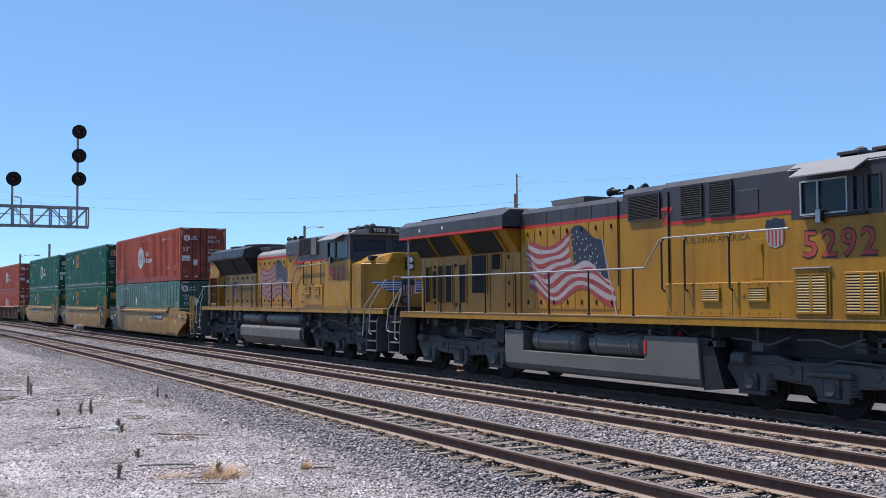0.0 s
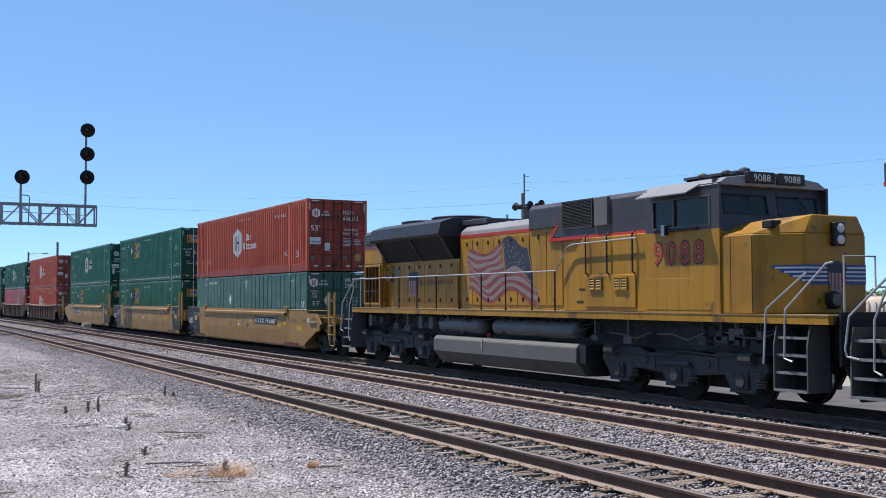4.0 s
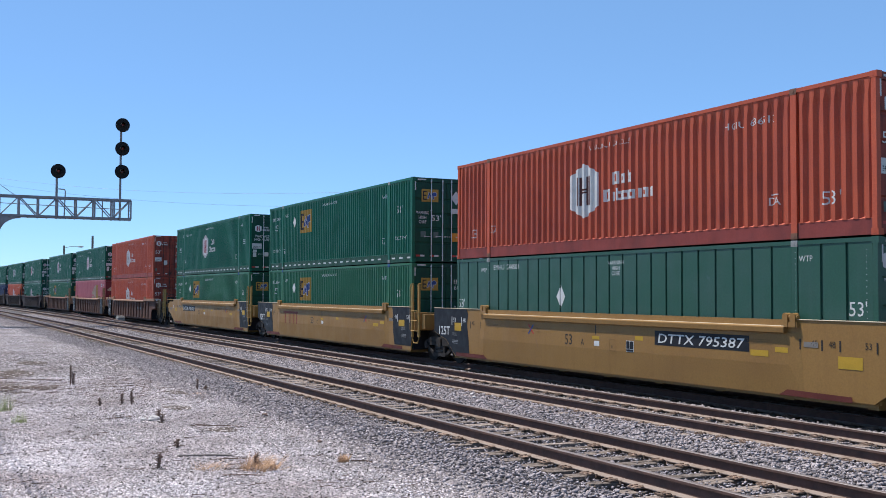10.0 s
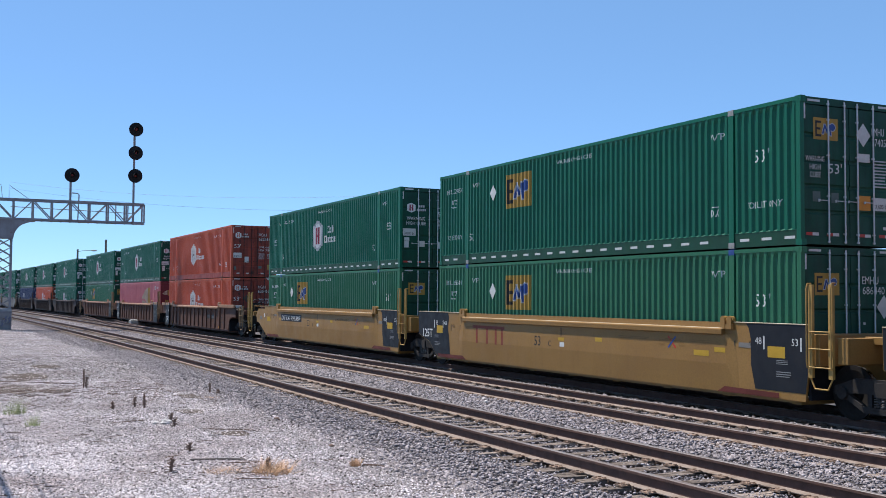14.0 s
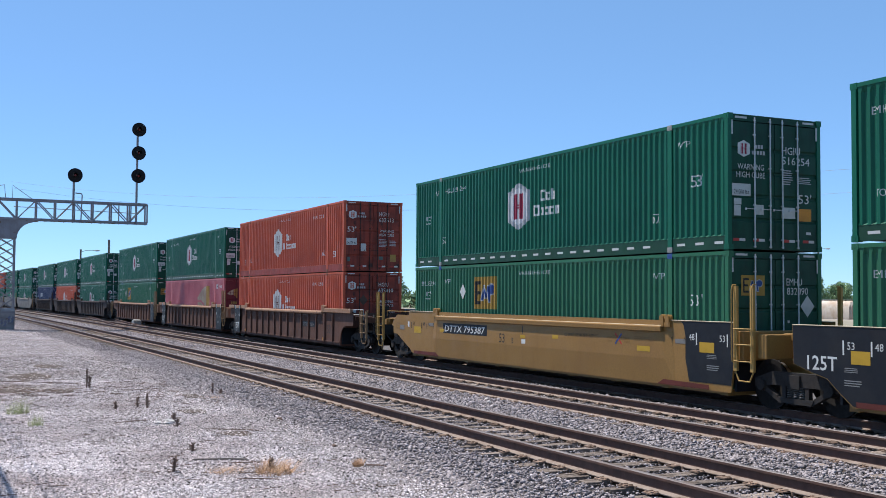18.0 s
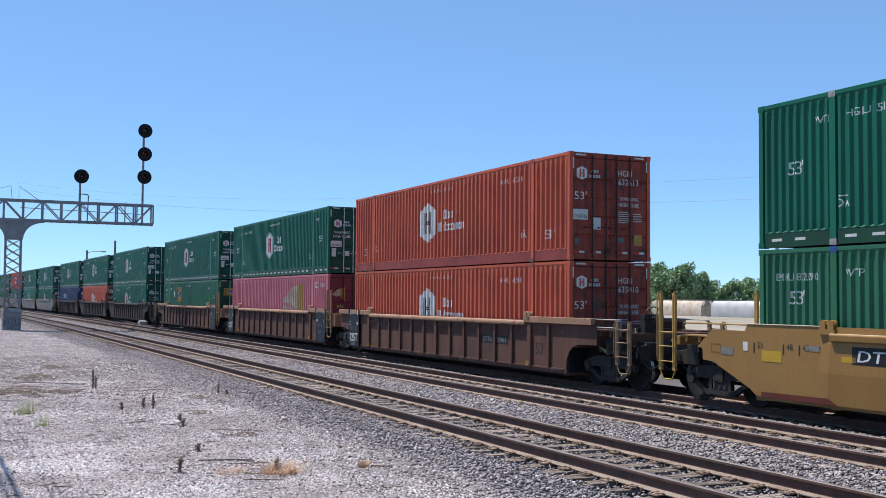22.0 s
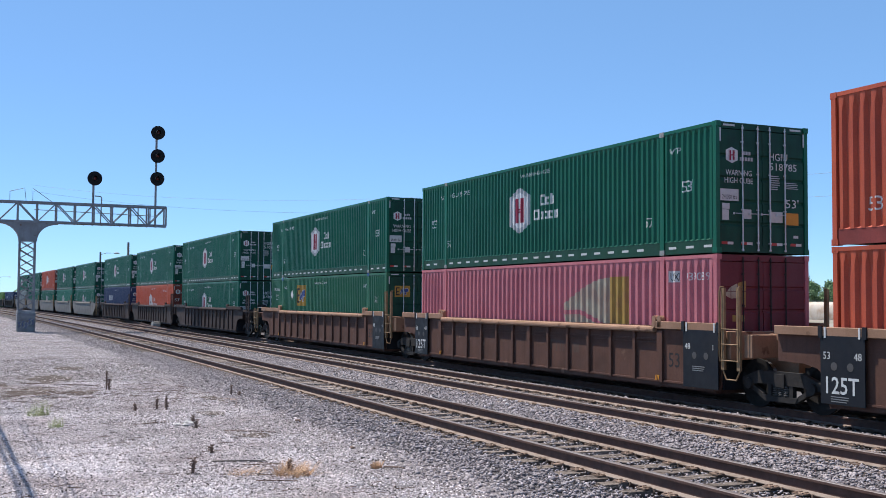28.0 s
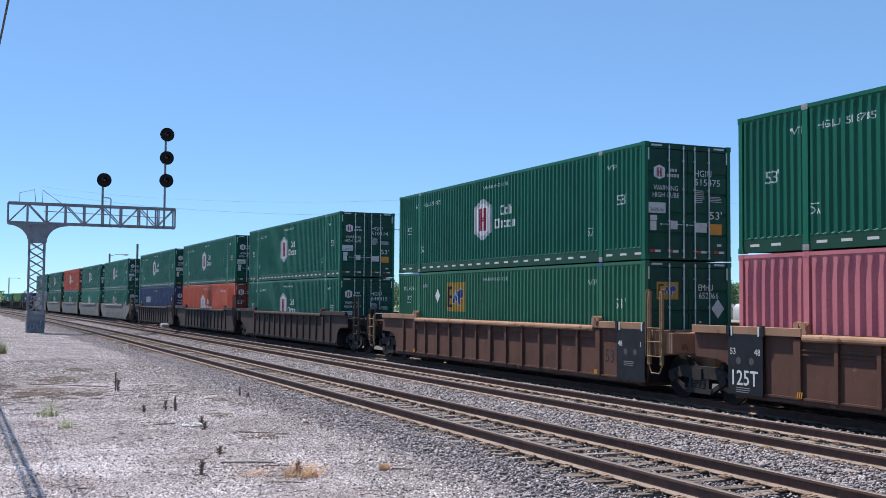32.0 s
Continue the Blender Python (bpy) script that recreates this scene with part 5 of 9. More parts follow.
        car_mark(car, "lettering", "w53", letters("53", 0.27), "dark_letter", -1.55, 1.05, y)
        if letter:
            car_mark(car, "lettering", "w" + letter, letters(letter, 0.16), "dark_letter", -0.92, 1.0, y)
        car_mark(car, "tick", "tick", rect(-0.02, 0.02, -0.11, 0.11), "dark_letter", -0.34, 1.32, y)
        for x, z, w, h, mt in ((-0.30, 0.99, 0.22, 0.12, "white"), (-0.34, 1.13, 0.3, 0.08, "yellow_tag"), (1.4, 1.18, 0.3, 0.10, "yellow_tag"), (5.30, 1.05, 0.5, 0.12, "yellow_tag"), (-5.6 if nx_far(number, front) else 5.9, 1.14, 0.34, 0.10, "yellow_tag"), (6.62, 1.27, 0.36, 0.10, "faded_blue")):
            car_mark(car, "sticker", (w, h), rect(-w / 2, w / 2, -h / 2, h / 2), mt, x, z, y)
        if front == "coupler":
            car_mark(car, "sticker", "bsq", rect(-0.15, 0.15, -0.13, 0.13), "white", 1.05, 0.98, y)
            for k, (p, q, u, v) in enumerate(((-0.135, -0.008, -0.055, 0.118), (0.008, 0.135, -0.055, 0.118), (-0.135, 0.135, -0.118, -0.07))):
                car_mark(car, "panel", ("bsqp", k), rect(p, q, u, v), "navy_panel", 1.05, 0.98, y - 0.003)
            for k, (p, q, u, v) in enumerate(((-0.12, 0.12, 0.125, 0.135), (-0.12, 0.12, -0.135, -0.125), (-0.12, -0.11, -0.125, 0.125), (0.11, 0.12, -0.125, 0.125))):
                car_mark(car, "outline", ("hsq", k), rect(p, q, u, v), "brown_bars", 0.35, 0.98, y)
            car_mark(car, "lettering", "hsqH", letters("H", 0.08), "dark_letter", 0.35, 0.94, y)
            car_mark(car, "sticker", "bigy", rect(-0.28, 0.28, -0.11, 0.11), "yellow_tag", 7.55, 0.98, y)
            for x, w in ((6.30, "40"), (6.30, "20"), (6.84, "45"), (7.27, "48"), (8.10, "53")):
                car_mark(car, "lettering", w + "d", letters(w, 0.12), "dark_letter", x - 0.14, 1.14 if w == "20" else 1.30, y)
                car_mark(car, "tick", "tick2", rect(-0.018, 0.018, -0.10, 0.10), "dark_letter", x + 0.05, 1.27, y)
            car_mark(car, "sticker", "wsq", rect(-0.07, 0.07, -0.09, 0.09), "white", 8.56, 1.32, y)
            car_mark(car, "stencil", "jwg", letters("JWG33", 0.11, 0.46), "dark_letter", 9.14, 1.38, y, "black stencilled code")
            part("placard_shelf", once("pshelf", lambda: Shape().box(-0.36, 0.36, -0.05, 0.0, -0.012, 0.012).box(-0.14, 0.14, -0.03, 0.0, -0.06, 0.02).mesh("placard_shelf", M["castings"])), None, car, at=pose(9.12, -1.41, 1.25))
        for s, kind in ((1, front), (-1, rear)):
            if kind == "joint":
                for x, w in ((6.30, "40"), (6.30, "20"), (6.95, "45")):
                    car_mark(car, "lettering", w + "d", letters(w, 0.12), "dark_letter", s * (x - 0.15), 1.14 if w == "20" else 1.31, y)
                    if w != "20":
                        car_mark(car, "tick", "tick2", rect(-0.018, 0.018, -0.12, 0.12), "dark_letter", s * (x + 0.02), 1.25, y)
        if rear == "coupler":
            for x, w in ((-6.30, "40"), (-6.30, "20"), (-6.84, "45"), (-7.27, "48"), (-8.10, "53")):
                car_mark(car, "lettering", w + "d", letters(w, 0.12), "dark_letter", x + 0.15, 1.14 if w == "20" else 1.31, y)
                if w != "20":
                    car_mark(car, "tick", "tick2", rect(-0.018, 0.018, -0.12, 0.12), "dark_letter", x - 0.02, 1.25, y)
            car_mark(car, "sticker", "bigy", rect(-0.28, 0.28, -0.11, 0.11), "yellow_tag", -7.62, 1.10, y)
            car_mark(car, "sticker", "fbl", rect(-0.2, 0.2, -0.05, 0.05), "faded_blue", -6.52, 1.30, y)
            car_mark(car, "sticker", "wsq", rect(-0.06, 0.06, -0.09, 0.09), "white", -8.38, 1.27, y)
            car_mark(car, "sticker", "gsq", rect(-0.2, 0.2, -0.08, 0.08), "faded_blue", -8.95, 1.15, y)
            car_mark(car, "placard_frame", "pfr2", placed([(*rect(-0.16, 0.16, 0.08, 0.10), 0, 0), (*rect(-0.16, 0.16, -0.10, -0.08), 0, 0), (*rect(-0.16, -0.14, -0.08, 0.08), 0, 0), (*rect(0.14, 0.16, -0.08, 0.08), 0, 0)]), "brown_bars", -9.3, 1.2, y)
        for x, w in ((5.35, 0.8), (3.0, 1.5), (4.4, 0.7), (-5.45, 0.8)):
            if not (number and front == "coupler" and 1.5 < x < 5.2) and not (nx_far(number, front) and x < 0):
                car_mark(car, "small_print", ("b", w), bars(-w / 2, 0.1, w, 0.11, 3, 7), "brown_bars", x, 1.22, y)
        if nx_far(number, front):
            car_mark(car, "lettering", "ldlimit", letters("LD LIMIT 119500 PER UNIT", 0.085), "dark_letter", 2.55, 1.27, y)
        cx = 4.3 if front != "coupler" else -3.4
        for k, (wa, wb) in enumerate((("next", "load"), ("any", "road"))):
            for q, wd in enumerate((wa, wb)):
                car_mark(car, "lettering", "nl" + wd, letters(wd, 0.085), "brown_bars", cx + (-0.36 if k == 0 else 0.36), 1.28 - 0.09 * q, y)
        for c, ang in (("blue", 1), ("red_letter", -1)):
            car_mark(car, "cross_mark", ("cross", ang), poly((-0.15, -0.11 * ang), (-0.12, -0.14 * ang), (0.15, 0.11 * ang), (0.12, 0.14 * ang)), c, cx, 1.24, y - (0.002 if ang > 0 else 0.0))
    if style == "brown":
        for kind, s in ((front, 1), (rear, -1)):
            if kind == "joint":
                yy = y - 0.075
                x0, x1 = (7.14, 8.34) if s > 0 else (-8.22, -7.14)
                mid = (x0 + x1) / 2
                part("end_panel", once(("bpanel", s), lambda: Shape().box(x0, x1, -0.02, 0.0, 0.30, 1.56).mesh("end_panel", M["navy_panel"])), None, car, "navy painted end panel", at=pose(0, yy, 0))
                for xx in (x0, x1):
                    part("panel_strap", once("pstrap", lambda: Shape().box(-0.05, 0.05, -0.035, 0.0, 1.52, 1.74).mesh("panel_strap", M["navy_panel"])), None, car, at=pose(xx, yy, 0))
                    part("chord_stripe", once("cstripe", lambda: Shape().box(-0.022, 0.022, -0.012, 0.0, -0.10, 0.10).mesh("chord_stripe", M["white"])), None, car, at=pose(xx + 0.12 * (1 if xx == x0 else -1), -1.483, 1.62))
                if s < 0:
                    car_mark(car, "lettering", "b125T", letters("125T", 0.32, 0.80, 0.015), "white", mid, 0.66, yy - 0.024, "white load mark")
                for xx, w in ((x0 + 0.16, "53" if s < 0 else "48"), (x1 - 0.16, "48" if s < 0 else "1")):
                    car_mark(car, "lettering", w, letters(w, 0.12), "white", xx, 1.20, yy - 0.024)
                for xx in (mid - 0.2, mid + 0.2):
                    car_mark(car, "emblem", "bdot", poly(*[(0.08 * math.cos(k * math.pi / 5), 0.08 * math.sin(k * math.pi / 5)) for k in range(10)]), "truck", xx, 1.0, yy - 0.024)
                car_mark(car, "small_print", "bb", bars(-0.28, 0.05, 0.52, 0.13, 3, 9), "grey_dim", mid, 0.40 if s < 0 else 0.72, yy - 0.024)
        car_mark(car, "lettering", "b53", letters("53", 0.34), "dark_letter", 6.68, 0.86, y)
        for xx in (-6.12, 6.12):
            for k in range(3):
                car_mark(car, "stripe", "hazard", poly((-0.03, -0.06), (0.0, -0.06), (0.03, 0.06), (0.0, 0.06)), "orange", xx + 0.055 * (k - 1), 0.42, near - 0.089)
        if number:
            for k, wd in enumerate(number.split(" ")):
                car_mark(car, "number_board", ("bnb", k), rect(-0.40, 0.40, -0.12, 0.12), "navy_panel", 3.60 + 0.88 * k, 1.0, y)
                car_mark(car, "lettering", "bn" + wd, letters(wd, 0.15, 0.58), "grey_dim", 3.60 + 0.88 * k, 1.0, y - 0.004, "white fleet number")
        elif front == "joint" and rear == "joint":
            car_mark(car, "name_mark", "btt", placed([(*rect(-0.42, 0.40, 0.10, 0.15), 0, 0)] + [(*rect(c - 0.03, c + 0.03, -0.15, 0.10), 0, 0) for c in (-0.30, 0.0, 0.20, 0.34)]), "dark_brown", 1.43, 0.97, y, "faded dark name shown as plain bars")
            car_mark(car, "sticker", "bsq2", rect(-0.14, 0.14, -0.13, 0.13), "dark_brown", 2.45, 0.95, y)
            for xx in (-0.4, 0.25, 3.2):
                car_mark(car, "chord_patch", "cpatch", rect(-0.26, 0.26, -0.05, 0.05), "faded_gold", xx, 1.53, -1.492)
    return car


def nx_far(number, front):
    return bool(number) and front != "coupler"


def slanted(flat):
    pts, faces = flat
    return [(x + 0.22 * z, z) for x, z in pts], faces


def well_floor(mat):
    sh = Shape()
    for k in range(9):
        x = -8.0 + k * 2.0
        sh.box(x - 0.12, x + 0.12, -1.36, 1.36, 0.20, 0.315)
    sh.box(-8.1, 8.1, -1.36, -1.05, 0.22, 0.312)
    sh.box(-8.1, 8.1, 1.05, 1.36, 0.22, 0.312)
    return sh.mesh("well_floor", M[mat])

M["chord_edge"] = material("pale_worn_edge", (0.4, 0.336, 0.24), 0.5, dark=(0.272, 0.192, 0.104), scale=1.5, amount=0.6)
M["faded_blue"] = material("faded_blue_sticker", (0.192, 0.176, 0.16), 0.6, scale=6, amount=0.4)
M["brown_bars"] = material("faded_brown_lettering", (0.216, 0.116, 0.036), 0.6)
M["grey_dim"] = material("dim_grey_lettering", (0.208, 0.208, 0.208), 0.6)
M["dark_brown"] = material("dark_brown_lettering", (0.092, 0.0528, 0.04), 0.7)
M["mark_red"] = material("dull_red_lettering", (0.216, 0.044, 0.028), 0.6, dark=(0.16, 0.04, 0.024), scale=2, amount=0.5)

# ---- locomotives ----
def loco_truck(loco, x, roof=0.0, side="truck"):
    """A six-wheel truck: cast side frames with three jaws, boxes, springs, brake cylinders."""
    def frame_mesh():
        sh = Shape()
        sh.prism([(-2.68, 0.78), (-2.50, 1.04), (-1.30, 1.08), (-1.0, 0.98), (1.0, 0.98), (1.30, 1.08), (2.50, 1.04), (2.68, 0.78), (2.50, 0.58), (1.5, 0.62), (0.7, 0.56), (-0.7, 0.56), (-1.5, 0.62), (-2.50, 0.58)], -0.07, 0.07)
        for x0 in (-1.0, 1.0):
            sh.box(x0 - 0.30, x0 + 0.30, -0.10, 0.04, 0.62, 0.96)
            sh.turned([(0.09, -0.13), (0.09, -0.06)], (x0, 0, 0.80), "y", 12)
        for k in (-1, 0, 1):
            c = k * 1.98
            for s in (-1, 1):
                sh.prism([(c + s * 0.20, 0.36), (c + s * 0.34, 0.34), (c + s * 0.58, 0.72), (c + s * 0.22, 0.72)], -0.08, 0.06)
            sh.box(c - 0.36, c + 0.36, -0.09, 0.05, 0.29, 0.37)
        for x0 in (-2.2, 2.2):
            sh.rod((x0 - 0.16, -0.16, 0.98), (x0 + 0.2, -0.16, 0.98), 0.13, 12)
        sh.rod((-0.5, -0.14, 0.78), (0.5, -0.14, 0.78), 0.06, 8)
        sh.pipe([(-2.4, -0.14, 1.02), (-1.7, -0.15, 0.92), (-0.2, -0.15, 0.93), (0.2, -0.15, 1.05), (1.4, -0.15, 1.0), (2.3, -0.15, 1.04)], 0.022, 6)
        return sh.mesh("side_frame", M[side])
    def box_mesh():
        sh = Shape()
        sh.box(-0.17, 0.17, -0.12, 0.05, 0.38, 0.70)
        sh.turned([(0.12, -0.17), (0.14, -0.13), (0.14, -0.1)], (0, 0, 0.53), "y", 14)
        return sh.mesh("journal_box", M[side])
    def coil():
        sh = Shape()
        sh.pipe([(0.095 * math.cos(k * 0.75), 0.095 * math.sin(k * 0.75), 0.40 + k * 0.0062) for k in range(50)], 0.019, 6)
        return sh.mesh("spring", M["truck"])
    tk = part("truck", once("loco_bolster", lambda: Shape().box(-2.3, 2.3, -0.62, 0.62, 0.30, 1.0).box(-2.5, -2.3, -1.05, 1.05, 0.62, 0.8).box(2.3, 2.5, -1.05, 1.05, 0.62, 0.8).box(-0.8, 0.8, -1.1, 1.1, 0.82, 1.05).mesh("truck", M["steel"])), None, loco, "six-wheel cast steel truck", at=pose(x, 0, 0))
    for s in (-1, 1):
        turn = pose(0, -1.10, 0) if s < 0 else pose(0, 1.10, 0, 0, 0, 180)
        part("side_frame", once(("lframe", side), frame_mesh), None, tk, at=turn, bevel=0.012)
        for k in (-1, 0, 1):
            part("journal_box", once(("lbox", side), box_mesh), None, tk, at=turn @ pose(k * 1.98, 0, 0))
            part("spring", once("lspring", coil), None, tk, at=turn @ pose(k * 1.98 + 0.47, -0.03, 0))
    for k in (-1, 0, 1):
        axle(loco, x + k * 1.98, 0.533)


def loco_steps(loco, x, y, rails, mat="silver"):
    """A stair well at a platform corner: two side plates, four treads, and bent hand rails given as (offset, height)."""
    st = part("step_well", once("stepwell", lambda: Shape().box(-0.42, 0.42, 0.28, 0.31, 0.45, 1.66).mesh("step_well", M["black"])), None, loco, at=pose(x, y * 1.30, 0, 0, 0, 0 if y < 0 else 180))
    e = -y
    for side in (-1, 1):
        part("side_plate", once("stepside", lambda: Shape().prism([(-0.28, 0.45), (0.28, 0.45), (0.28, 1.66), (-0.20, 1.66), (-0.28, 1.3)], -0.015, 0.015, "x").mesh("side_plate", M["truck"])), None, st, at=pose(side * 0.405, 0, 0))
    for k in range(4):
        part("tread", once("tread", lambda: Shape().box(-0.39, 0.39, -0.28, 0.12, -0.012, 0.012).box(-0.39, 0.39, -0.285, -0.275, -0.03, 0.02).mesh("tread", M["tread_steel"])), None, st, at=pose(0, 0.03 * k, 0.48 + 0.32 * k))
    for pts in rails:
        part("handrail", Shape().pipe([(e * (a - x), -0.30 + 0.16 * max(0.0, z - 1.6), z) for a, z in pts], 0.022, 8), mat, st, "bent silver handrail", smooth=True)


def flag(loco, x0, x1, z0, z1, y, red="flag_red", white="flag_white", field="flag_blue"):
    """A painted waving flag on the hood: stripes, a dark blue field, small stars, a pole."""
    w, h = x1 - x0, z1 - z0

    def at(u, v):
        top = 0.80 + 0.05 * math.sin(u * 10.0 + 2.0) + 0.17 * math.exp(-((u - 0.74) / 0.17) ** 2)
        low = 0.14 + 0.10 * math.cos(2 * math.pi * u / 0.64) - 0.04 * u
        fold = 0.05 * math.sin(u * 15.0 + v * 4.0) * math.sin(math.pi * v)
        lean = 0.16 * w * u * (1 - v) + 0.025 * w * math.sin(v * 7)
        return x0 + w * u * 0.84 + lean, z0 + h * (low + (top - low) * v + fold)
    n = 22
    for k in range(13):
        pts, faces = [], []
        for i in range(n + 1):
            u = i / n
            if k > 5 and u > 0.60:
                break
            pts += [at(u, k / 13), at(u, (k + 1) / 13)]
        m = len(pts) // 2
        faces = [(2 * i, 2 * i + 2, 2 * i + 3, 2 * i + 1) for i in range(m - 1)]
        part("flag_stripe", on_side((pts, faces), red if k % 2 == 0 else white), None, loco, at=pose(0, y, 0))
    pts = [at(0.6 + 0.4 * i / 10, 6 / 13) for i in range(11)] + [at(1.0 - 0.4 * i / 10, 1.0) for i in range(11)]
    part("flag_field", on_side(poly(*pts), field, lift=0.003), None, loco, at=pose(0, y, 0))
    star = once(("star", white), lambda: on_side(poly(*[(0.038 * (1 if k % 2 == 0 else 0.45) * math.sin(k * math.pi / 5), 0.038 * (1 if k % 2 == 0 else 0.45) * math.cos(k * math.pi / 5)) for k in range(10)]), white, lift=0.005))
    for a in range(6):
        for b in range(5):
            cx, cz = at(0.63 + 0.06 * a + 0.02 * (b % 2), 6.6 / 13 + b * 0.092)
            part("flag_star", star, None, loco, at=pose(cx, y, cz))
    a, b = at(1.0, 1.02), at(1.0, -0.12)
    part("flag_pole", on_side(poly((a[0], a[1]), (a[0] + 0.04, a[1]), (b[0] + 0.05, b[1]), (b[0], b[1])), white, lift=0.003), None, loco, at=pose(0, y, 0))


def shield(loco, x, z, k, y, rz=0):
    out = [(0, -0.5), (0.28, -0.42), (0.38, -0.2), (0.38, 0.1), (0.44, 0.22), (0.38, 0.42), (0.2, 0.40), (0, 0.5), (-0.2, 0.40), (-0.38, 0.42), (-0.44, 0.22), (-0.38, 0.1), (-0.38, -0.2), (-0.28, -0.42)]
    part("shield", on_side(poly(*[(a * k, b * k) for a, b in out]), "bold_white"), None, loco, "white, red and blue shield emblem", at=pose(x, y, z, 0, 0, rz))
    part("shield_top", on_side(poly(*[(a * k * 0.97, b * k) for a, b in ((-0.38, 0.1), (0.38, 0.1), (0.44, 0.22), (0.38, 0.42), (0.2, 0.40), (0, 0.49), (-0.2, 0.40), (-0.38, 0.42), (-0.44, 0.22))]), "bold_blue", lift=0.003), None, loco, at=pose(x, y, z, 0, 0, rz))
    part("shield_stripes", on_side(placed([(*rect(-0.31 * k + i * 0.155 * k, -0.31 * k + i * 0.155 * k + 0.075 * k, (-0.32 if i in (0, 4) else -0.43) * k, 0.09 * k), 0, 0) for i in range(5)]), "bold_red", lift=0.003), None, loco, at=pose(x, y, z, 0, 0, rz))


def hand_rail(loco, pts, posts, y, deck, mat_post="black"):
    part("handrail", Shape().pipe(pts, 0.020, 8), "silver", loco, "bare silver handrail", smooth=True)
    for x, top in posts:
        part("stanchion", once(("stanchion", round(top - deck, 2), mat_post), lambda: Shape().rod((0, 0, 0), (0, 0, top - deck), 0.022, 8).box(-0.03, 0.03, -0.02, 0.02, -0.12, 0.04).mesh("stanchion", M[mat_post])), None, loco, at=pose(x, y, deck))


def louvres(loco, name, x0, x1, z0, z1, y, n, mat="black", back="black", depth=0.03, edge=""):
    g = part(name, Shape().box(x0, x1, y - 0.012, y + 0.01, z0, z1), back, loco)
    fr = Shape()
    t = 0.03
    fr.box(x0 - t, x0, y - depth, y + 0.01, z0 - t, z1 + t).box(x1, x1 + t, y - depth, y + 0.01, z0 - t, z1 + t).box(x0, x1, y - depth, y + 0.01, z1, z1 + t).box(x0, x1, y - depth, y + 0.01, z0 - t, z0)
    part("frame", fr, edge or mat, g)
    step = (z1 - z0) / n
    me = None
    for k in range(n):
        z = z0 + (k + 0.5) * step
        if me is None:
            me = Shape().add([(x0, y - depth, -0.3 * step), (x1, y - depth, -0.3 * step), (x1, y - 0.005, 0.35 * step), (x0, y - 0.005, 0.35 * step),
                              (x0, y - depth, -0.3 * step - 0.01), (x1, y - depth, -0.3 * step - 0.01), (x1, y - 0.005, 0.35 * step - 0.01), (x0, y - 0.005, 0.35 * step - 0.01)],
                             [(0, 1, 2, 3), (7, 6, 5, 4), (0, 4, 5, 1), (1, 5, 6, 2), (2, 6, 7, 3), (3, 7, 4, 0)]).mesh("slat", M[mat])
        part("slat", me, None, g, at=pose(0, 0, z))
    return g


def hood_doors(loco, x0, x1, z0, z1, y, n, paint="loco_yellow", hinge=True):
    """A row of upright hood doors, each proud of the hood, with latches."""
    w = (x1 - x0) / n
    for k in range(n):
        a = x0 + k * w
        d = part("hood_door", once(("hdoor", round(w, 3), round(z1 - z0, 3), paint), lambda: Shape().box(0.012, w - 0.012, -0.016, 0.0, 0, z1 - z0).mesh("hood_door", M[paint])), None, loco, at=pose(a, y, z0), bevel=0.006)
        if hinge:
            part("latch", once("hlatch", lambda: Shape().box(-0.012, 0.012, -0.035, 0.0, -0.055, 0.055).box(-0.02, 0.02, -0.02, 0.0, -0.025, 0.025).mesh("latch", M["dark_letter"])), None, d, at=pose(w * 0.5, -0.016, (z1 - z0) * 0.93))
            part("latch", MADE["hlatch"], None, d, at=pose(w * 0.5, -0.016, (z1 - z0) * 0.08))


def hood(loco, name, x0, x1, hw, z0, z1, mat, round_top=0.12, label=""):
    pr = [(-hw, z0), (hw, z0), (hw, z1 - round_top), (hw - round_top * 0.8, z1), (-hw + round_top * 0.8, z1), (-hw, z1 - round_top)]
    return part(name, Shape().prism(pr, x0, x1, "x"), mat, loco, label, bevel=0.015)


def two_tone(loco, name, x0, x1, hw, z0, zs, z1, round_top=0.12):
    """A hood whose lower part is yellow and upper part grey, with a thin red line between them."""
    part(name, Shape().box(x0, x1, -hw, hw, z0, zs), "loco_yellow", loco)
    hood(loco, name + "_top", x0, x1, hw, zs, z1, "loco_grey", round_top)
    part("red_line", Shape().box(x0, x1, -hw - 0.005, hw + 0.005, zs - 0.035, zs + 0.035), "red_letter", loco, "thin red painted line")


def horn_cluster(loco, x, z):
    h = part("horn", Shape().box(-0.5, 0.4, -0.05, 0.05, 0.06, 0.11).box(-0.1, 0.1, -0.08, 0.08, -0.25, 0.08), "black", loco, "black air horn cluster", at=pose(x, 0, z))
    for dx, s, y in ((-0.42, -1, 0.0), (-0.12, -1, -0.14), (0.12, 1, 0.14), (0.38, 1, 0.0), (-0.05, 1, -0.1)):
        part("trumpet", Shape().turned([(0.03, 0.0), (0.035, s * 0.16), (0.06, s * 0.25), (0.105, s * 0.30), (0.10, s * 0.31)], (dx, y, 0.14), "x", 14), "black", h)


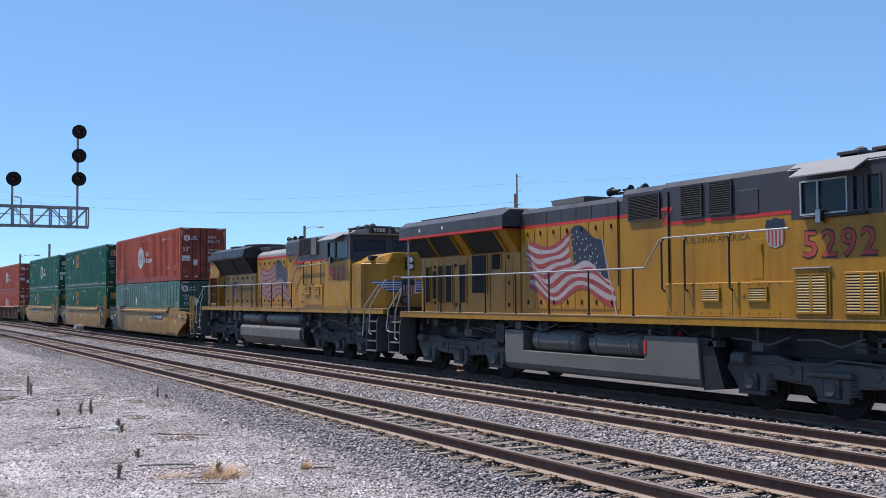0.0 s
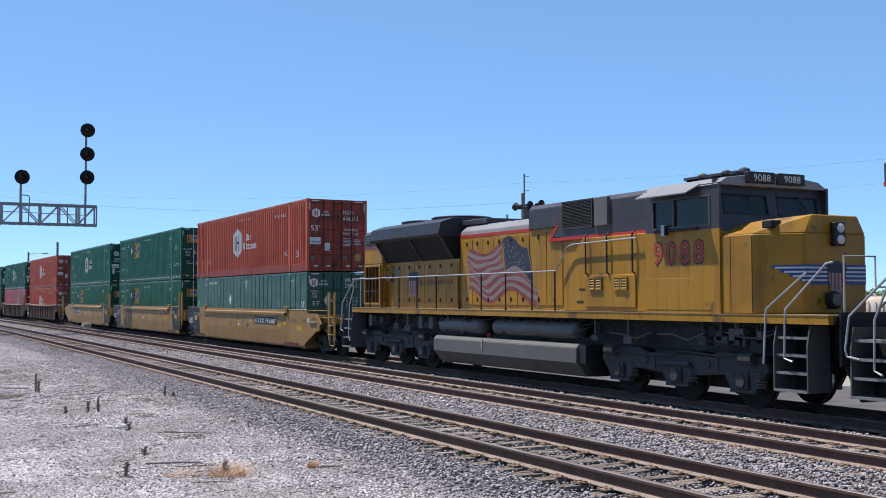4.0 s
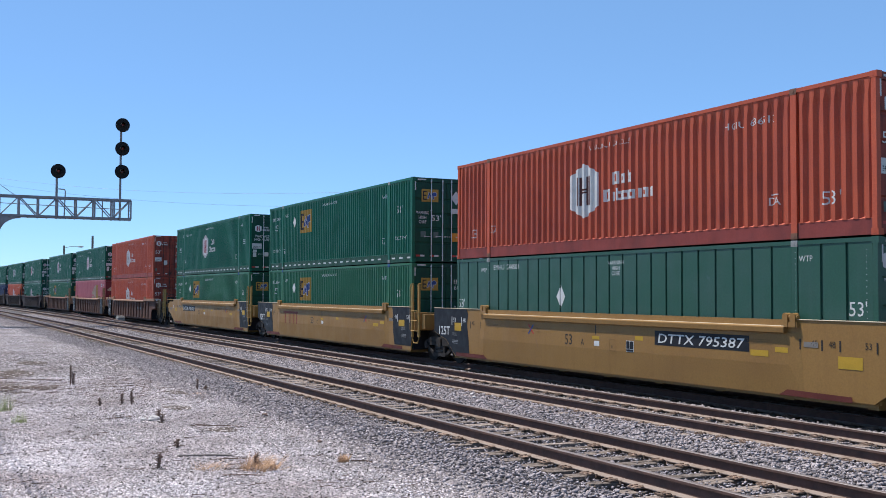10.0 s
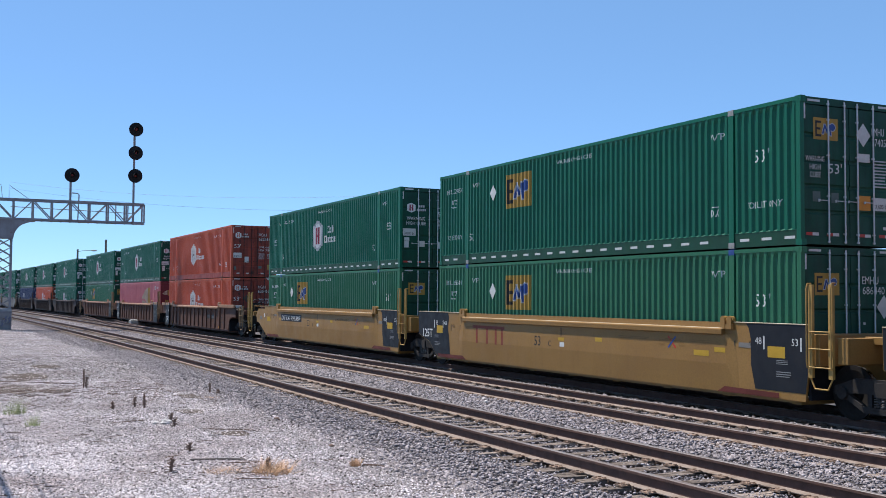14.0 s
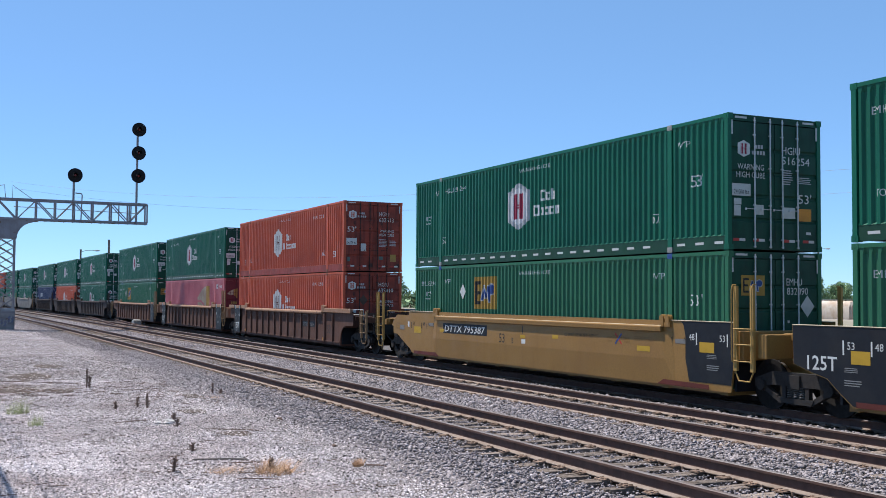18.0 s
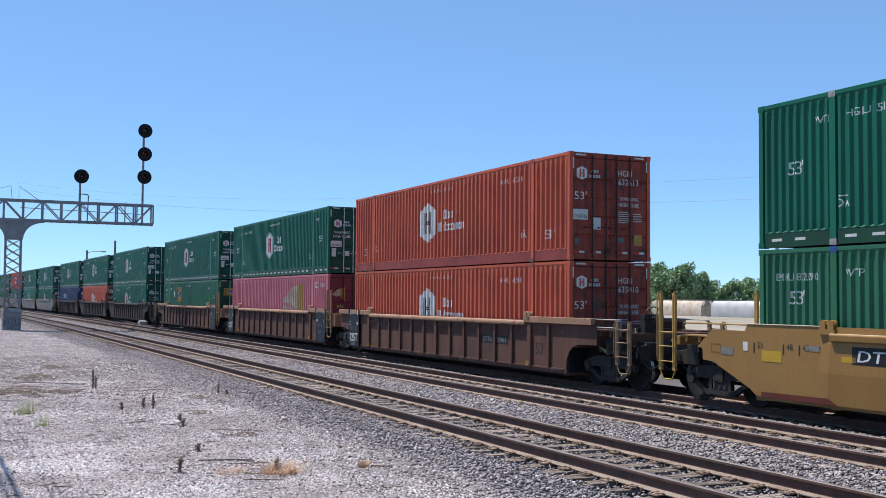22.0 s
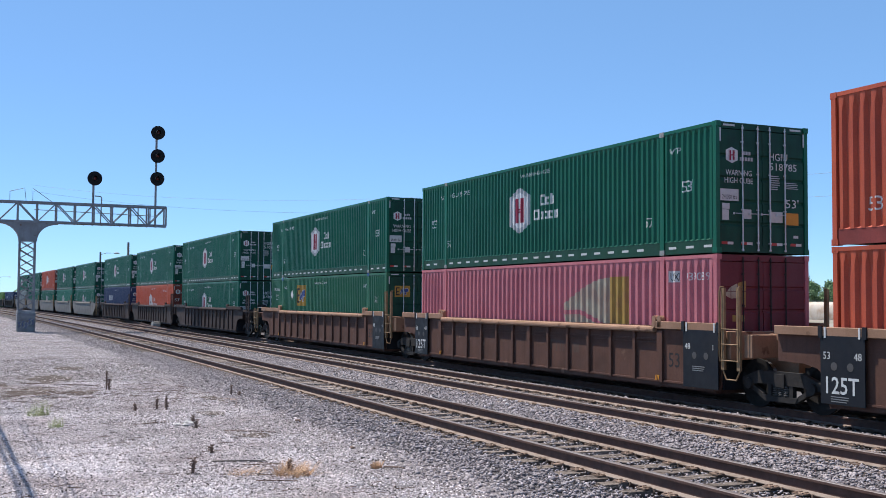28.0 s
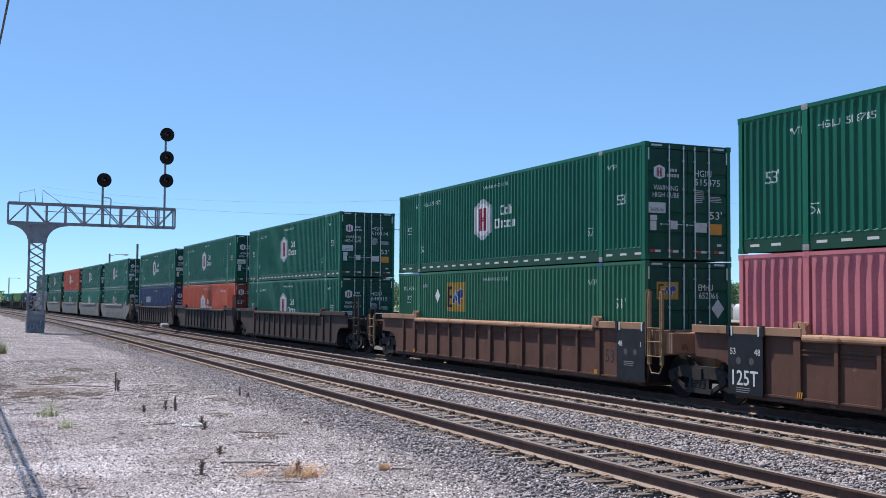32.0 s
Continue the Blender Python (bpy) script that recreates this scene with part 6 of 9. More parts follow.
def cab(loco, x0, x1, mat_low, number, z_deck, z_top, panes, visor, trim="silver", brow=0.0):
    """The crew cab: full-width walls, a sloping roof edge, glazed side windows with a sunshade, and a windscreen."""
    hw = 1.52
    wz0, wz1 = 3.63, 4.25
    cuts = [x0] + [x0 + v for pane in panes for v in pane] + [x1]
    for s in (-1, 1):
        y0, y1 = s * hw, s * (hw - 0.06)
        a, b = min(y0, y1), max(y0, y1)
        part("cab_wall", Shape().box(x0, x1, a, b, z_deck, 3.56), mat_low, loco)
        up = Shape().box(x0, x1, a, b, 3.56, wz0).box(x0, x1, a, b, wz1, z_top - 0.12)
        for k in range(0, len(cuts), 2):
            up.box(cuts[k], cuts[k + 1], a, b, wz0, wz1)
        part("cab_wall", up, "loco_grey", loco, "grey upper cab wall")
        for k, (p, q) in enumerate(panes):
            p, q = x0 + p, x0 + q
            win = part("window", Shape().box(p, q, s * (hw - 0.035) - 0.004, s * (hw - 0.035) + 0.004, wz0, wz1), "glass", loco, "dark tinted cab window")
            fr, o = Shape(), s * hw
            e = 0.028
            lo, hi = min(o - s * 0.02, o + s * 0.018), max(o - s * 0.02, o + s * 0.018)
            fr.box(p, p + e, lo, hi, wz0, wz1).box(q - e, q, lo, hi, wz0, wz1).box(p + e, q - e, lo, hi, wz1 - e, wz1).box(p + e, q - e, lo, hi, wz0, wz0 + e)
            if q - p > 0.8:
                m = p + (q - p) * 0.38
                fr.box(m - 0.016, m + 0.016, lo, hi, wz0 + e, wz1 - e)
            part("frame", fr, trim if k == 0 else "loco_grey", win)
        part("armrest", Shape().box(x0 + 0.3, x0 + 1.7, min(s * hw, s * (hw + 0.07)), max(s * hw, s * (hw + 0.07)), wz0 - 0.07, wz0 - 0.02), "black", loco, bevel=0.012)
        v0, v1 = x0 + visor[0], x0 + visor[1]
        part("sunshade", Shape().prism([(s * (hw - 0.02), z_top - 0.10), (s * (hw + 0.36), wz1 + 0.06), (s * (hw + 0.36), wz1 + 0.035), (s * (hw - 0.02), z_top - 0.135)], v0, v1, "x"), "loco_roof", loco, "pale sunshade over the window")
        mirror = part("mirror", Shape().box(x0 + 0.66, x0 + 0.78, min(s * (hw + 0.02), s * (hw + 0.13)), max(s * (hw + 0.02), s * (hw + 0.13)), wz0 - 0.16, wz0 + 0.08), "silver", loco, "small silver mirror", bevel=0.015)
        part("glass", Shape().box(x0 + 0.78, x0 + 0.784, min(s * (hw + 0.03), s * (hw + 0.12)), max(s * (hw + 0.03), s * (hw + 0.12)), wz0 - 0.14, wz0 + 0.06), "black", mirror)
    part("cab_roof", Shape().prism([(-hw - 0.03, z_top - 0.16), (hw + 0.03, z_top - 0.16), (hw - 0.25, z_top), (hw - 0.75, z_top + 0.06), (-hw + 0.75, z_top + 0.06), (-hw + 0.25, z_top)], x0 - 0.08, x1 - 0.15 + brow, "x"), "loco_roof", loco, "pale grey cab roof", bevel=0.01)
    part("rear_wall", Shape().box(x0, x0 + 0.06, -hw + 0.06, hw - 0.06, z_deck, z_top - 0.14), "loco_grey", loco)
    part("cab_floor", Shape().box(x0 + 0.06, x1 - 0.06, -hw + 0.06, hw - 0.06, z_deck + 0.55, z_deck + 0.62), "interior", loco)
    part("seat", Shape().box(x0 + 0.7, x0 + 1.2, -1.1, -0.6, 2.6, 2.95).box(x0 + 0.6, x0 + 0.72, -1.1, -0.6, 2.9, 3.6), "interior", loco, bevel=0.04)
    # windscreen wall, leaning back, in two panes
    zz = 3.50
    part("front_wall", Shape().box(x1 - 0.06, x1, -hw + 0.06, hw - 0.06, z_deck, zz), mat_low, loco)

    def back(z):
        return x1 - 0.16 * (z - zz) / (z_top - 0.3 - zz)
    lo, hi, top = 3.86, z_top - 0.31, z_top - 0.02
    post = Shape()
    for y0, y1, z0, z1 in ((-hw + 0.06, hw - 0.06, zz, lo), (-hw + 0.06, hw - 0.06, hi, top), (-hw + 0.06, -hw + 0.20, lo, hi), (-0.10, 0.16, lo, hi), (hw - 0.20, hw - 0.06, lo, hi)):
        post.prism([(back(z0) - 0.06, z0), (back(z0), z0), (back(z1), z1), (back(z1) - 0.06, z1)], y0, y1)
    part("windscreen_frame", post, "loco_grey", loco)
    for y0, y1 in ((-hw + 0.20, -0.10), (0.16, hw - 0.20)):
        pane = part("windscreen", Shape().prism([(back(lo) - 0.035, lo), (back(lo) - 0.02, lo), (back(hi) - 0.02, hi), (back(hi) - 0.035, hi)], y0, y1), "glass", loco, "dark tinted windscreen")
        edge = Shape()
        for a0, a1, z0, z1 in ((y0, y0 + 0.035, lo, hi), (y1 - 0.035, y1, lo, hi), (y0, y1, lo, lo + 0.035), (y0, y1, hi - 0.035, hi)):
            edge.prism([(back(z0) - 0.02, z0), (back(z0) + 0.012, z0), (back(z1) + 0.012, z1), (back(z1) - 0.02, z1)], a0, a1)
        part("rubber_seal", edge, "black", pane)
        part("wiper", Shape().rod((back(hi) + 0.02, (y0 + y1) / 2, hi), (back(lo) + 0.02, (y0 + y1) / 2 + 0.2, lo + 0.12), 0.012, 6), "black", pane)
    for y in (-0.42, 0.42):
        bx = x1 - 0.15 + brow
        board = part("number_board", Shape().box(bx - 0.05, bx + 0.10, y - 0.36, y + 0.36, z_top - 0.10, z_top + 0.13), "black", loco, "black number board", bevel=0.012)
        part("lettering", on_side(letters(number, 0.15, 0.46), "white"), None, board, "white fleet number", at=pose(bx + 0.10, y, z_top + 0.015, 0, 0, 90))
    for k, ch in enumerate(number):
        xx = x0 + 1.07 + (k - 1.5) * 0.425
        part("lettering", on_side(letters(ch, 0.48, 0.33, 0.012), "number_red", lift=0.006), None, loco, "large red fleet number", at=pose(xx, -hw - 0.001, 3.125))
        part("lettering_outline", on_side(letters(ch, 0.50, 0.35, 0.045), "dark_letter", lift=0.003), None, loco, at=pose(xx, -hw - 0.001, 3.125))
    for x, w in ((x0 + 0.42, 0.5), (x0 + 1.2, 0.42), (x0 + 1.85, 0.2)):
        unit = part("roof_antenna", Shape().box(x, x + w, -0.80, 0.25, z_top + 0.12, z_top + 0.18).box(x + 0.03, x + 0.08, -0.75, 0.2, z_top + 0.05, z_top + 0.12).box(x + w - 0.08, x + w - 0.03, -0.75, 0.2, z_top + 0.05, z_top + 0.12), "loco_grey", loco, bevel=0.01)
        part("dome", Shape().turned([(0.12, 0.0), (0.11, 0.05), (0.03, 0.09)], (x + w * 0.6, -0.5, z_top + 0.18), "z", 14), "truck", unit)


def underframe(loco, x0, x1, deck, sill="loco_yellow"):
    part("underframe", Shape().box(x0, x1, -1.42, 1.42, deck - 0.16, deck - 0.02).box(x0 + 0.1, x1 - 0.1, -0.9, 0.9, 1.02, deck - 0.16), "black", loco)
    for s in (-1, 1):
        part("walkway_sill", Shape().box(x0 + 0.05, x1 - 0.05, min(s * 1.42, s * 1.55), max(s * 1.42, s * 1.55), deck - 0.17, deck - 0.02), sill, loco, "dusty yellow walkway sill")
        part("walkway_edge", Shape().box(x0 + 0.05, x1 - 0.05, min(s * 0.85, s * 1.56), max(s * 0.85, s * 1.56), deck - 0.02, deck), "ladder_tan", loco)
    rng = random.Random(5)
    for k in range(16):
        x = x0 + 1 + k * (x1 - x0 - 2) / 16
        part("underfloor_pipe", Shape().pipe([(x, -1.30, deck - 0.20), (x + 0.3, -1.30, deck - 0.30 - 0.1 * rng.random()), (x + 0.9, -1.28, deck - 0.28), (x + 1.2, -1.26, deck - 0.2)], 0.022, 6), "steel", loco)
    for k in range(26):
        x = rng.uniform(x0 + 0.9, x1 - 1.6)
        z, w, h = rng.uniform(1.12, 1.42), rng.uniform(0.10, 0.42), rng.uniform(0.10, 0.26)
        part(rng.choice(["junction_box", "bracket", "valve"]), Shape().box(x, x + w, -1.40, -1.12, z, z + h).box(x + w * 0.3, x + w * 0.5, -1.36, -1.2, z + h, deck - 0.1), rng.choice(["truck", "steel", "truck_dark", "truck"]), loco, bevel=0.012)
    for k in range(12):
        x, z = rng.uniform(x0 + 0.9, x1 - 2.6), rng.uniform(1.15, 1.5)
        part("air_pipe", Shape().pipe([(x, -1.38, z), (x + 0.5, -1.40, z + rng.uniform(-0.12, 0.02)), (x + 1.0, -1.40, z - 0.1), (x + 1.5, -1.36, z + 0.06)], 0.018, 6), rng.choice(["truck", "tank", "steel"]), loco, smooth=True)
    for e in (x0, x1):
        s = 1 if e == x1 else -1
        part("coupler", Shape().box(min(e, e + s * 0.75), max(e, e + s * 0.75), -0.12, 0.12, 0.72, 1.0).box(min(e + s * 0.55, e + s * 0.85), max(e + s * 0.55, e + s * 0.85), -0.2, 0.2, 0.68, 1.04), "steel", loco)
        part("end_plate", Shape().box(min(e, e + s * 0.05), max(e, e + s * 0.05), -1.35, 1.35, 0.95, deck + 0.05).prism([(-1.3, 0.95), (1.3, 0.95), (0.9, 0.32), (-0.9, 0.32)], e + s * 0.05, e + s * 0.10, "x"), "black", loco, "black end plate and plough")
        for y in (-0.7, 0.7):
            part("air_hose", Shape().pipe([(e + s * 0.05, y, 1.0), (e + s * 0.2, y, 0.8), (e + s * 0.28, y * 0.95, 0.5), (e + s * 0.3, y * 0.8, 0.4)], 0.028, 8), "black", loco)
        part("handrail", Shape().pipe([(e, -1.2, deck), (e, -1.2, deck + 1.05), (e, -0.4, deck + 1.05), (e, -0.4, deck + 0.5), (e, 0.4, deck + 0.5), (e, 0.4, deck + 1.05), (e, 1.2, deck + 1.05), (e, 1.2, deck)], 0.02, 8), "silver", loco)


def diesel_ge():
    """The leading unit in view: a tall radiator with wide overhang at its rear, a flag on its hood, the cab ahead."""
    loco = thing("diesel_locomotive", "dusty yellow and grey freight locomotive with a painted flag", "locomotive", group="locomotives")
    o = 38.45
    deck = 1.78

    def X(v):
        return v - o
    underframe(loco, X(27.72), X(48.9), deck)
    loco_truck(loco, X(31.0))
    loco_truck(loco, X(44.6))
    # hood: radiator section, engine section, electrical section
    part("radiator_body", Shape().box(X(28.18), X(33.97), -0.98, 0.98, deck, 3.42), "loco_yellow", loco)
    part("radiator_neck", Shape().prism([(-0.98, 3.42), (0.98, 3.42), (1.42, 4.02), (-1.42, 4.02)], X(28.18), X(33.9), "x"), "loco_yellow", loco)
    for s in (-1, 1):
        for a, b in ((28.24, 29.46), (29.58, 30.88), (31.62, 33.3)):
            part("radiator_screen", Shape().prism([(s * 1.0, 3.45), (s * 1.03, 3.45), (s * 1.44, 3.99), (s * 1.41, 3.99)], X(a), X(b), "x"), "mesh", loco, "black radiator mesh screen")
        for a in (29.52, 30.94, 31.5, 33.4):
            part("radiator_rib", Shape().prism([(s * 1.0, 3.43), (s * 1.07, 3.43), (s * 1.50, 4.01), (s * 1.43, 4.01)], X(a) - 0.03, X(a) + 0.03, "x"), "loco_yellow", loco)
    part("radiator_wing", Shape().prism([(-1.54, 4.02), (1.54, 4.02), (1.54, 4.40), (1.30, 4.56), (-1.30, 4.56), (-1.54, 4.40)], X(27.72), X(33.98), "x"), "loco_grey", loco, "dark grey overhanging radiator roof", bevel=0.015)
    part("red_line", Shape().box(X(27.72), X(33.98), -1.546, 1.546, 4.015, 4.085), "red_letter", loco)
    part("wing_post", Shape().rod((X(27.9), -1.30, deck), (X(27.9), -1.30, 4.02), 0.03, 8), "silver", loco)
    for a in (28.5, 30.2, 31.9):
        part("roof_grille", Shape().box(X(a), X(a + 1.5), -1.15, 1.15, 4.56, 4.62), "mesh", loco, bevel=0.01)
    part("roof_hatch", Shape().prism([(X(32.1), 4.56), (X(33.7), 4.56), (X(33.6), 4.63), (X(32.2), 4.63)], -1.2, -0.2), "loco_roof", loco, "pale roof hatch")
    for a in (29.1, 30.55):
        part("sticker", Shape().box(X(a), X(a + 0.11), -1.548, -1.54, 4.20, 4.29), "white", loco)
    two_tone(loco, "engine_hood", X(33.97), X(38.42), 0.95, deck, 4.05, 4.53)
    ex = part("exhaust_housing", Shape().box(X(34.85), X(36.22), -0.5, 0.5, 4.53, 4.59), "loco_grey", loco, "roof exhaust housing", bevel=0.02)
    part("cowl", Shape().prism([(X(34.84), 4.59), (X(36.23), 4.59), (X(36.29), 4.73), (X(34.78), 4.73)], -0.52, 0.52), "tank", ex, "dented grey exhaust cowl")
    two_tone(loco, "alternator_hood", X(38.42), X(40.02), 1.0, deck, 4.05, 4.66)
    two_tone(loco, "electrical_hood", X(40.02), X(44.04), 1.15, deck, 3.76, 4.66)
    part("red_flash", Shape().prism([(X(p), q) for p, q in ((39.98, 4.12), (40.36, 4.12), (40.16, 3.80), (40.04, 3.80), (40.22, 4.05), (39.98, 4.05))], -1.157, -1.151), "red_letter", loco)
    for a in (34.6, 35.2, 35.85, 36.5, 37.15, 37.8):
        part("panel_seam", Shape().box(X(a), X(a) + 0.012, -0.957, -0.952, 4.10, 4.40), "dark_letter", loco)
    for a in (40.22, 38.2):
        part("pipe", Shape().rod((X(a), -1.17 if a > 39 else -0.97, 2.45), (X(a), -1.17 if a > 39 else -0.97, 4.45), 0.018, 6), "black", loco)
    box = part("equipment_box", Shape().box(X(40.37), X(44.03), -1.42, 1.42, deck, 2.47), "loco_yellow", loco, "low yellow equipment boxes on the walkway", bevel=0.015)
    for a in (40.98, 42.38):
        part("panel_seam", Shape().box(X(a), X(a) + 0.012, -1.424, -1.418, deck + 0.04, 2.44), "dark_letter", box)
    for k in range(13):
        for z in (1.86, 2.42):
            part("bolt", once("boxbolt", lambda: Shape().turned([(0.014, 0.0), (0.014, -0.01)], (0, 0, 0), "y", 6).mesh("bolt", M["dark_letter"])), None, box, at=pose(X(40.45 + 0.265 * k), -1.42, z))
    for a in (41.56, 42.84):
        louvres(loco, "vent", X(a), X(a) + 0.46, 2.12, 2.34, -1.425, 5, "vent_cream", "black", 0.03, "loco_yellow")
    for a in (40.66, 41.53):
        louvres(loco, "grille", X(a), X(a) + 0.60, 3.87, 4.50, -1.165, 14, "mesh", "mesh", 0.03, "loco_grey")
    louvres(loco, "intake_screen", X(38.70), X(39.75), 3.93, 4.46, -1.02, 16, "mesh", "mesh", 0.03, "loco_grey")
    door = part("side_door", Shape().box(X(42.66), X(42.96), -1.158, -1.15, 2.54, 3.30), "loco_yellow", loco, bevel=0.008)
    part("latch", Shape().box(X(42.84), X(42.94), -1.18, -1.157, 3.16, 3.19).box(X(42.91), X(42.94), -1.18, -1.157, 3.02, 3.16), "loco_yellow", door)
    part("side_door", Shape().box(X(42.30), X(42.86), -1.166, -1.15, 3.81, 4.28), "loco_grey", loco, bevel=0.008)
    hood_doors(loco, X(34.05), X(38.25), deck + 0.12, 4.0, -0.952, 7)
    for a, b, z0, z1 in ((28.51, 28.78, 2.06, 3.15), (28.96, 29.22, 2.18, 3.02), (29.34, 29.63, 2.06, 3.16), (29.83, 30.18, 2.06, 3.16), (30.67, 31.02, 2.06, 3.16), (31.42, 32.23, 2.33, 3.40), (32.53, 32.99, 2.98, 3.40)):
        louvres(loco, "radiator_door", X(a), X(b), z0, z1, -0.99, 22, "mesh", "mesh", 0.02, "loco_yellow")
    for a in (28.42, 28.87, 29.29, 29.72, 30.3, 30.6, 31.12, 32.4, 33.2, 33.6):
        part("panel_seam", Shape().box(X(a), X(a) + 0.016, -0.986, -0.978, deck + 0.05, 3.38), "dark_letter", loco)
    for a, z in ((29.09, 3.14), (30.42, 3.16), (30.42, 2.0), (29.09, 2.06), (33.4, 3.3), (33.4, 2.6), (33.4, 2.0)):
        part("latch", once("blatch", lambda: Shape().box(-0.035, 0.035, -0.03, 0.0, -0.05, 0.05).mesh("latch", M["dark_letter"])), None, loco, at=pose(X(a), -0.98, z))
    flag(loco, X(34.36), X(38.10), 1.95, 4.00, -0.972, "bold_red", "bold_white", "bold_blue")
    part("slogan", on_side(letters("BUILDING AMERICA", 0.135, 1.93), "dark_letter"), None, loco, "black slogan lettering", at=pose(X(41.65), -1.1505, 3.36))
    shield(loco, X(43.28), 3.40, 0.60, -1.156)
    # cab and nose
    cab(loco, X(44.04), X(46.55), "loco_yellow", "5292", deck, 4.62, ((0.22, 1.28), (1.38, 1.62), (1.68, 1.98)), (0.30, 1.72))
    part("nose", Shape().prism([(X(46.55), deck), (X(48.2), deck), (X(48.2), 3.1), (X(47.9), 3.42), (X(46.55), 3.5)], -0.95, 0.95), "loco_yellow", loco, bevel=0.04)
    for a in (44.17, 45.28):
        part("vent_door", Shape().box(X(a) - 0.07, X(a) + 0.75, -1.545, -1.52, 1.86, 2.60), "loco_yellow", loco, "yellow louvred cab door panel", bevel=0.01)
        louvres(loco, "vent", X(a), X(a) + 0.30, 1.90, 2.56, -1.547, 13, "vent_cream", "black", 0.024, "loco_yellow")
        louvres(loco, "vent", X(a) + 0.36, X(a) + 0.66, 1.90, 2.56, -1.547, 13, "vent_cream", "black", 0.024, "loco_yellow")
    part("drip_rail", Shape().box(X(44.08), X(44.95), -1.57, -1.52, 2.68, 2.70), "silver", loco)
    horn_cluster(loco, X(37.35), 4.66)
    # fuel tank, saddle and air reservoirs
    part("fuel_tank", Shape().prism([(X(p), q) for p, q in ((33.96, 0.50), (41.48, 0.50), (41.40, 1.36), (39.70, 1.36), (39.70, 0.84), (34.84, 0.84), (34.84, 1.36), (33.92, 1.36))], -1.46, 1.46), "tank", loco, "grey fuel tank", bevel=0.012)
    part("tank_keel", Shape().prism([(-1.46, 0.498), (-1.42, 0.40), (-1.32, 0.34), (-1.15, 0.318), (1.15, 0.318), (1.32, 0.34), (1.42, 0.40), (1.46, 0.498)], X(33.98), X(41.5), "x"), "tank", loco)
    part("tank_slope", Shape().prism([(X(41.41), 1.34), (X(41.75), 1.36), (X(42.1), 0.36), (X(41.51), 0.3)], -1.40, 1.40), "black", loco)
    part("tank_core", Shape().box(X(34.85), X(39.69), -0.8, 0.8, 0.8, 1.45), "black", loco)
    for a, b in ((35.08, 37.22), (37.50, 39.58)):
        for s in (-1, 1):
            part("air_reservoir", Shape().turned([(0.05, 0.0), (0.20, 0.04), (0.28, 0.14), (0.28, X(b) - X(a) - 0.14), (0.20, X(b) - X(a) - 0.04), (0.05, X(b) - X(a))], (X(a), s * 1.15, 1.12), "x", 18), "tank", loco, "grey air reservoir", smooth=True)
            for e in (a + 0.35, b - 0.45):
                part("strap", Shape().turned([(0.29, 0.0), (0.295, 0.0), (0.295, 0.06), (0.29, 0.06)], (X(e), s * 1.15, 1.12), "x", 18), "tank", loco)
    part("fuel_gauge", Shape().box(X(39.7), X(39.78), -1.475, -1.46, 0.95, 1.25), "red_letter", loco)
    part("filler_cap", Shape().turned([(0.05, 0.0), (0.07, 0.05), (0.03, 0.10)], (X(40.6), -1.2, 1.36), "z", 10), "red_letter", loco)
    part("filler_cap", Shape().turned([(0.05, 0.0), (0.07, 0.05), (0.03, 0.10)], (X(34.4), -1.2, 1.36), "z", 10), "castings", loco)
    part("battery_box", Shape().box(X(33.35), X(33.8), -1.40, -1.0, 1.0, 1.5), "black", loco)
    # handrails and steps
    y = -1.50
    hand_rail(loco, [(X(27.8), y, 2.84), (X(31), y, 2.83), (X(35), y, 2.82), (X(39.80), y, 2.82), (X(40.30), y, 3.38), (X(40.44), y, 3.43), (X(43.95), y, 3.43)],
              [(X(a), 2.82) for a in (27.85, 28.1, 29.35, 30.42, 31.6, 33.0, 34.55, 36.1, 37.75, 39.4)], y, deck)
    for a in (40.40, 41.12, 42.42):
        part("grab_iron", Shape().pipe([(X(a), -1.44, 2.30), (X(a), -1.52, 2.36), (X(a), -1.52, 3.36), (X(a), -1.46, 3.42)], 0.022, 8), "black", loco)
    hand_rail(loco, [(X(28.3), 1.5, 2.82), (X(40), 1.5, 2.82), (X(44.1), 1.5, 3.3)], [(X(a), 2.82) for a in (29, 31.55, 34.7, 37.9)], 1.5, deck)
    for s in (-1, 1):
        loco_steps(loco, X(27.40), s, [[(X(a), z) for a, z in r] for r in (((27.20, 1.12), (26.94, 1.16), (26.90, 1.28), (26.96, 1.85), (27.78, 2.60)), ((27.66, 0.88), (27.50, 0.95), (27.50, 1.80), (27.78, 2.60)))])
        loco_steps(loco, X(48.75), s, [[(X(a), z) for a, z in r] for r in (((48.3, 0.9), (48.3, 1.9), (48.5, 2.7)), ((49.2, 0.9), (49.2, 1.9), (48.9, 2.7)))])
    return loco


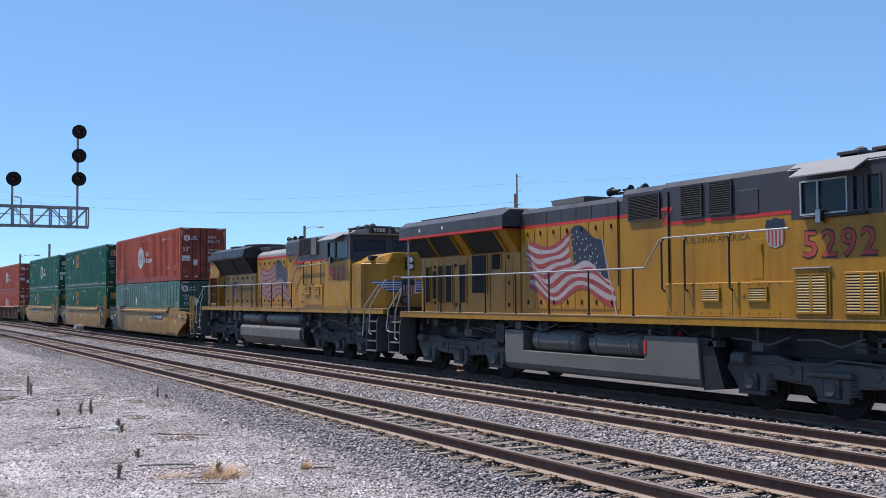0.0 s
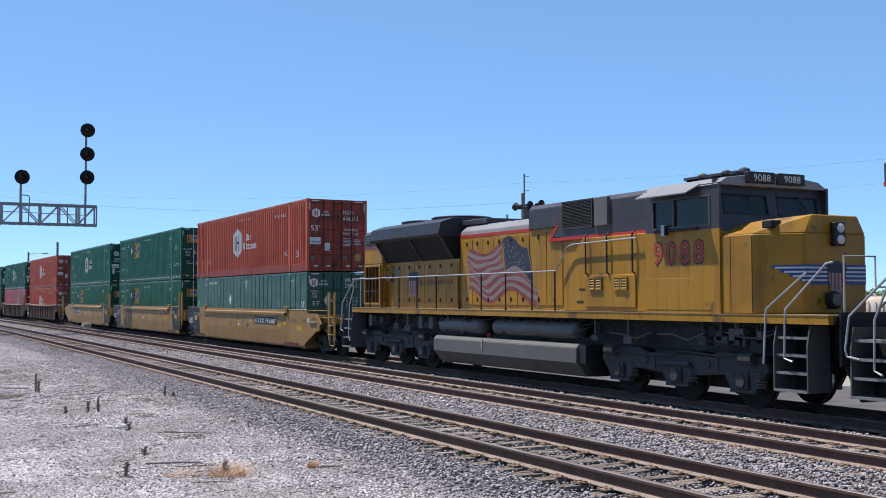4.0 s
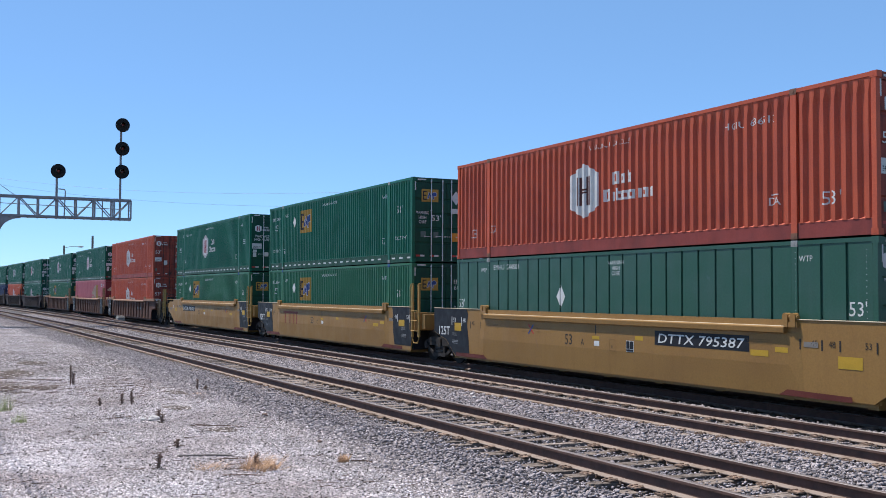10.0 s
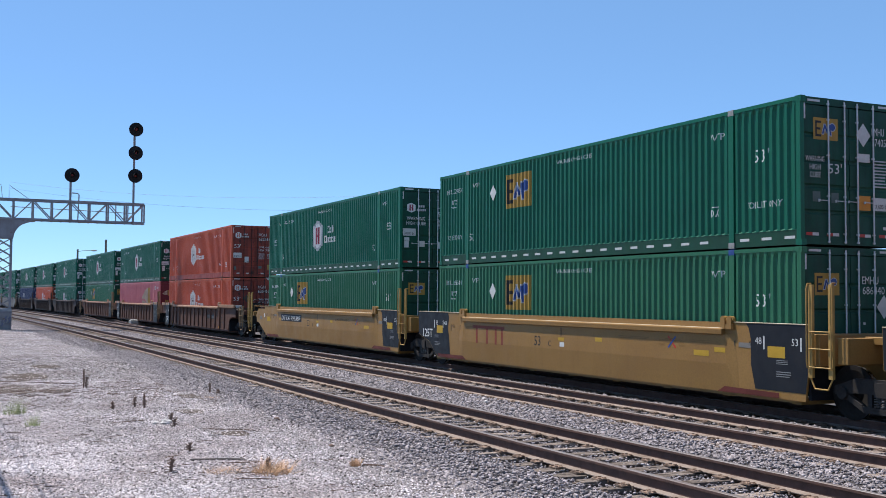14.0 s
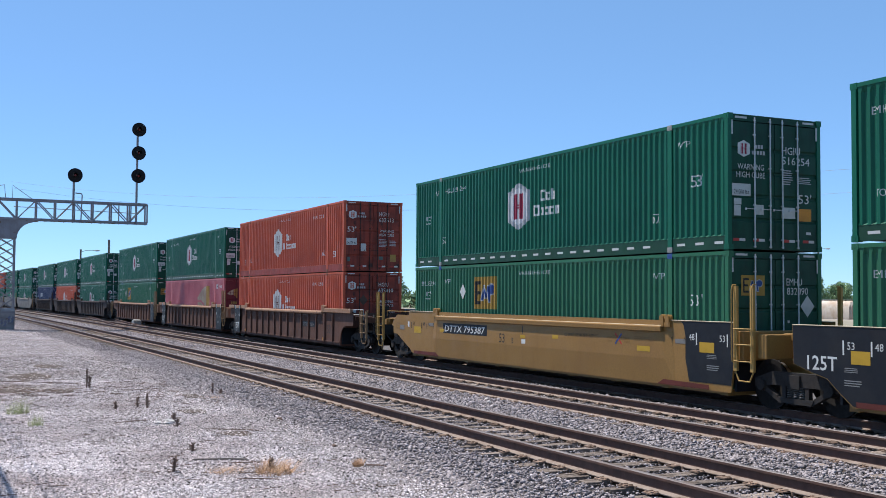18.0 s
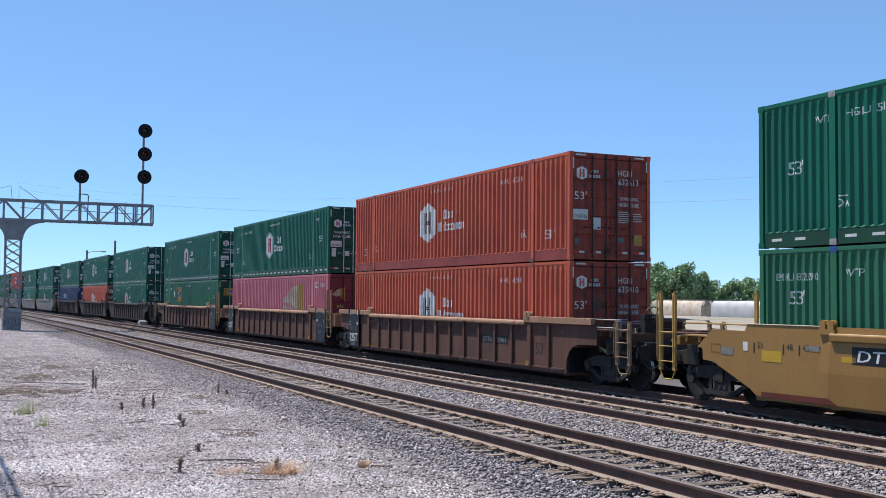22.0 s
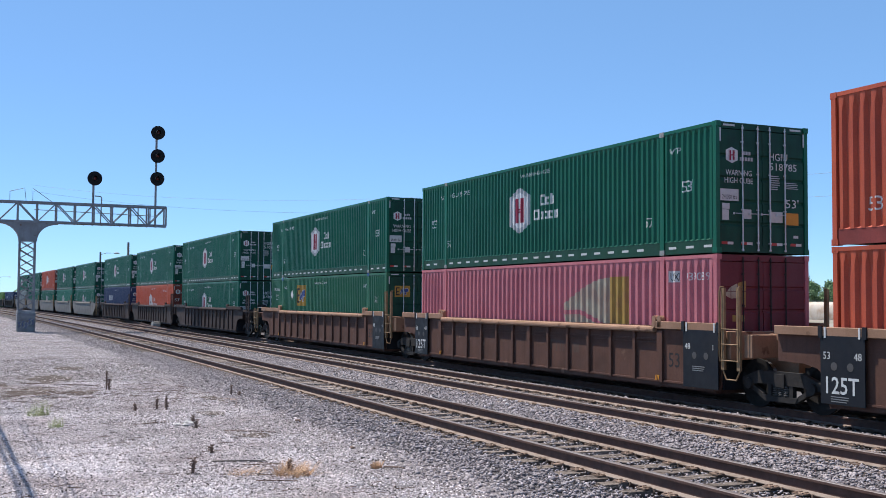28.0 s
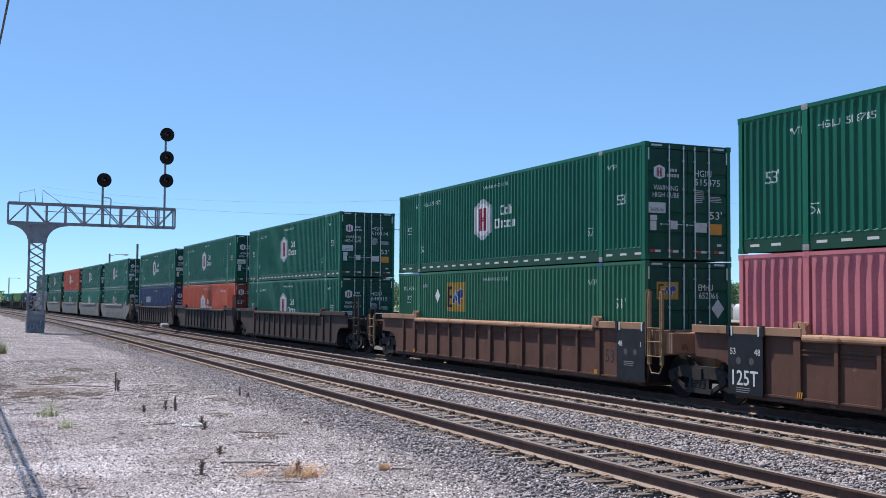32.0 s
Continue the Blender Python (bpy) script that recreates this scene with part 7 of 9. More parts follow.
def diesel_emd():
    """The second unit: flared radiators at its rear, a curved pale roof over the engine, a broad nose."""
    loco = thing("diesel_locomotive", "weathered yellow and grey freight locomotive with flared radiators", "locomotive", group="locomotives")
    o = 16.50
    deck = 1.86

    def X(v):
        return v - o
    underframe(loco, X(5.12), X(26.55), deck, "sooty_yellow")
    loco_truck(loco, X(8.0), side="truck_dark")
    loco_truck(loco, X(22.0), side="truck_dark")
    part("rear_hood", Shape().box(X(6.95), X(12.02), -1.0, 1.0, deck, 3.35), "sooty_yellow", loco)
    part("rear_box", Shape().box(X(5.47), X(6.97), -1.2, 1.2, deck, 3.88), "sooty_yellow", loco, bevel=0.02)
    part("rear_box_top", Shape().prism([(-1.205, 3.88), (1.205, 3.88), (1.205, 4.36), (1.08, 4.48), (-1.08, 4.48), (-1.205, 4.36)], X(5.465), X(6.97), "x"), "loco_grey", loco, "dark grey rear hood top", bevel=0.015)
    part("red_line", Shape().box(X(5.46), X(6.975), -1.21, 1.21, 3.86, 3.98), "flag_red", loco)
    for k in range(4):
        louvres(loco, "vent", X(5.56 + 0.24 * k), X(5.70 + 0.24 * k), 4.08, 4.32, -1.21, 5, "tank", "black", 0.025, "loco_grey")
    part("panel_seam", Shape().box(X(5.47), X(6.97), -1.206, -1.199, 3.34, 3.36), "dark_letter", loco)
    grille = part("rear_grille", Shape().box(X(5.60), X(6.82), -1.206, -1.19, 2.02, 3.24), "black", loco, "rusty brown louvred radiator grille")
    gf = Shape()
    for a, b, c, d in ((5.53, 5.60, 1.95, 3.31), (6.82, 6.89, 1.95, 3.31), (5.60, 6.82, 1.95, 2.02), (5.60, 6.82, 3.24, 3.31)):
        gf.box(X(a), X(b), -1.26, -1.19, c, d)
    part("frame", gf, "sooty_yellow", grille, bevel=0.008)
    for k in range(10):
        part("slat", once("gslat", lambda: Shape().prism([(0.0, -1.21), (0.012, -1.21), (0.062, -1.255), (0.05, -1.255)], 2.02, 3.24, "z").mesh("slat", M["brown_grille"])), None, grille, at=pose(X(5.61 + 0.122 * k), 0, 0))
    for z in (2.42, 2.83):
        part("bar", Shape().box(X(5.60), X(6.82), -1.262, -1.25, z - 0.012, z + 0.012), "ladder_tan", grille)
    part("radiator_core", Shape().prism([(-1.0, 3.35), (1.0, 3.35), (1.46, 4.05), (-1.46, 4.05)], X(6.98), X(11.70), "x"), "mesh", loco, "black flared radiator screens")
    for a in (6.98, 9.55, 11.66):
        for s in (-1, 1):
            part("radiator_rib", Shape().prism([(s * 1.0, 3.35), (s * 1.05, 3.35), (s * 1.52, 4.05), (s * 1.46, 4.05)], X(a), X(a) + 0.08, "x"), "loco_grey", loco)
    part("radiator_wing", Shape().prism([(-1.50, 4.02), (1.50, 4.02), (1.56, 4.10), (1.46, 4.46), (1.05, 4.60), (-1.05, 4.60), (-1.46, 4.46), (-1.56, 4.10)], X(6.66), X(11.74), "x"), "loco_dark", loco, "dark grey flared radiator roof", bevel=0.015)
    part("roof_deck", Shape().box(X(11.74), X(13.25), -0.75, 0.75, 4.34, 4.50), "loco_grey", loco, "flat dark roof behind the radiators", bevel=0.02)
    for a, b in ((7.2, 9.2), (9.3, 11.5)):
        part("fan_housing", Shape().turned([(0.95, 0.0), (0.98, 0.09), (0.90, 0.12), (0.1, 0.10)], ((X(a) + X(b)) / 2, 0, 4.60), "z", 28), "loco_grey", loco, "low round roof fan housing")
    part("engine_hood", Shape().box(X(12.02), X(21.4), -0.95, 0.95, deck, 3.98), "sooty_yellow", loco)
    part("engine_roof", Shape().prism([(-0.95, 4.01), (0.95, 4.01), (0.93, 4.14), (0.70, 4.32), (-0.70, 4.32), (-0.93, 4.14)], X(12.02), X(15.90), "x"), "loco_roof", loco, "pale curved engine roof", bevel=0.02)
    part("red_line", Shape().box(X(12.02), X(15.90), -0.956, 0.956, 3.95, 4.03), "red_letter", loco)
    part("tall_hood_top", Shape().prism([(-1.02, 3.98), (1.02, 3.98), (1.02, 4.50), (0.90, 4.62), (-0.90, 4.62), (-1.02, 4.50)], X(15.90), X(21.4), "x"), "loco_grey", loco, bevel=0.015)
    part("red_line", Shape().box(X(16.9), X(21.4), -1.026, 1.026, 3.62, 3.70), "red_letter", loco)
    part("grey_band", Shape().box(X(17.46), X(21.4), -1.02, 1.02, 3.70, 3.99), "loco_grey", loco)
    part("red_flash", Shape().prism([(X(16.84), 3.64), (X(16.98), 3.64), (X(17.34), 4.02), (X(17.24), 4.02)], -1.028, -0.95), "red_letter", loco, "slanting red stripe")
    part("grey_flash", Shape().prism([(X(16.98), 3.72), (X(17.46), 3.72), (X(17.46), 3.99), (X(17.28), 3.99)], -1.02, -0.95), "loco_grey", loco)
    louvres(loco, "intake_screen", X(17.56), X(18.80), 3.92, 4.56, -1.03, 18, "mesh", "mesh", 0.03, "loco_grey")
    part("small_box", Shape().box(X(18.95), X(19.48), -1.10, -1.0, 3.90, 4.58), "tank", loco, bevel=0.01)
    hood_doors(loco, X(12.15), X(15.85), deck + 0.12, 3.88, -0.952, 6, "sooty_yellow")
    hood_doors(loco, X(7.6), X(11.95), deck + 0.15, 3.25, -1.002, 6, "sooty_yellow")
    hood_doors(loco, X(15.95), X(17.42), deck + 0.12, 3.9, -0.952, 2, "sooty_yellow")
    part("blower_duct", Shape().prism([(X(18.10), deck), (X(21.36), deck), (X(21.36), 3.60), (X(18.9), 3.60), (X(18.10), 2.85)], -1.40, 1.40), "sooty_yellow", loco, bevel=0.015)
    part("walkway_box", Shape().box(X(19.02), X(20.95), -1.43, -1.40, 1.96, 2.70), "sooty_yellow", loco, bevel=0.012)
    for a in (19.26, 19.52, 20.22, 20.48):
        louvres(loco, "vent", X(a), X(a) + 0.17, 2.38, 2.62, -1.44, 4, "vent_cream", "black", 0.03, "sooty_yellow")
    for a in (19.12, 19.95, 20.9):
        part("grab_iron", Shape().pipe([(X(a), -1.40, 2.72), (X(a), -1.47, 2.76), (X(a), -1.47, 3.62), (X(a), -1.40, 3.68)], 0.022, 8), "black", loco)
    part("tool_box", Shape().box(X(18.65), X(18.92), -1.408, -1.398, 2.06, 2.10).box(X(18.75), X(19.0), -1.408, -1.398, 2.36, 2.40), "dark_letter", loco)
    flag(loco, X(12.55), X(16.30), 1.98, 3.92, -0.972)
    part("lettering", on_side(letters("BUILDING AMERICA", 0.15, 2.2), "dark_letter"), None, loco, "black slogan lettering", at=pose(X(10.58), -1.021, 2.67))
    shield(loco, X(9.0), 2.65, 0.86, -1.023)
    hand = part("brake_wheel", Shape().pipe([(X(7.30) + 0.25 * math.cos(2 * math.pi * k / 20), -1.14, 3.02 + 0.25 * math.sin(2 * math.pi * k / 20)) for k in range(21)], 0.02, 8), "grab", loco, "yellow spoked hand brake wheel")
    for k in range(5):
        part("spoke", Shape().rod((X(7.30), -1.13, 3.02), (X(7.30) + 0.25 * math.cos(2 * math.pi * k / 5 + 0.3), -1.14, 3.02 + 0.25 * math.sin(2 * math.pi * k / 5 + 0.3)), 0.013, 6), "grab", hand)
    part("brake_gearbox", Shape().box(X(7.24), X(7.42), -1.12, -1.0, 2.72, 2.98), "tank", loco, bevel=0.02)
    part("sticker", Shape().box(X(7.62), X(7.94), -1.024, -1.018, 2.86, 3.16), "faded_blue", loco, "faded blue notice plate")
    horn_cluster(loco, X(14.3), 4.66)
    part("roof_vent", Shape().box(X(13.1), X(13.16), -0.03, 0.03, 4.3, 4.62).box(X(13.05), X(13.4), -0.1, 0.1, 4.3, 4.42), "silver", loco)
    # cab and nose
    cab(loco, X(21.43), X(23.75), "sooty_yellow", "9088", deck, 4.60, ((0.25, 2.06),), (0.12, 1.75), "tank", 0.12)
    def ring(z, side, front):
        return [(X(23.72), -side, z), (X(24.60), -side, z), (X(25.30), -front, z), (X(25.30), front, z), (X(24.60), side, z), (X(23.72), side, z)]
    part("nose", Shape().loft([ring(deck, 1.48, 0.80), ring(3.40, 1.48, 0.80)]), "sooty_yellow", loco, "broad faceted yellow nose", bevel=0.02)
    part("nose_top", Shape().loft([ring(3.40, 1.478, 0.80), [(X(23.72), -1.05, 3.62), (X(24.45), -0.95, 3.70), (X(25.298), -0.60, 3.76), (X(25.298), 0.60, 3.76), (X(24.45), 0.95, 3.70), (X(23.72), 1.05, 3.62)]]), "sooty_yellow", loco, "sloping yellow nose top", bevel=0.02)
    for a in (24.0, 24.58):
        part("panel_seam", Shape().box(X(a), X(a) + 0.014, -1.484, -1.478, deck + 0.05, 3.36), "dark_letter", loco)
    part("cab_door", Shape().prism([(X(21.46), 1.92), (X(23.46), 1.92), (X(22.98), 2.58), (X(21.46), 2.58)], -1.528, -1.519), "sooty_yellow", loco, "low yellow door panel below the cab", bevel=0.006)
    part("nose_door", Shape().box(X(25.28), X(25.34), -0.36, 0.36, deck + 0.1, 2.2), "sooty_yellow", loco, bevel=0.01)
    light = part("ditch_light", Shape().turned([(0.17, 0.0), (0.17, 0.12), (0.13, 0.14)], (X(25.34), -0.2, 2.12), "x", 18), "black", loco, "round black light housing")
    part("lens", Shape().turned([(0.12, 0.0), (0.10, 0.02)], (X(25.485), -0.2, 2.12), "x", 18), "tank", light)
    part("marker_lamp", Shape().box(X(24.62), X(24.88), -1.25, -0.98, 3.50, 3.66), "black", loco, bevel=0.02)
    turn = math.degrees(math.atan2(0.68, 0.70))
    for s in (-1, 1):
        slope = pose(X(25.30), -0.80, 2.62, 0, 0, turn) if s < 0 else pose(X(25.30), 0.80, 2.62, 0, 0, 180 - turn)
        tips = [(-0.66, 0.16), (-0.58, 0.10), (-0.50, 0.10), (-0.44, 0.02), (-0.34, 0.02), (-0.28, -0.06), (-0.16, -0.06), (-0.10, -0.14), (0.0, -0.14), (0.0, 0.18)]
        part("wing_emblem", on_side(poly(*[(-s * a if s > 0 else a, b) for a, b in tips]), "blue", lift=0.008), None, loco, "blue wing emblem with white feathers", at=slope)
        front_y = s * 0.44
        part("wing_emblem", on_side(rect(-0.36, 0.36, -0.20, 0.18), "blue", lift=0.008), None, loco, "blue wing emblem with white feathers", at=pose(X(25.30), front_y, 2.62, 0, 0, 90))
        for q in range(4):
            z = 0.105 - 0.08 * q
            part("wing_feather", on_side(rect(*sorted((s * (0.56 - 0.16 * q) if s > 0 else -(0.56 - 0.16 * q), 0.0)), z, z + 0.032), "white", lift=0.012), None, loco, at=slope)
            part("wing_feather", on_side(rect(-0.36 if s < 0 else -0.30, 0.30 if s < 0 else 0.36, z, z + 0.032), "white", lift=0.012), None, loco, at=pose(X(25.30), front_y, 2.62, 0, 0, 90))
    shield(loco, X(25.325), 2.58, 0.62, 0.0, 90)
    lamp = part("headlight", Shape().box(X(25.25), X(25.42), -0.15, 0.15, 3.16, 3.62), "black", loco, "black headlight case", bevel=0.02)
    for z in (3.28, 3.50):
        part("lens", Shape().turned([(0.09, 0.0), (0.09, 0.03), (0.05, 0.05)], (X(25.41), 0, z), "x", 16), "white2", lamp, "round white headlight lens")
    # tank
    part("fuel_tank", Shape().prism([(-1.50, 0.62), (-1.22, 0.28), (1.22, 0.28), (1.50, 0.62), (1.50, 0.98), (1.38, 1.08), (-1.38, 1.08), (-1.50, 0.98)], X(11.3), X(18.75), "x"), "tank", loco, "large grey fuel tank", bevel=0.02)
    part("tank_end", Shape().prism([(-1.44, 0.62), (-1.15, 0.30), (1.15, 0.30), (1.44, 0.62), (1.44, 1.05), (-1.44, 1.05)], X(18.75), X(19.05), "x"), "black", loco)
    for a, b in ((11.4, 14.0), (14.55, 18.6)):
        part("air_reservoir", Shape().turned([(0.05, 0.0), (0.17, 0.04), (0.23, 0.12), (0.23, b - a - 0.12), (0.17, b - a - 0.04), (0.05, b - a)], (X(a), -1.20, 1.38), "x", 18), "tank", loco, "grey air reservoir", smooth=True)
    part("fuel_gauge", Shape().box(X(14.2), X(14.26), -1.52, -1.50, 0.78, 1.06), "silver", loco)
    part("filler_cap", Shape().turned([(0.05, 0.0), (0.07, 0.06), (0.03, 0.12)], (X(14.3), -1.3, 1.10), "z", 10), "red_letter", loco)
    for a in (10.9, 6.4, 10.2):
        part("junction_box", Shape().box(X(a), X(a) + 0.25, -1.45, -1.2, 1.25, 1.62), "truck", loco, bevel=0.01)
    y = -1.50
    hand_rail(loco, [(X(5.1), y, 2.84), (X(9), y, 2.84), (X(13), y, 2.84), (X(17.9), y, 2.84), (X(18.4), y, 3.4), (X(18.6), y, 3.46), (X(21.1), y, 3.5)],
              [(X(a), 2.84) for a in (5.3, 6.6, 7.6, 8.9, 10.2, 11.5, 12.9, 14.2, 15.5, 16.8, 17.85)], y, deck)
    hand_rail(loco, [(X(5.3), 1.5, 2.84), (X(17.9), 1.5, 2.84)], [(X(a), 2.84) for a in (6, 9, 12, 15, 17.5)], 1.5, deck)
    for s in (-1, 1):
        loco_steps(loco, X(4.74), s, [[(X(a), z) for a, z in r] for r in (((4.46, 1.02), (4.26, 1.06), (4.25, 2.03), (5.02, 2.82)), ((5.10, 0.69), (4.98, 0.9), (4.93, 1.97), (5.18, 2.82)))])
        loco_steps(loco, X(25.62), s, [[(X(a), z) for a, z in r] for r in (((24.98, 0.94), (25.00, 1.95), (25.89, 2.62)), ((25.70, 1.01), (25.50, 1.06), (25.48, 1.95), (26.35, 2.78), (26.50, 2.80)))])
    return loco


M["sooty_yellow"] = material("sooty_locomotive_yellow_paint", (0.35, 0.170, 0.011), 0.45, dark=(0.175, 0.082, 0.012), scale=0.6, amount=0.75, grain=30, streak=0.7, wear=(0.13, 0.066, 0.02), wear_at=0.64, wear_scale=1.6)
M["loco_dark"] = material("sooty_dark_roof_paint", (0.020, 0.020, 0.025), 0.45, dark=(0.032, 0.029, 0.030), scale=0.9, amount=0.5, grain=30)
M["number_red"] = material("faded_number_red", (0.36, 0.05, 0.04), 0.5, dark=(0.24, 0.05, 0.03), scale=3, amount=0.5)
M["flag_red"] = material("faded_flag_red", (0.1584, 0.03024, 0.03456), 0.5, dark=(0.288, 0.1152, 0.0864), scale=3, amount=0.4, streak=0.2)
M["flag_white"] = material("faded_flag_white", (0.1949, 0.1714, 0.168), 0.55, dark=(0.1814, 0.1344, 0.09408), scale=3, amount=0.5, streak=0.2)
M["bold_red"] = material("flag_red_paint", (0.22, 0.030, 0.040), 0.5, dark=(0.30, 0.10, 0.08), scale=3, amount=0.35, streak=0.2)
M["bold_white"] = material("flag_white_paint", (0.33, 0.30, 0.31), 0.55, dark=(0.22, 0.17, 0.14), scale=3, amount=0.5, streak=0.2)
M["bold_blue"] = material("flag_blue_paint", (0.016, 0.022, 0.045), 0.5, dark=(0.035, 0.040, 0.060), scale=3, amount=0.4)
M["vent_cream"] = material("sunbleached_yellow_louvre_paint", (0.40, 0.26, 0.10), 0.5, dark=(0.22, 0.12, 0.03), scale=3, amount=0.5)
M["flag_blue"] = material("faded_flag_blue", (0.0224, 0.02912, 0.0476), 0.5, dark=(0.0336, 0.0364, 0.0504), scale=3, amount=0.4)
M["tread_steel"] = material("worn_step_tread", (0.20, 0.19, 0.185), 0.6, dark=(0.09, 0.085, 0.08), scale=8, amount=0.5)
M["truck_dark"] = material("oily_dark_truck_paint", (0.05472, 0.0504, 0.04896), 0.65, dark=(0.0432, 0.03888, 0.036), scale=2, amount=0.6, grain=40, bump=0.2)

# ---- sleepers, plates and spikes ----
def cross_ties():
    rng = random.Random(11)
    shapes = []
    for k in range(8):
        sh = Shape()
        edges = [-0.115]
        while edges[-1] < 0.09:
            edges.append(min(0.115, edges[-1] + rng.uniform(0.045, 0.12)))
        sh.box(-0.105, 0.105, -1.28, 1.28, -0.36, -0.225)
        for a, b in zip(edges, edges[1:]):
            drop, n, rings = rng.uniform(0.0, 0.009), 6, []
            y0, y1 = -1.30 + rng.uniform(0, 0.10), 1.30 - rng.uniform(0, 0.10)
            gap = rng.uniform(0.0, 0.0045)
            for i in range(n + 1):
                y = y0 + (y1 - y0) * i / n
                u, v, t = a + gap + rng.uniform(-0.004, 0.006), b - gap + rng.uniform(-0.006, 0.004), -0.188 - drop - rng.uniform(0.0, 0.008)
                rings.append([(u, y, -0.30), (v, y, -0.30), (v, y, t - 0.006), (v - 0.006, y, t), (u + 0.006, y, t), (u, y, t - 0.006)])
            sh.loft(rings)
        shapes.append(sh.mesh("tie", M["tie"]))
    for bed, y0, lo, hi in ((track_near, TRACK_NEAR, -72.0, 4.0), (track_mid, TRACK_MID, -72.0, 2.0), (track_train, TRACK_TRAIN, -50.0, 0.0)):
        top = RAIL_TOP[y0]
        x = hi
        while x > lo:
            xx = x + rng.uniform(-0.03, 0.03)
            part("tie", rng.choice(shapes), None, bed, at=pose(xx, y0 + bend(xx) + rng.uniform(-0.08, 0.08), top + rng.uniform(-0.016, 0.0), rng.uniform(-0.5, 0.5), rng.uniform(-3.5, 3.5), rng.uniform(-4.5, 4.5)))
            x -= 0.515
        # plates, spikes and anchors joined, too small to pick apart
        sh, x = Shape(), hi
        while x > lo - 40:
            for s in (-1, 1):
                c = y0 + s * 0.7535 + bend(x)
                w = rng.uniform(0.085, 0.095)
                sh.box(x - w, x + w, c - 0.19, c + 0.17, top - 0.190, top - 0.172)
                sh.box(x - w, x + w, c + 0.078, c + 0.115, top - 0.176, top - 0.167)
                sh.box(x - w, x + w, c - 0.115, c - 0.078, top - 0.176, top - 0.167)
                for dx, dy in ((-0.05, -0.09), (0.05, -0.09), (-0.04, 0.09), (0.05, -0.16), (-0.05, -0.16)):
                    if rng.random() < 0.85:
                        sh.box(x + dx - 0.014, x + dx + 0.014, c + dy - 0.02, c + dy + 0.02, top - 0.176, top - 0.158)
                if rng.random() < 0.6:
                    sh.box(x + 0.125, x + 0.15, c - 0.09, c + 0.09, top - 0.215, top - 0.170)
            x -= 0.515
        tagged(part("tie_plates", sh, "plate", bed, "rusty tie plates with spikes"), kind="stuff")


cross_ties()

# ---- loose stone ----
def scatter(name, label, pts, size, mat, seed):
    """Many small angular stones as one mesh of rough octahedra."""
    g = np.random.default_rng(seed)
    n = len(pts)
    base = np.array([(1, 0, 0), (-1, 0, 0), (0, 1, 0), (0, -1, 0), (0, 0, 1), (0, 0, -1)], float)
    tri = np.array([(0, 2, 4), (2, 1, 4), (1, 3, 4), (3, 0, 4), (2, 0, 5), (1, 2, 5), (3, 1, 5), (0, 3, 5)])
    q = g.normal(size=(n, 4))
    q /= np.linalg.norm(q, axis=1, keepdims=True)
    w, x, y, z = q.T
    R = np.stack([1 - 2 * (y * y + z * z), 2 * (x * y - z * w), 2 * (x * z + y * w), 2 * (x * y + z * w), 1 - 2 * (x * x + z * z), 2 * (y * z - x * w),
                  2 * (x * z - y * w), 2 * (y * z + x * w), 1 - 2 * (x * x + y * y)], -1).reshape(n, 3, 3)
    loc = base[None] * g.uniform(0.55, 1.25, (n, 6, 1)) * g.uniform(0.7, 1.2, (n, 1, 3)) + g.normal(0, 0.13, (n, 6, 3))
    v = np.einsum("nij,nkj->nki", R, loc) * size[:, None, None]
    v[:, :, 2] *= 0.72
    v += pts[:, None, :]
    f = (tri[None] + (np.arange(n) * 6)[:, None, None]).reshape(-1, 3)
    me = bpy.data.meshes.new(name)
    me.vertices.add(n * 6)
    me.vertices.foreach_set("co", v.reshape(-1).astype(np.float32))
    me.loops.add(len(f) * 3)
    me.loops.foreach_set("vertex_index", f.reshape(-1).astype(np.int32))
    me.polygons.add(len(f))
    me.polygons.foreach_set("loop_start", np.arange(0, len(f) * 3, 3, dtype=np.int32))
    me.update(calc_edges=True)
    me.validate()
    me.materials.append(M[mat])
    tagged(new(name, me), label, "gravel", kind="stuff")


def bend_np(x):
    return -1.3e-4 * np.maximum(0.0, -30.0 - x) ** 2


def field_of(seed, x0, x1, d0, d1, per_m2, z, lo, hi, soft=0.0):
    g = np.random.default_rng(seed)
    n = int((x1 - x0) * (d1 - d0) * per_m2)
    x, d = g.uniform(x0, x1, n), g.uniform(d0, d1, n)
    if soft:
        keep = g.random(n) < np.minimum(1, np.minimum((d - d0), (d1 - d)) / soft)
        x, d = x[keep], d[keep]
    s = lo + (hi - lo) * g.random(len(x)) ** 1.7
    return np.stack([x, d + bend_np(x), np.full(len(x), z) + g.uniform(-0.012, 0.012, len(x))], -1), s


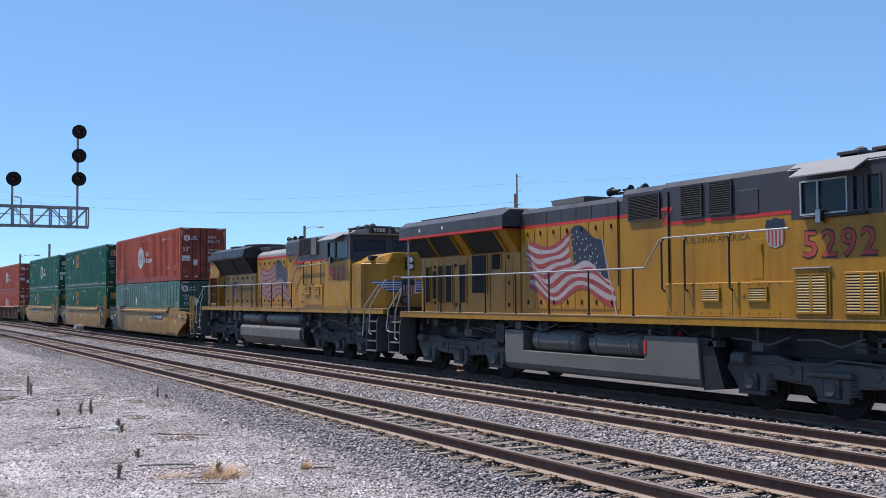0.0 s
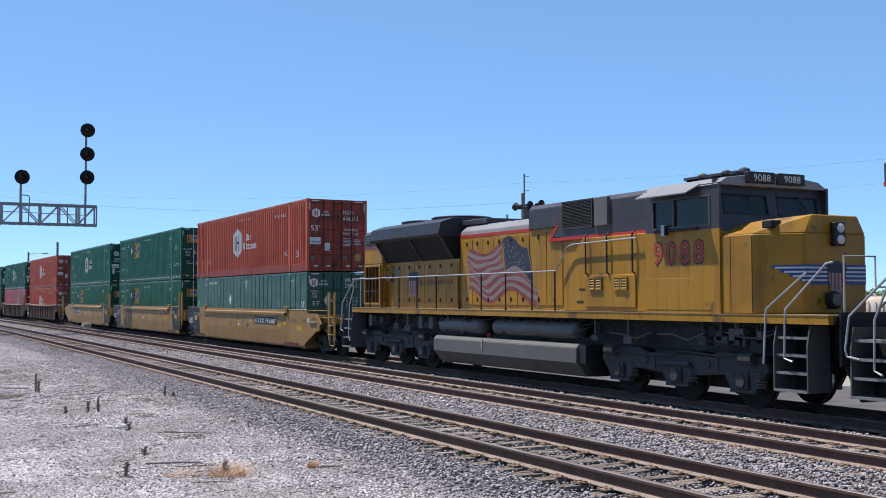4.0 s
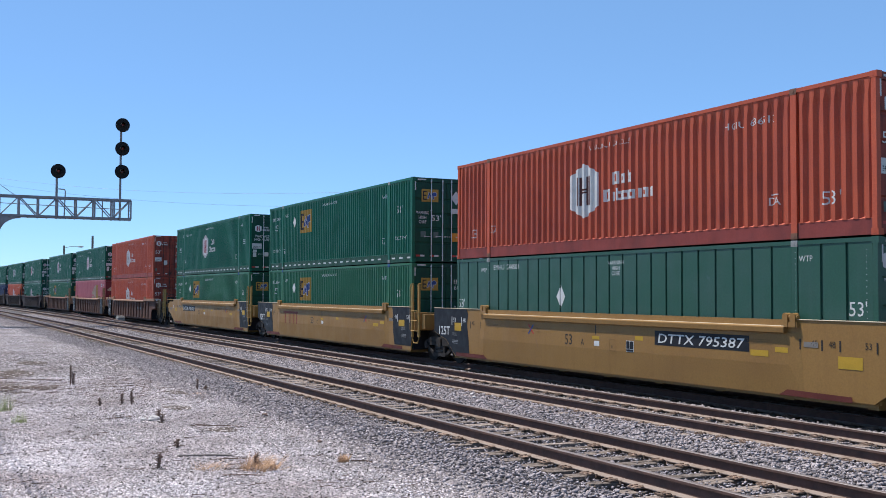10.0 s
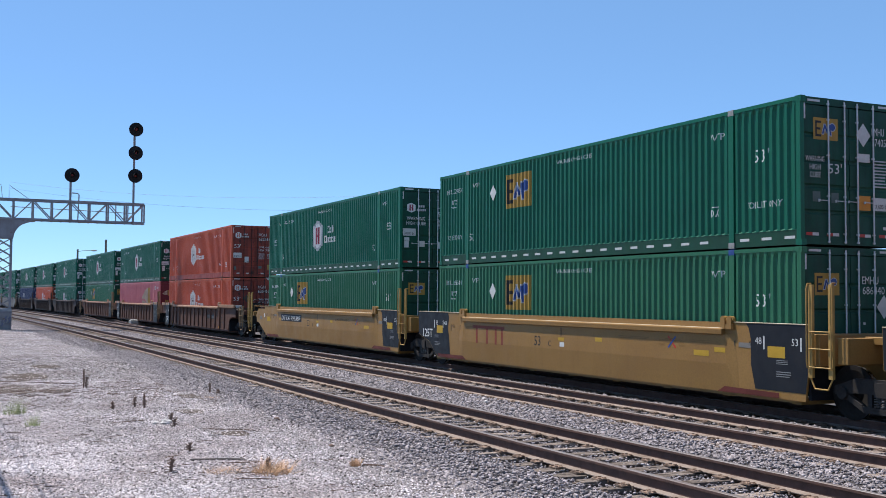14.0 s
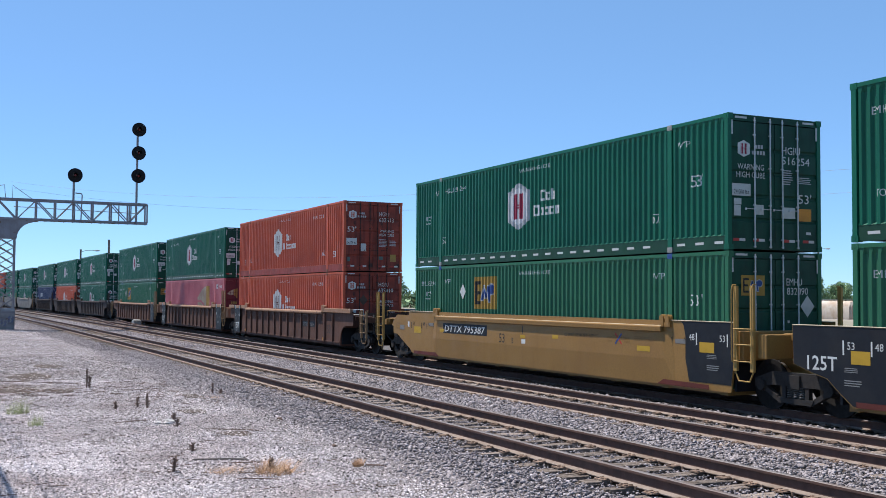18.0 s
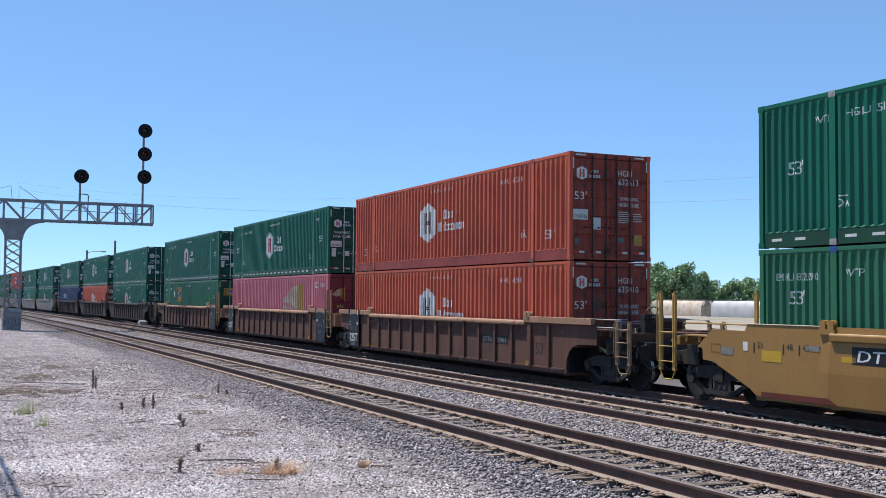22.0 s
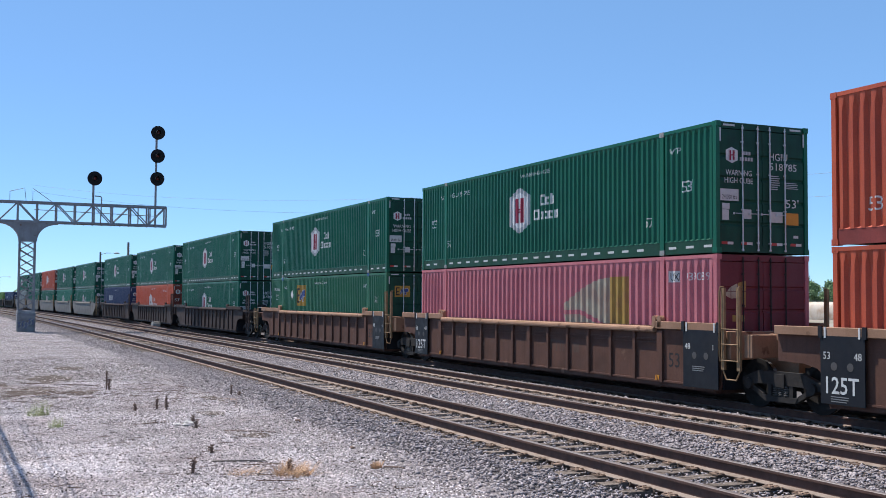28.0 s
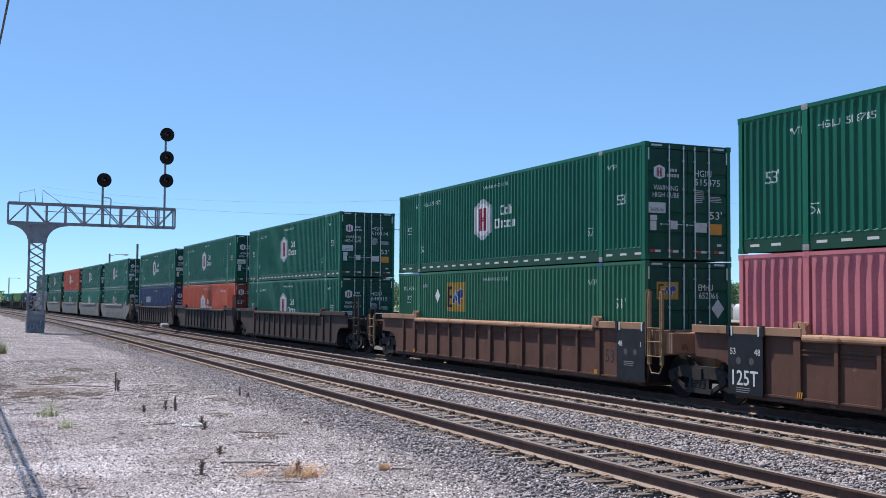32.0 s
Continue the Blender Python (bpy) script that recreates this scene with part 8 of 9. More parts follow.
def stones():
    near, sizes = [], []
    for k, (x0, x1, d0, d1, dens, z, lo, hi, soft) in enumerate((
            (-46, -5, 5.0, 7.42, 330, -0.118, 0.022, 0.048, 0.25), (-46, -5, 6.6, 7.40, 170, -0.092, 0.020, 0.040, 0.25), (-46, -4, 7.40, 7.74, 200, -0.135, 0.018, 0.036, 0), (-46, -15, 7.02, 7.74, 250, -0.098, 0.018, 0.036, 0.08), (-46, -4, 7.85, 9.25, 230, -0.122, 0.016, 0.034, 0), (-46, -4, 7.30, 9.25, 55, -0.112, 0.014, 0.030, 0),
            (-46, -3, 9.38, 11.62, 330, -0.110, 0.023, 0.050, 0), (-46, -3, 11.30, 11.64, 260, -0.088, 0.020, 0.042, 0), (-46, -3, 9.40, 9.75, 200, -0.092, 0.020, 0.040, 0), (-46, -3, 11.78, 13.12, 230, -0.112, 0.016, 0.034, 0),
            (-50, -2, 13.28, 15.0, 290, -0.17, 0.025, 0.052, 0.1),
            (-115, -46, 5.4, 7.72, 75, -0.118, 0.035, 0.060, 0.8), (-115, -46, 7.85, 9.25, 45, -0.132, 0.03, 0.05, 0), (-115, -46, 9.38, 11.62, 85, -0.115, 0.035, 0.062, 0),
            (-115, -46, 11.78, 13.12, 45, -0.135, 0.03, 0.05, 0), (-115, -50, 13.28, 15.0, 90, -0.175, 0.035, 0.062, 0.1))):
        p, s = field_of(100 + k, x0, x1, d0, d1, dens, z, lo, hi, soft)
        near.append(p)
        sizes.append(s)
    scatter("ballast", "grey crushed ballast stones between the tracks", np.concatenate(near), np.concatenate(sizes), "ballast", 5)
    # stones under the train, with the shade there put into their colour
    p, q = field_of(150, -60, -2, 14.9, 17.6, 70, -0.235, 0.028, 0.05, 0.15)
    scatter("blackened_ballast", "oily ballast stones under the train, darkened with painted shade", p, q, "shaded_oily_stone", 7)
    lot, sizes = [], []
    for k, (x0, x1, d0, d1, dens, lo, hi) in enumerate(((-30, -8, 0.0, 6.2, 480, 0.010, 0.026), (-17, -8, 0.0, 4.6, 520, 0.009, 0.024), (-22, -8, -0.6, 2.2, 420, 0.009, 0.026), (-60, -30, 0.0, 6.2, 60, 0.016, 0.040), (-110, -60, -1.0, 6.0, 25, 0.02, 0.045))):
        p, s = field_of(200 + k, x0, x1, d0, d1, dens, 0.0, lo, hi, 0.0)
        keep = np.random.default_rng(k).random(len(p)) < np.clip((6.6 - p[:, 1]) / 1.6, 0.1, 1)
        p, s = p[keep], s[keep]
        p[:, 2] = [ground_z(a, b) + 0.002 for a, b in p[:, :2]]
        lot.append(p)
        sizes.append(s)
    scatter("limestone_gravel", "pale crushed limestone scattered over the lot", np.concatenate(lot), np.concatenate(sizes), "limestone", 6)


stones()


# ---- cantilever signal bridge ----
def signal_bridge():
    ob = thing("signal_bridge", "weathered grey steel cantilever signal bridge on a lattice mast", "signal gantry")
    X0 = -75.5
    hw = 0.42
    y0, y1, zb, zt = 2.33, 13.03, 7.16, 8.44
    foot = part("footing", Shape().prism([(-0.62, -0.35), (0.62, -0.35), (0.60, 1.15), (0.5, 1.32), (-0.5, 1.32), (-0.60, 1.15)], 3.60, 4.72), "concrete", ob, "stained concrete footing", at=pose(X0, 0, 0), bevel=0.03)
    g = random.Random(4)
    for k in range(9):
        ya, za = 3.68 + 0.105 * k, g.uniform(0.15, 0.45)
        part("paint_scrawl", Shape().pipe([(0, ya, za), (0, ya + 0.10, za + 0.12), (0, ya + 0.02, za + 0.26), (0, ya + 0.13, za + 0.36)], 0.022, 5), "hopper" if k % 2 else "faint_blue", foot, "pale painted scrawl", at=pose(0.622, 0, 0))
    bands = [(3.58, 4.74, 0.98, 1.10), (3.58, 4.74, 0.55, 0.66)]
    for a, b, c, d in bands:
        part("footing_band", Shape().box(-0.63, 0.63, a, b, c, d), "gantry", ob, at=pose(X0, 0, 0))
    for x in (-0.46, 0.46):
        for y in (3.68, 4.62):
            part("mast_leg", Shape().box(x - 0.05, x + 0.05, y - 0.05, y + 0.05, 1.28, 5.9), "gantry", ob, at=pose(X0, 0, 0))
    for k in range(8):
        z = 1.32 + k * 0.57
        for x in (-0.46, 0.46):
            part("lacing_bar", Shape().rod((x, 3.68, z), (x, 4.62, z + 0.57), 0.030, 6), "gantry", ob, at=pose(X0, 0, 0))
            part("lacing_bar", Shape().rod((x, 4.62, z), (x, 3.68, z + 0.57), 0.030, 6), "gantry", ob, at=pose(X0, 0, 0))
        for y in (3.68, 4.62):
            part("lacing_bar", Shape().rod((-0.46, y, z), (0.46, y, z + 0.57), 0.030, 6), "gantry", ob, at=pose(X0, 0, 0))
    # haunch: a plate bracket that flares with curved flanks
    left = [(3.62 - 1.25 * (1 - math.cos(a)) ** 1.0, 5.86 + 1.18 * math.sin(a)) for a in [i * math.pi / 16 for i in range(9)]]
    right = [(4.72 + 1.33 * (1 - math.cos(a)), 5.86 + 1.18 * math.sin(a)) for a in [i * math.pi / 16 for i in range(9)]]
    part("haunch", Shape().prism(left + [(2.33, 7.16), (6.05, 7.16)] + right[::-1], X0 - 0.46, X0 + 0.46, "x"), "gantry", ob, "curved plate haunch")
    # truss
    for x in (-hw, hw):
        for z in (zb, zt):
            part("chord", Shape().box(x - 0.06, x + 0.06, y0, y1, z - 0.07, z + 0.07), "gantry", ob, at=pose(X0, 0, 0))
        n = 9
        for k in range(n + 1):
            y = y0 + (y1 - y0) * k / n
            part("truss_post", Shape().box(x - 0.045, x + 0.045, y - 0.05, y + 0.05, zb, zt), "gantry", ob, at=pose(X0, 0, 0))
            if k < n:
                a, b = (zb, zt) if k % 2 == 0 else (zt, zb)
                part("diagonal", Shape().rod((x, y, a), (x, y + (y1 - y0) / n, b), 0.042, 6), "gantry", ob, at=pose(X0, 0, 0))
    for k in range(19):
        y = y0 + (y1 - y0) * k / 18
        part("cross_bar", Shape().box(-hw, hw, y - 0.03, y + 0.03, zb - 0.10, zb - 0.05), "gantry", ob, at=pose(X0, 0, 0))
    part("walkway", Shape().box(-hw, hw, y0 + 0.1, y1 - 0.05, zb - 0.05, zb - 0.02), "gantry", ob, "grated walkway", at=pose(X0, 0, 0))
    part("handrail", Shape().pipe([(hw, 3.0, 8.44), (hw, 3.0, 9.1), (hw, 3.9, 9.35), (hw, 4.0, 8.44)], 0.022, 6).pipe([(hw, 4.4, 8.44), (hw, 4.4, 9.35), (hw, 5.6, 8.5)], 0.022, 6).rod((hw, 4.5, 7.95), (hw, 12.3, 7.8), 0.025), "gantry", ob, at=pose(X0, 0, 0))
    part("conduit", Shape().pipe([(hw, 8.7, 7.2), (hw, 8.75, 8.9), (hw, 8.68, 9.0), (hw, 8.3, 9.02)], 0.04, 8), "gantry", ob, at=pose(X0, 0, 0))
    for y in (11.15, 11.95):
        part("truss_post", Shape().box(hw - 0.03, hw + 0.03, y - 0.035, y + 0.035, zb + 0.07, zt - 0.07), "gantry", ob, at=pose(X0, 0, 0))
    part("end_rail", Shape().box(hw + 0.06, hw + 0.10, 10.95, y1, zb - 0.12, zb + 0.02), "gantry", ob, at=pose(X0, 0, 0))
    for y, zs in ((12.40, (13.59, 11.97, 10.39)), (8.28, (10.21,))):
        top = zs[0]
        part("signal_mast", Shape().rod((0.1, y - 0.05, zb), (0.1, y - 0.05, top), 0.075, 10).box(0.02, 0.18, y - 0.2, y + 0.02, 8.4, 8.5), "gantry", ob, at=pose(X0, 0, 0))
        for z in zs:
            h = part("signal_head", Shape().turned([(0.47, 0.0), (0.48, 0.02), (0.48, 0.05), (0.42, 0.06), (0.20, 0.06), (0.16, 0.10)], (0.36, y, z), "x", 32), "signal", ob, "round flat black signal target", at=pose(X0, 0, 0), smooth=True)
            part("lens", Shape().turned([(0.085, 0.0), (0.085, 0.012), (0.05, 0.025)], (0.46, y, z), "x", 16), "lens_dark", h, "unlit dark lens")
            hood_pts = []
            for r in (0.16, 0.15):
                for k in range(13):
                    a = -0.6 + (math.pi + 1.2) * k / 12
                    hood_pts.append((r * math.cos(a), r * math.sin(a)))
            sh = Shape()
            m = 13
            sh.v = [(0.42, y + p[0], z + p[1]) for p in hood_pts[:m]] + [(0.80, y + p[0], z + p[1]) for p in hood_pts[:m]] + [(0.42, y + p[0], z + p[1]) for p in hood_pts[m:]] + [(0.80, y + p[0], z + p[1]) for p in hood_pts[m:]]
            for k in range(m - 1):
                sh.f += [(k, k + 1, m + k + 1, m + k), (2 * m + k, 3 * m + k, 3 * m + k + 1, 2 * m + k + 1), (m + k, m + k + 1, 3 * m + k + 1, 3 * m + k)]
            part("visor", sh, "signal", h)
            part("lamp_case", Shape().box(0.0, 0.36, y - 0.16, y + 0.16, z - 0.2, z + 0.22), "signal", h, bevel=0.03)
            part("bracket", Shape().rod((0.1, y - 0.05, z - 0.3), (0.25, y, z - 0.1), 0.05, 8), "gantry", h)
    return ob


M["faint_blue"] = material("faded_blue_scrawl_paint", (0.10, 0.14, 0.30), 0.7, scale=5, amount=0.4)
M["lens_dark"] = material("dark_red_lens", (0.24, 0.036, 0.0288), 0.15)
signal_bridge()


# ---- turnout beyond the bridge and its machine ----
def turnout():
    bed = thing("turnout", "crossover rails and switch machine between two tracks", "railway switch", kind="structure")

    def lead(x):
        u = smooth(-128.0, -66.0, x)
        return TRACK_TRAIN + (TRACK_MID - TRACK_TRAIN) * u + bend(x)
    for s in (-0.7535, 0.7535):
        part("rail", sweep(lambda x: lead(x) + s, 0.085, [-66 - 4 * i for i in range(16)]), "rail_side", bed)
    part("switch_machine", Shape().box(-0.55, 0.55, -0.28, 0.28, -0.12, 0.26).box(-0.35, 0.35, -0.24, 0.24, 0.26, 0.34), "castings", bed, "grey switch machine", at=pose(-85.2, 14.15, 0), bevel=0.03)
    part("switch_rod", Shape().rod((-85.2, 13.1, -0.02), (-85.2, 14.0, -0.02), 0.03), "rail_side", bed)
    part("headblock", Shape().box(-85.9, -84.5, 11.3, 15.0, -0.22, -0.085), "tie", bed)


turnout()
marker = thing("marker_post", "short dark trackside marker post", "post")
part("post", Shape().rod((0, 0, -0.3), (0, 0, 1.25), 0.06, 8), "pole_wood", marker, at=pose(-119.4, 6.3, 0))


# ---- poles and wires ----
def utility_pole(x, y, z0, z1, r, label, arms=(), mat="pole_wood"):
    ob = thing("utility_pole", label, "utility pole", group="poles along the line")
    ob.matrix_basis = pose(x, y, 0)
    part("shaft", Shape().rod((0, 0, z0), (0, 0, z1), r * 1.25, 12, r), mat, ob, smooth=True)
    for z, w, turn in arms:
        a = part("crossarm", Shape().box(-w / 2, w / 2, -0.06, 0.06, -0.07, 0.07), mat, ob, at=pose(0, -r - 0.05, z, 0, 0, turn))
        for k in range(4):
            part("insulator", once("insulator", lambda: Shape().turned([(0.03, 0), (0.05, 0.05), (0.035, 0.08), (0.05, 0.12), (0.02, 0.15)], (0, 0, 0), "z", 8).mesh("insulator", M["castings"])), None, a, at=pose(-w / 2 + 0.12 + k * (w - 0.24) / 3, 0, 0.07))
    return ob


def polar(az, d):
    return d * math.sin(radians(az)), d * math.cos(radians(az))


def lamp_pole(az, d, el, r, arm, label, mat="galv"):
    x, y = polar(az, d)
    top = 2.19 + d * math.tan(radians(el))
    ob = thing("street_lamp", label, "street lamp", group="yard lamps")
    ob.matrix_basis = pose(x, y, 0, 0, 0, -az)
    part("pole", Shape().rod((0, 0, -3.0), (0, 0, top), r * 1.3, 12, r), mat, ob, smooth=True)
    if arm:
        part("arm", Shape().pipe([(0, 0, top - 0.35), (arm * 0.4, 0, top - 0.12), (arm, 0, top - 0.1)], 0.03, 8), mat, ob)
        part("lamp_head", Shape().turned([(0.04, 0.0), (0.09, 0.1), (0.12, 0.35), (0.10, 0.6), (0.03, 0.75)], (arm - 0.2, 0, top - 0.12), "x", 14), "hopper", ob, "pale cobra-head lamp", smooth=True)
    return ob


lamp_pole(-47.6, 95.0, 5.8, 0.15, 0.9, "tall grey yard light pole with a cobra-head lamp")
lamp_pole(-47.87, 190.0, 2.0, 0.12, 1.6, "slim distant yard lamp pole", "black")
lamp_pole(-45.3, 175.0, 2.65, 0.12, 1.2, "slim distant yard lamp pole", "black")
lamp_pole(-83.36, 150.0, 2.32, 0.12, 1.9, "distant street lamp with a long arm", "pole_wood")
lamp_pole(-69.17, 120.0, 3.88, 0.14, 1.6, "street lamp with a long arm beyond the train", "pole_wood")
lamp_pole(-60.6, 110.0, 3.75, 0.14, 0.9, "grey yard light pole beyond the train")
lamp_pole(-88.1, 330.0, 1.02, 0.15, 2.5, "far yard lamp at the horizon", "galv")
px, py = polar(-57.88, 92.0)
p_main = utility_pole(px, py, -3.0, 2.19 + 92 * math.tan(radians(5.55)), 0.16, "grey timber utility pole with a pole-top mast")
part("top_mast", Shape().rod((0.22, 0, 8.5), (0.22, 0, 12.8), 0.07, 8), "pole_wood", p_main)
for z in (12.6, 11.4, 10.2, 9.2):
    part("bracket", Shape().rod((0.22, 0, z), (0.95, 0, z - 0.12), 0.03, 6), "pole_wood", p_main)
qx, qy = polar(-82.0, 160.0)
utility_pole(qx, qy, -3, 2.19 + 160 * math.tan(radians(2.84)), 0.15, "distant bare timber pole")


def cable(name, pts, r, label, mat="cable"):
    ob = thing(name, label, "cable", group="overhead wires")
    out = []
    for a, b, sag in pts:
        a, b = Vector(a), Vector(b)
        for i in range(17):
            t = i / 16
            p = a.lerp(b, t)
            p.z -= sag * 4 * t * (1 - t)
            if not out or (p - out[-1]).length > 1e-4:
                out.append(p)
    part("wire", Shape().pipe(out, r, 6), mat, ob)


# a pole line along the lot's edge, whose wires cross above the camera
for x, y in ((-64.0, -0.58), (16.0, 0.63)):
    utility_pole(x, y, -0.8, 8.3, 0.13, "timber utility pole at the edge of the lot", arms=((4.50, 1.2, 90),))
for dy, r in ((0.0, 0.009), (-0.10, 0.009)):
    cable("overhead_cable", [((-64.0, -0.60 + dy, 4.55), (16.0, 0.616 + dy, 4.55), 0.03)], r, "dark overhead cable along the lot")
for dy, r in ((0.0, 0.042), (-0.11, 0.030)):
    cable("trunk_cable", [((-64.0, -1.88 + dy, 8.0), (16.0, -0.664 + dy, 8.0), 0.03)], r, "heavy dark overhead cable along the lot")
for dz in (0.0, 0.75):
    cable("power_line", [((-140.0, 8.0, 15.2 + dz), (px, py, 10.4 + dz * 2.2), 1.6), ((px, py, 10.4 + dz * 2.2), (-10.0, 68.0, 11.0 + dz * 2), 1.2)], 0.009, "thin power line far beyond the train", "wire_pale")


# ---- the yard beyond: hopper wagons and trees ----
def hopper(x, y, z, mat, label, ribbed):
    """A covered hopper wagon with rounded sides, ribs, a roof walk, hoppers and trucks."""
    ob = thing("hopper_wagon", label, "railway wagon", group="parked hopper wagons")
    ob.matrix_basis = pose(x, y, z)
    L = 8.2
    half = [(1.42, 1.35), (1.52, 1.7), (1.57, 2.2), (1.58, 2.8), (1.54, 3.4), (1.42, 3.9), (1.15, 4.3), (0.7, 4.5), (0.3, 4.55)]
    prof = [(-a, b) for a, b in half] + half[::-1]
    part("body", once(("hopbody", mat), lambda: Shape().loft([[(-L + 0.9, a, b) for a, b in prof], [(L - 0.9, a, b) for a, b in prof]]).mesh("body", M[mat])), None, ob, smooth=True)
    part("side_sill", once("hopsill", lambda: Shape().box(-L + 0.3, L - 0.3, -1.60, -1.44, 1.12, 1.36).mesh("side_sill", M["brown_grille"])), None, ob, "rusty side sill")
    for s in (-1, 1):
        part("end_slope", once(("hopend", mat, s), lambda: Shape().prism([(s * (L - 0.9), 1.4), (s * (L - 0.9), 4.4), (s * (L - 0.2), 4.4), (s * (L - 0.2), 4.2), (s * (L - 0.7), 3.6), (s * (L - 0.55), 1.4)], -1.3, 1.3).mesh("end_slope", M[mat])), None, ob)
        part("end_platform", once(("hopplat", s), lambda: Shape().box(min(s * (L - 1), s * L), max(s * (L - 1), s * L), -1.4, 1.4, 0.95, 1.25).mesh("end_platform", M["well_dark"])), None, ob)
        part("truck", once("hoptruck", lambda: Shape().box(-1.1, 1.1, -1.1, 1.1, 0.3, 0.7).turned([(0.45, -0.8), (0.45, 0.8)], (-0.9, 0, 0.45), "y", 14).turned([(0.45, -0.8), (0.45, 0.8)], (0.9, 0, 0.45), "y", 14).mesh("truck", M["steel"])), None, ob, at=pose(s * (L - 1.7), 0, 0))
    for k in range(12 if ribbed else 0):
        part("rib", once(("hoprib", mat), lambda: Shape().prism([(-1.60, 1.4), (-1.76, 2.6), (-1.72, 3.9), (-1.52, 3.6), (-1.58, 2.6), (-1.48, 1.4)], -0.06, 0.06, "x").mesh("rib", M[mat])), None, ob, at=pose(-L + 1.6 + k * 1.18, 0, 0))
    part("roof_walk", once("hopwalk", lambda: Shape().box(-L + 0.5, L - 0.5, -0.7, 0.7, 4.62, 4.68).mesh("roof_walk", M["galv"])), None, ob)
    for k in range(3):
        part("chute", once("hopchute", lambda: Shape().prism([(-1.6, 1.4), (1.6, 1.4), (0.4, 0.5), (-0.4, 0.5)], -1.2, 1.2).mesh("chute", M["well_dark"])), None, ob, at=pose(-4.2 + 4.2 * k, 0, 0))


for k in range(10):
    x = -190 + k * 17.2
    hopper(x, 120.0, -2.32, "hopper_tan" if k % 3 == 2 or k == 4 else "hopper", "rust-streaked tan covered hopper wagon parked in a yard" if k % 3 == 2 or k == 4 else "pale grey covered hopper wagon parked in a yard", k % 4 == 1)
yard = thing("yard_track", "far yard track under parked hopper wagons", "railway track", kind="structure")
for y in (119.25, 120.75):
    part("rail", Shape().box(-260, 30, y - 0.035, y + 0.035, -2.50, -2.32), "rail_side", yard)


def tree_meshes(seed):
    """Trunk, limbs and a crown of loose leaf clumps with an uneven outline and gaps."""
    rng = np.random.default_rng(seed)
    trunk = Shape()
    H = 10.0
    trunk.pipe([(0, 0, -1.0), (0.1, 0, 1.5), (0.0, 0.1, 3.5), (0.2, 0.1, 6.0), (0.25, 0, 8.0)], 0.26, 8)
    tips = []
    for k in range(16):
        a, z = rng.uniform(0, 6.28), rng.uniform(1.8, 7.0)
        r = rng.uniform(1.6, 3.6) * (1.15 - 0.06 * z)
        tip = (r * math.cos(a), r * math.sin(a), z + rng.uniform(0.8, 2.4))
        trunk.pipe([(0.05, 0.05, z), (tip[0] * 0.5, tip[1] * 0.5, z + 0.5), tip], 0.09, 5)
        tips.append(tip)
    tips += [(0.2, 0.1, 8.8), (0.8, -0.5, 8.0), (-0.7, 0.4, 7.6)]
    v, f = [], []
    for t in tips:
        for c in range(4):
            cc = np.array(t) + rng.normal(0, 0.65, 3)
            R = rng.uniform(0.7, 1.25)
            m = 120
            p = rng.normal(size=(m, 3))
            p = p / np.linalg.norm(p, axis=1, keepdims=True) * R * rng.uniform(0.5, 1.0, (m, 1)) + cc
            for q in p:
                a, b = rng.normal(size=3), rng.normal(size=3)
                a /= np.linalg.norm(a)
                b -= a * (a @ b)
                b /= np.linalg.norm(b)
                s = rng.uniform(0.13, 0.27)
                k = len(v)
                v += [tuple(q - a * s), tuple(q + b * s * 0.6), tuple(q + a * s), tuple(q - b * s * 0.6)]
                f.append((k, k + 1, k + 2, k + 3))
    me = bpy.data.meshes.new("crown")
    me.from_pydata(v, [], f)
    me.materials.append(M["leaf"])
    return trunk.mesh("trunk", M["bark"]), me


TREES = [tree_meshes(s) for s in (21, 22, 23)]


def tree(x, y, z, k, s, turn, label):
    ob = thing("tree", label, "tree", group="trees at the horizon")
    ob.matrix_basis = pose(x, y, z, 0, 0, turn) @ Matrix.Diagonal((s, s, s, 1))
    part("trunk", TREES[k][0], None, ob)
    part("crown", TREES[k][1], None, ob, "summer green leaves")


rng = random.Random(8)
for i in range(44):
    az = -24 - i * 1.12 + rng.uniform(-0.4, 0.4)
    d = rng.uniform(225, 300)
    big = 1.25 if -60 < az < -54 else 1.0
    x, y = polar(az, d)
    tree(x, y, -2.4, i % 3, rng.uniform(0.75, 1.12) * big * (0.8 if i % 7 == 3 else 1.0) * (0.80 if az > -50.6 else 1.0), rng.uniform(0, 360), "leafy green broadleaf tree at the edge of the yard")
for az, d, s in ((-57.2, 206, 1.10), (-56.0, 212, 1.15), (-54.8, 205, 1.08), (-53.6, 214, 1.16), (-52.6, 208, 1.14), (-51.6, 212, 1.06), (-50.9, 218, 0.9),
                 (-49.9, 222, 0.86), (-49.0, 226, 0.92), (-48.0, 220, 0.88), (-46.9, 228, 0.98), (-45.7, 224, 0.92), (-44.5, 230, 0.86)):
    x, y = polar(az, d)
    tree(x, y, -2.4, int(d) % 3, s, az * 37, "broad leafy tree behind the parked wagons")
hedge = thing("woodland", "low green hedge and brush along the horizon", "bushes", kind="stuff")
g = np.random.default_rng(3)
hv, hf = [], []
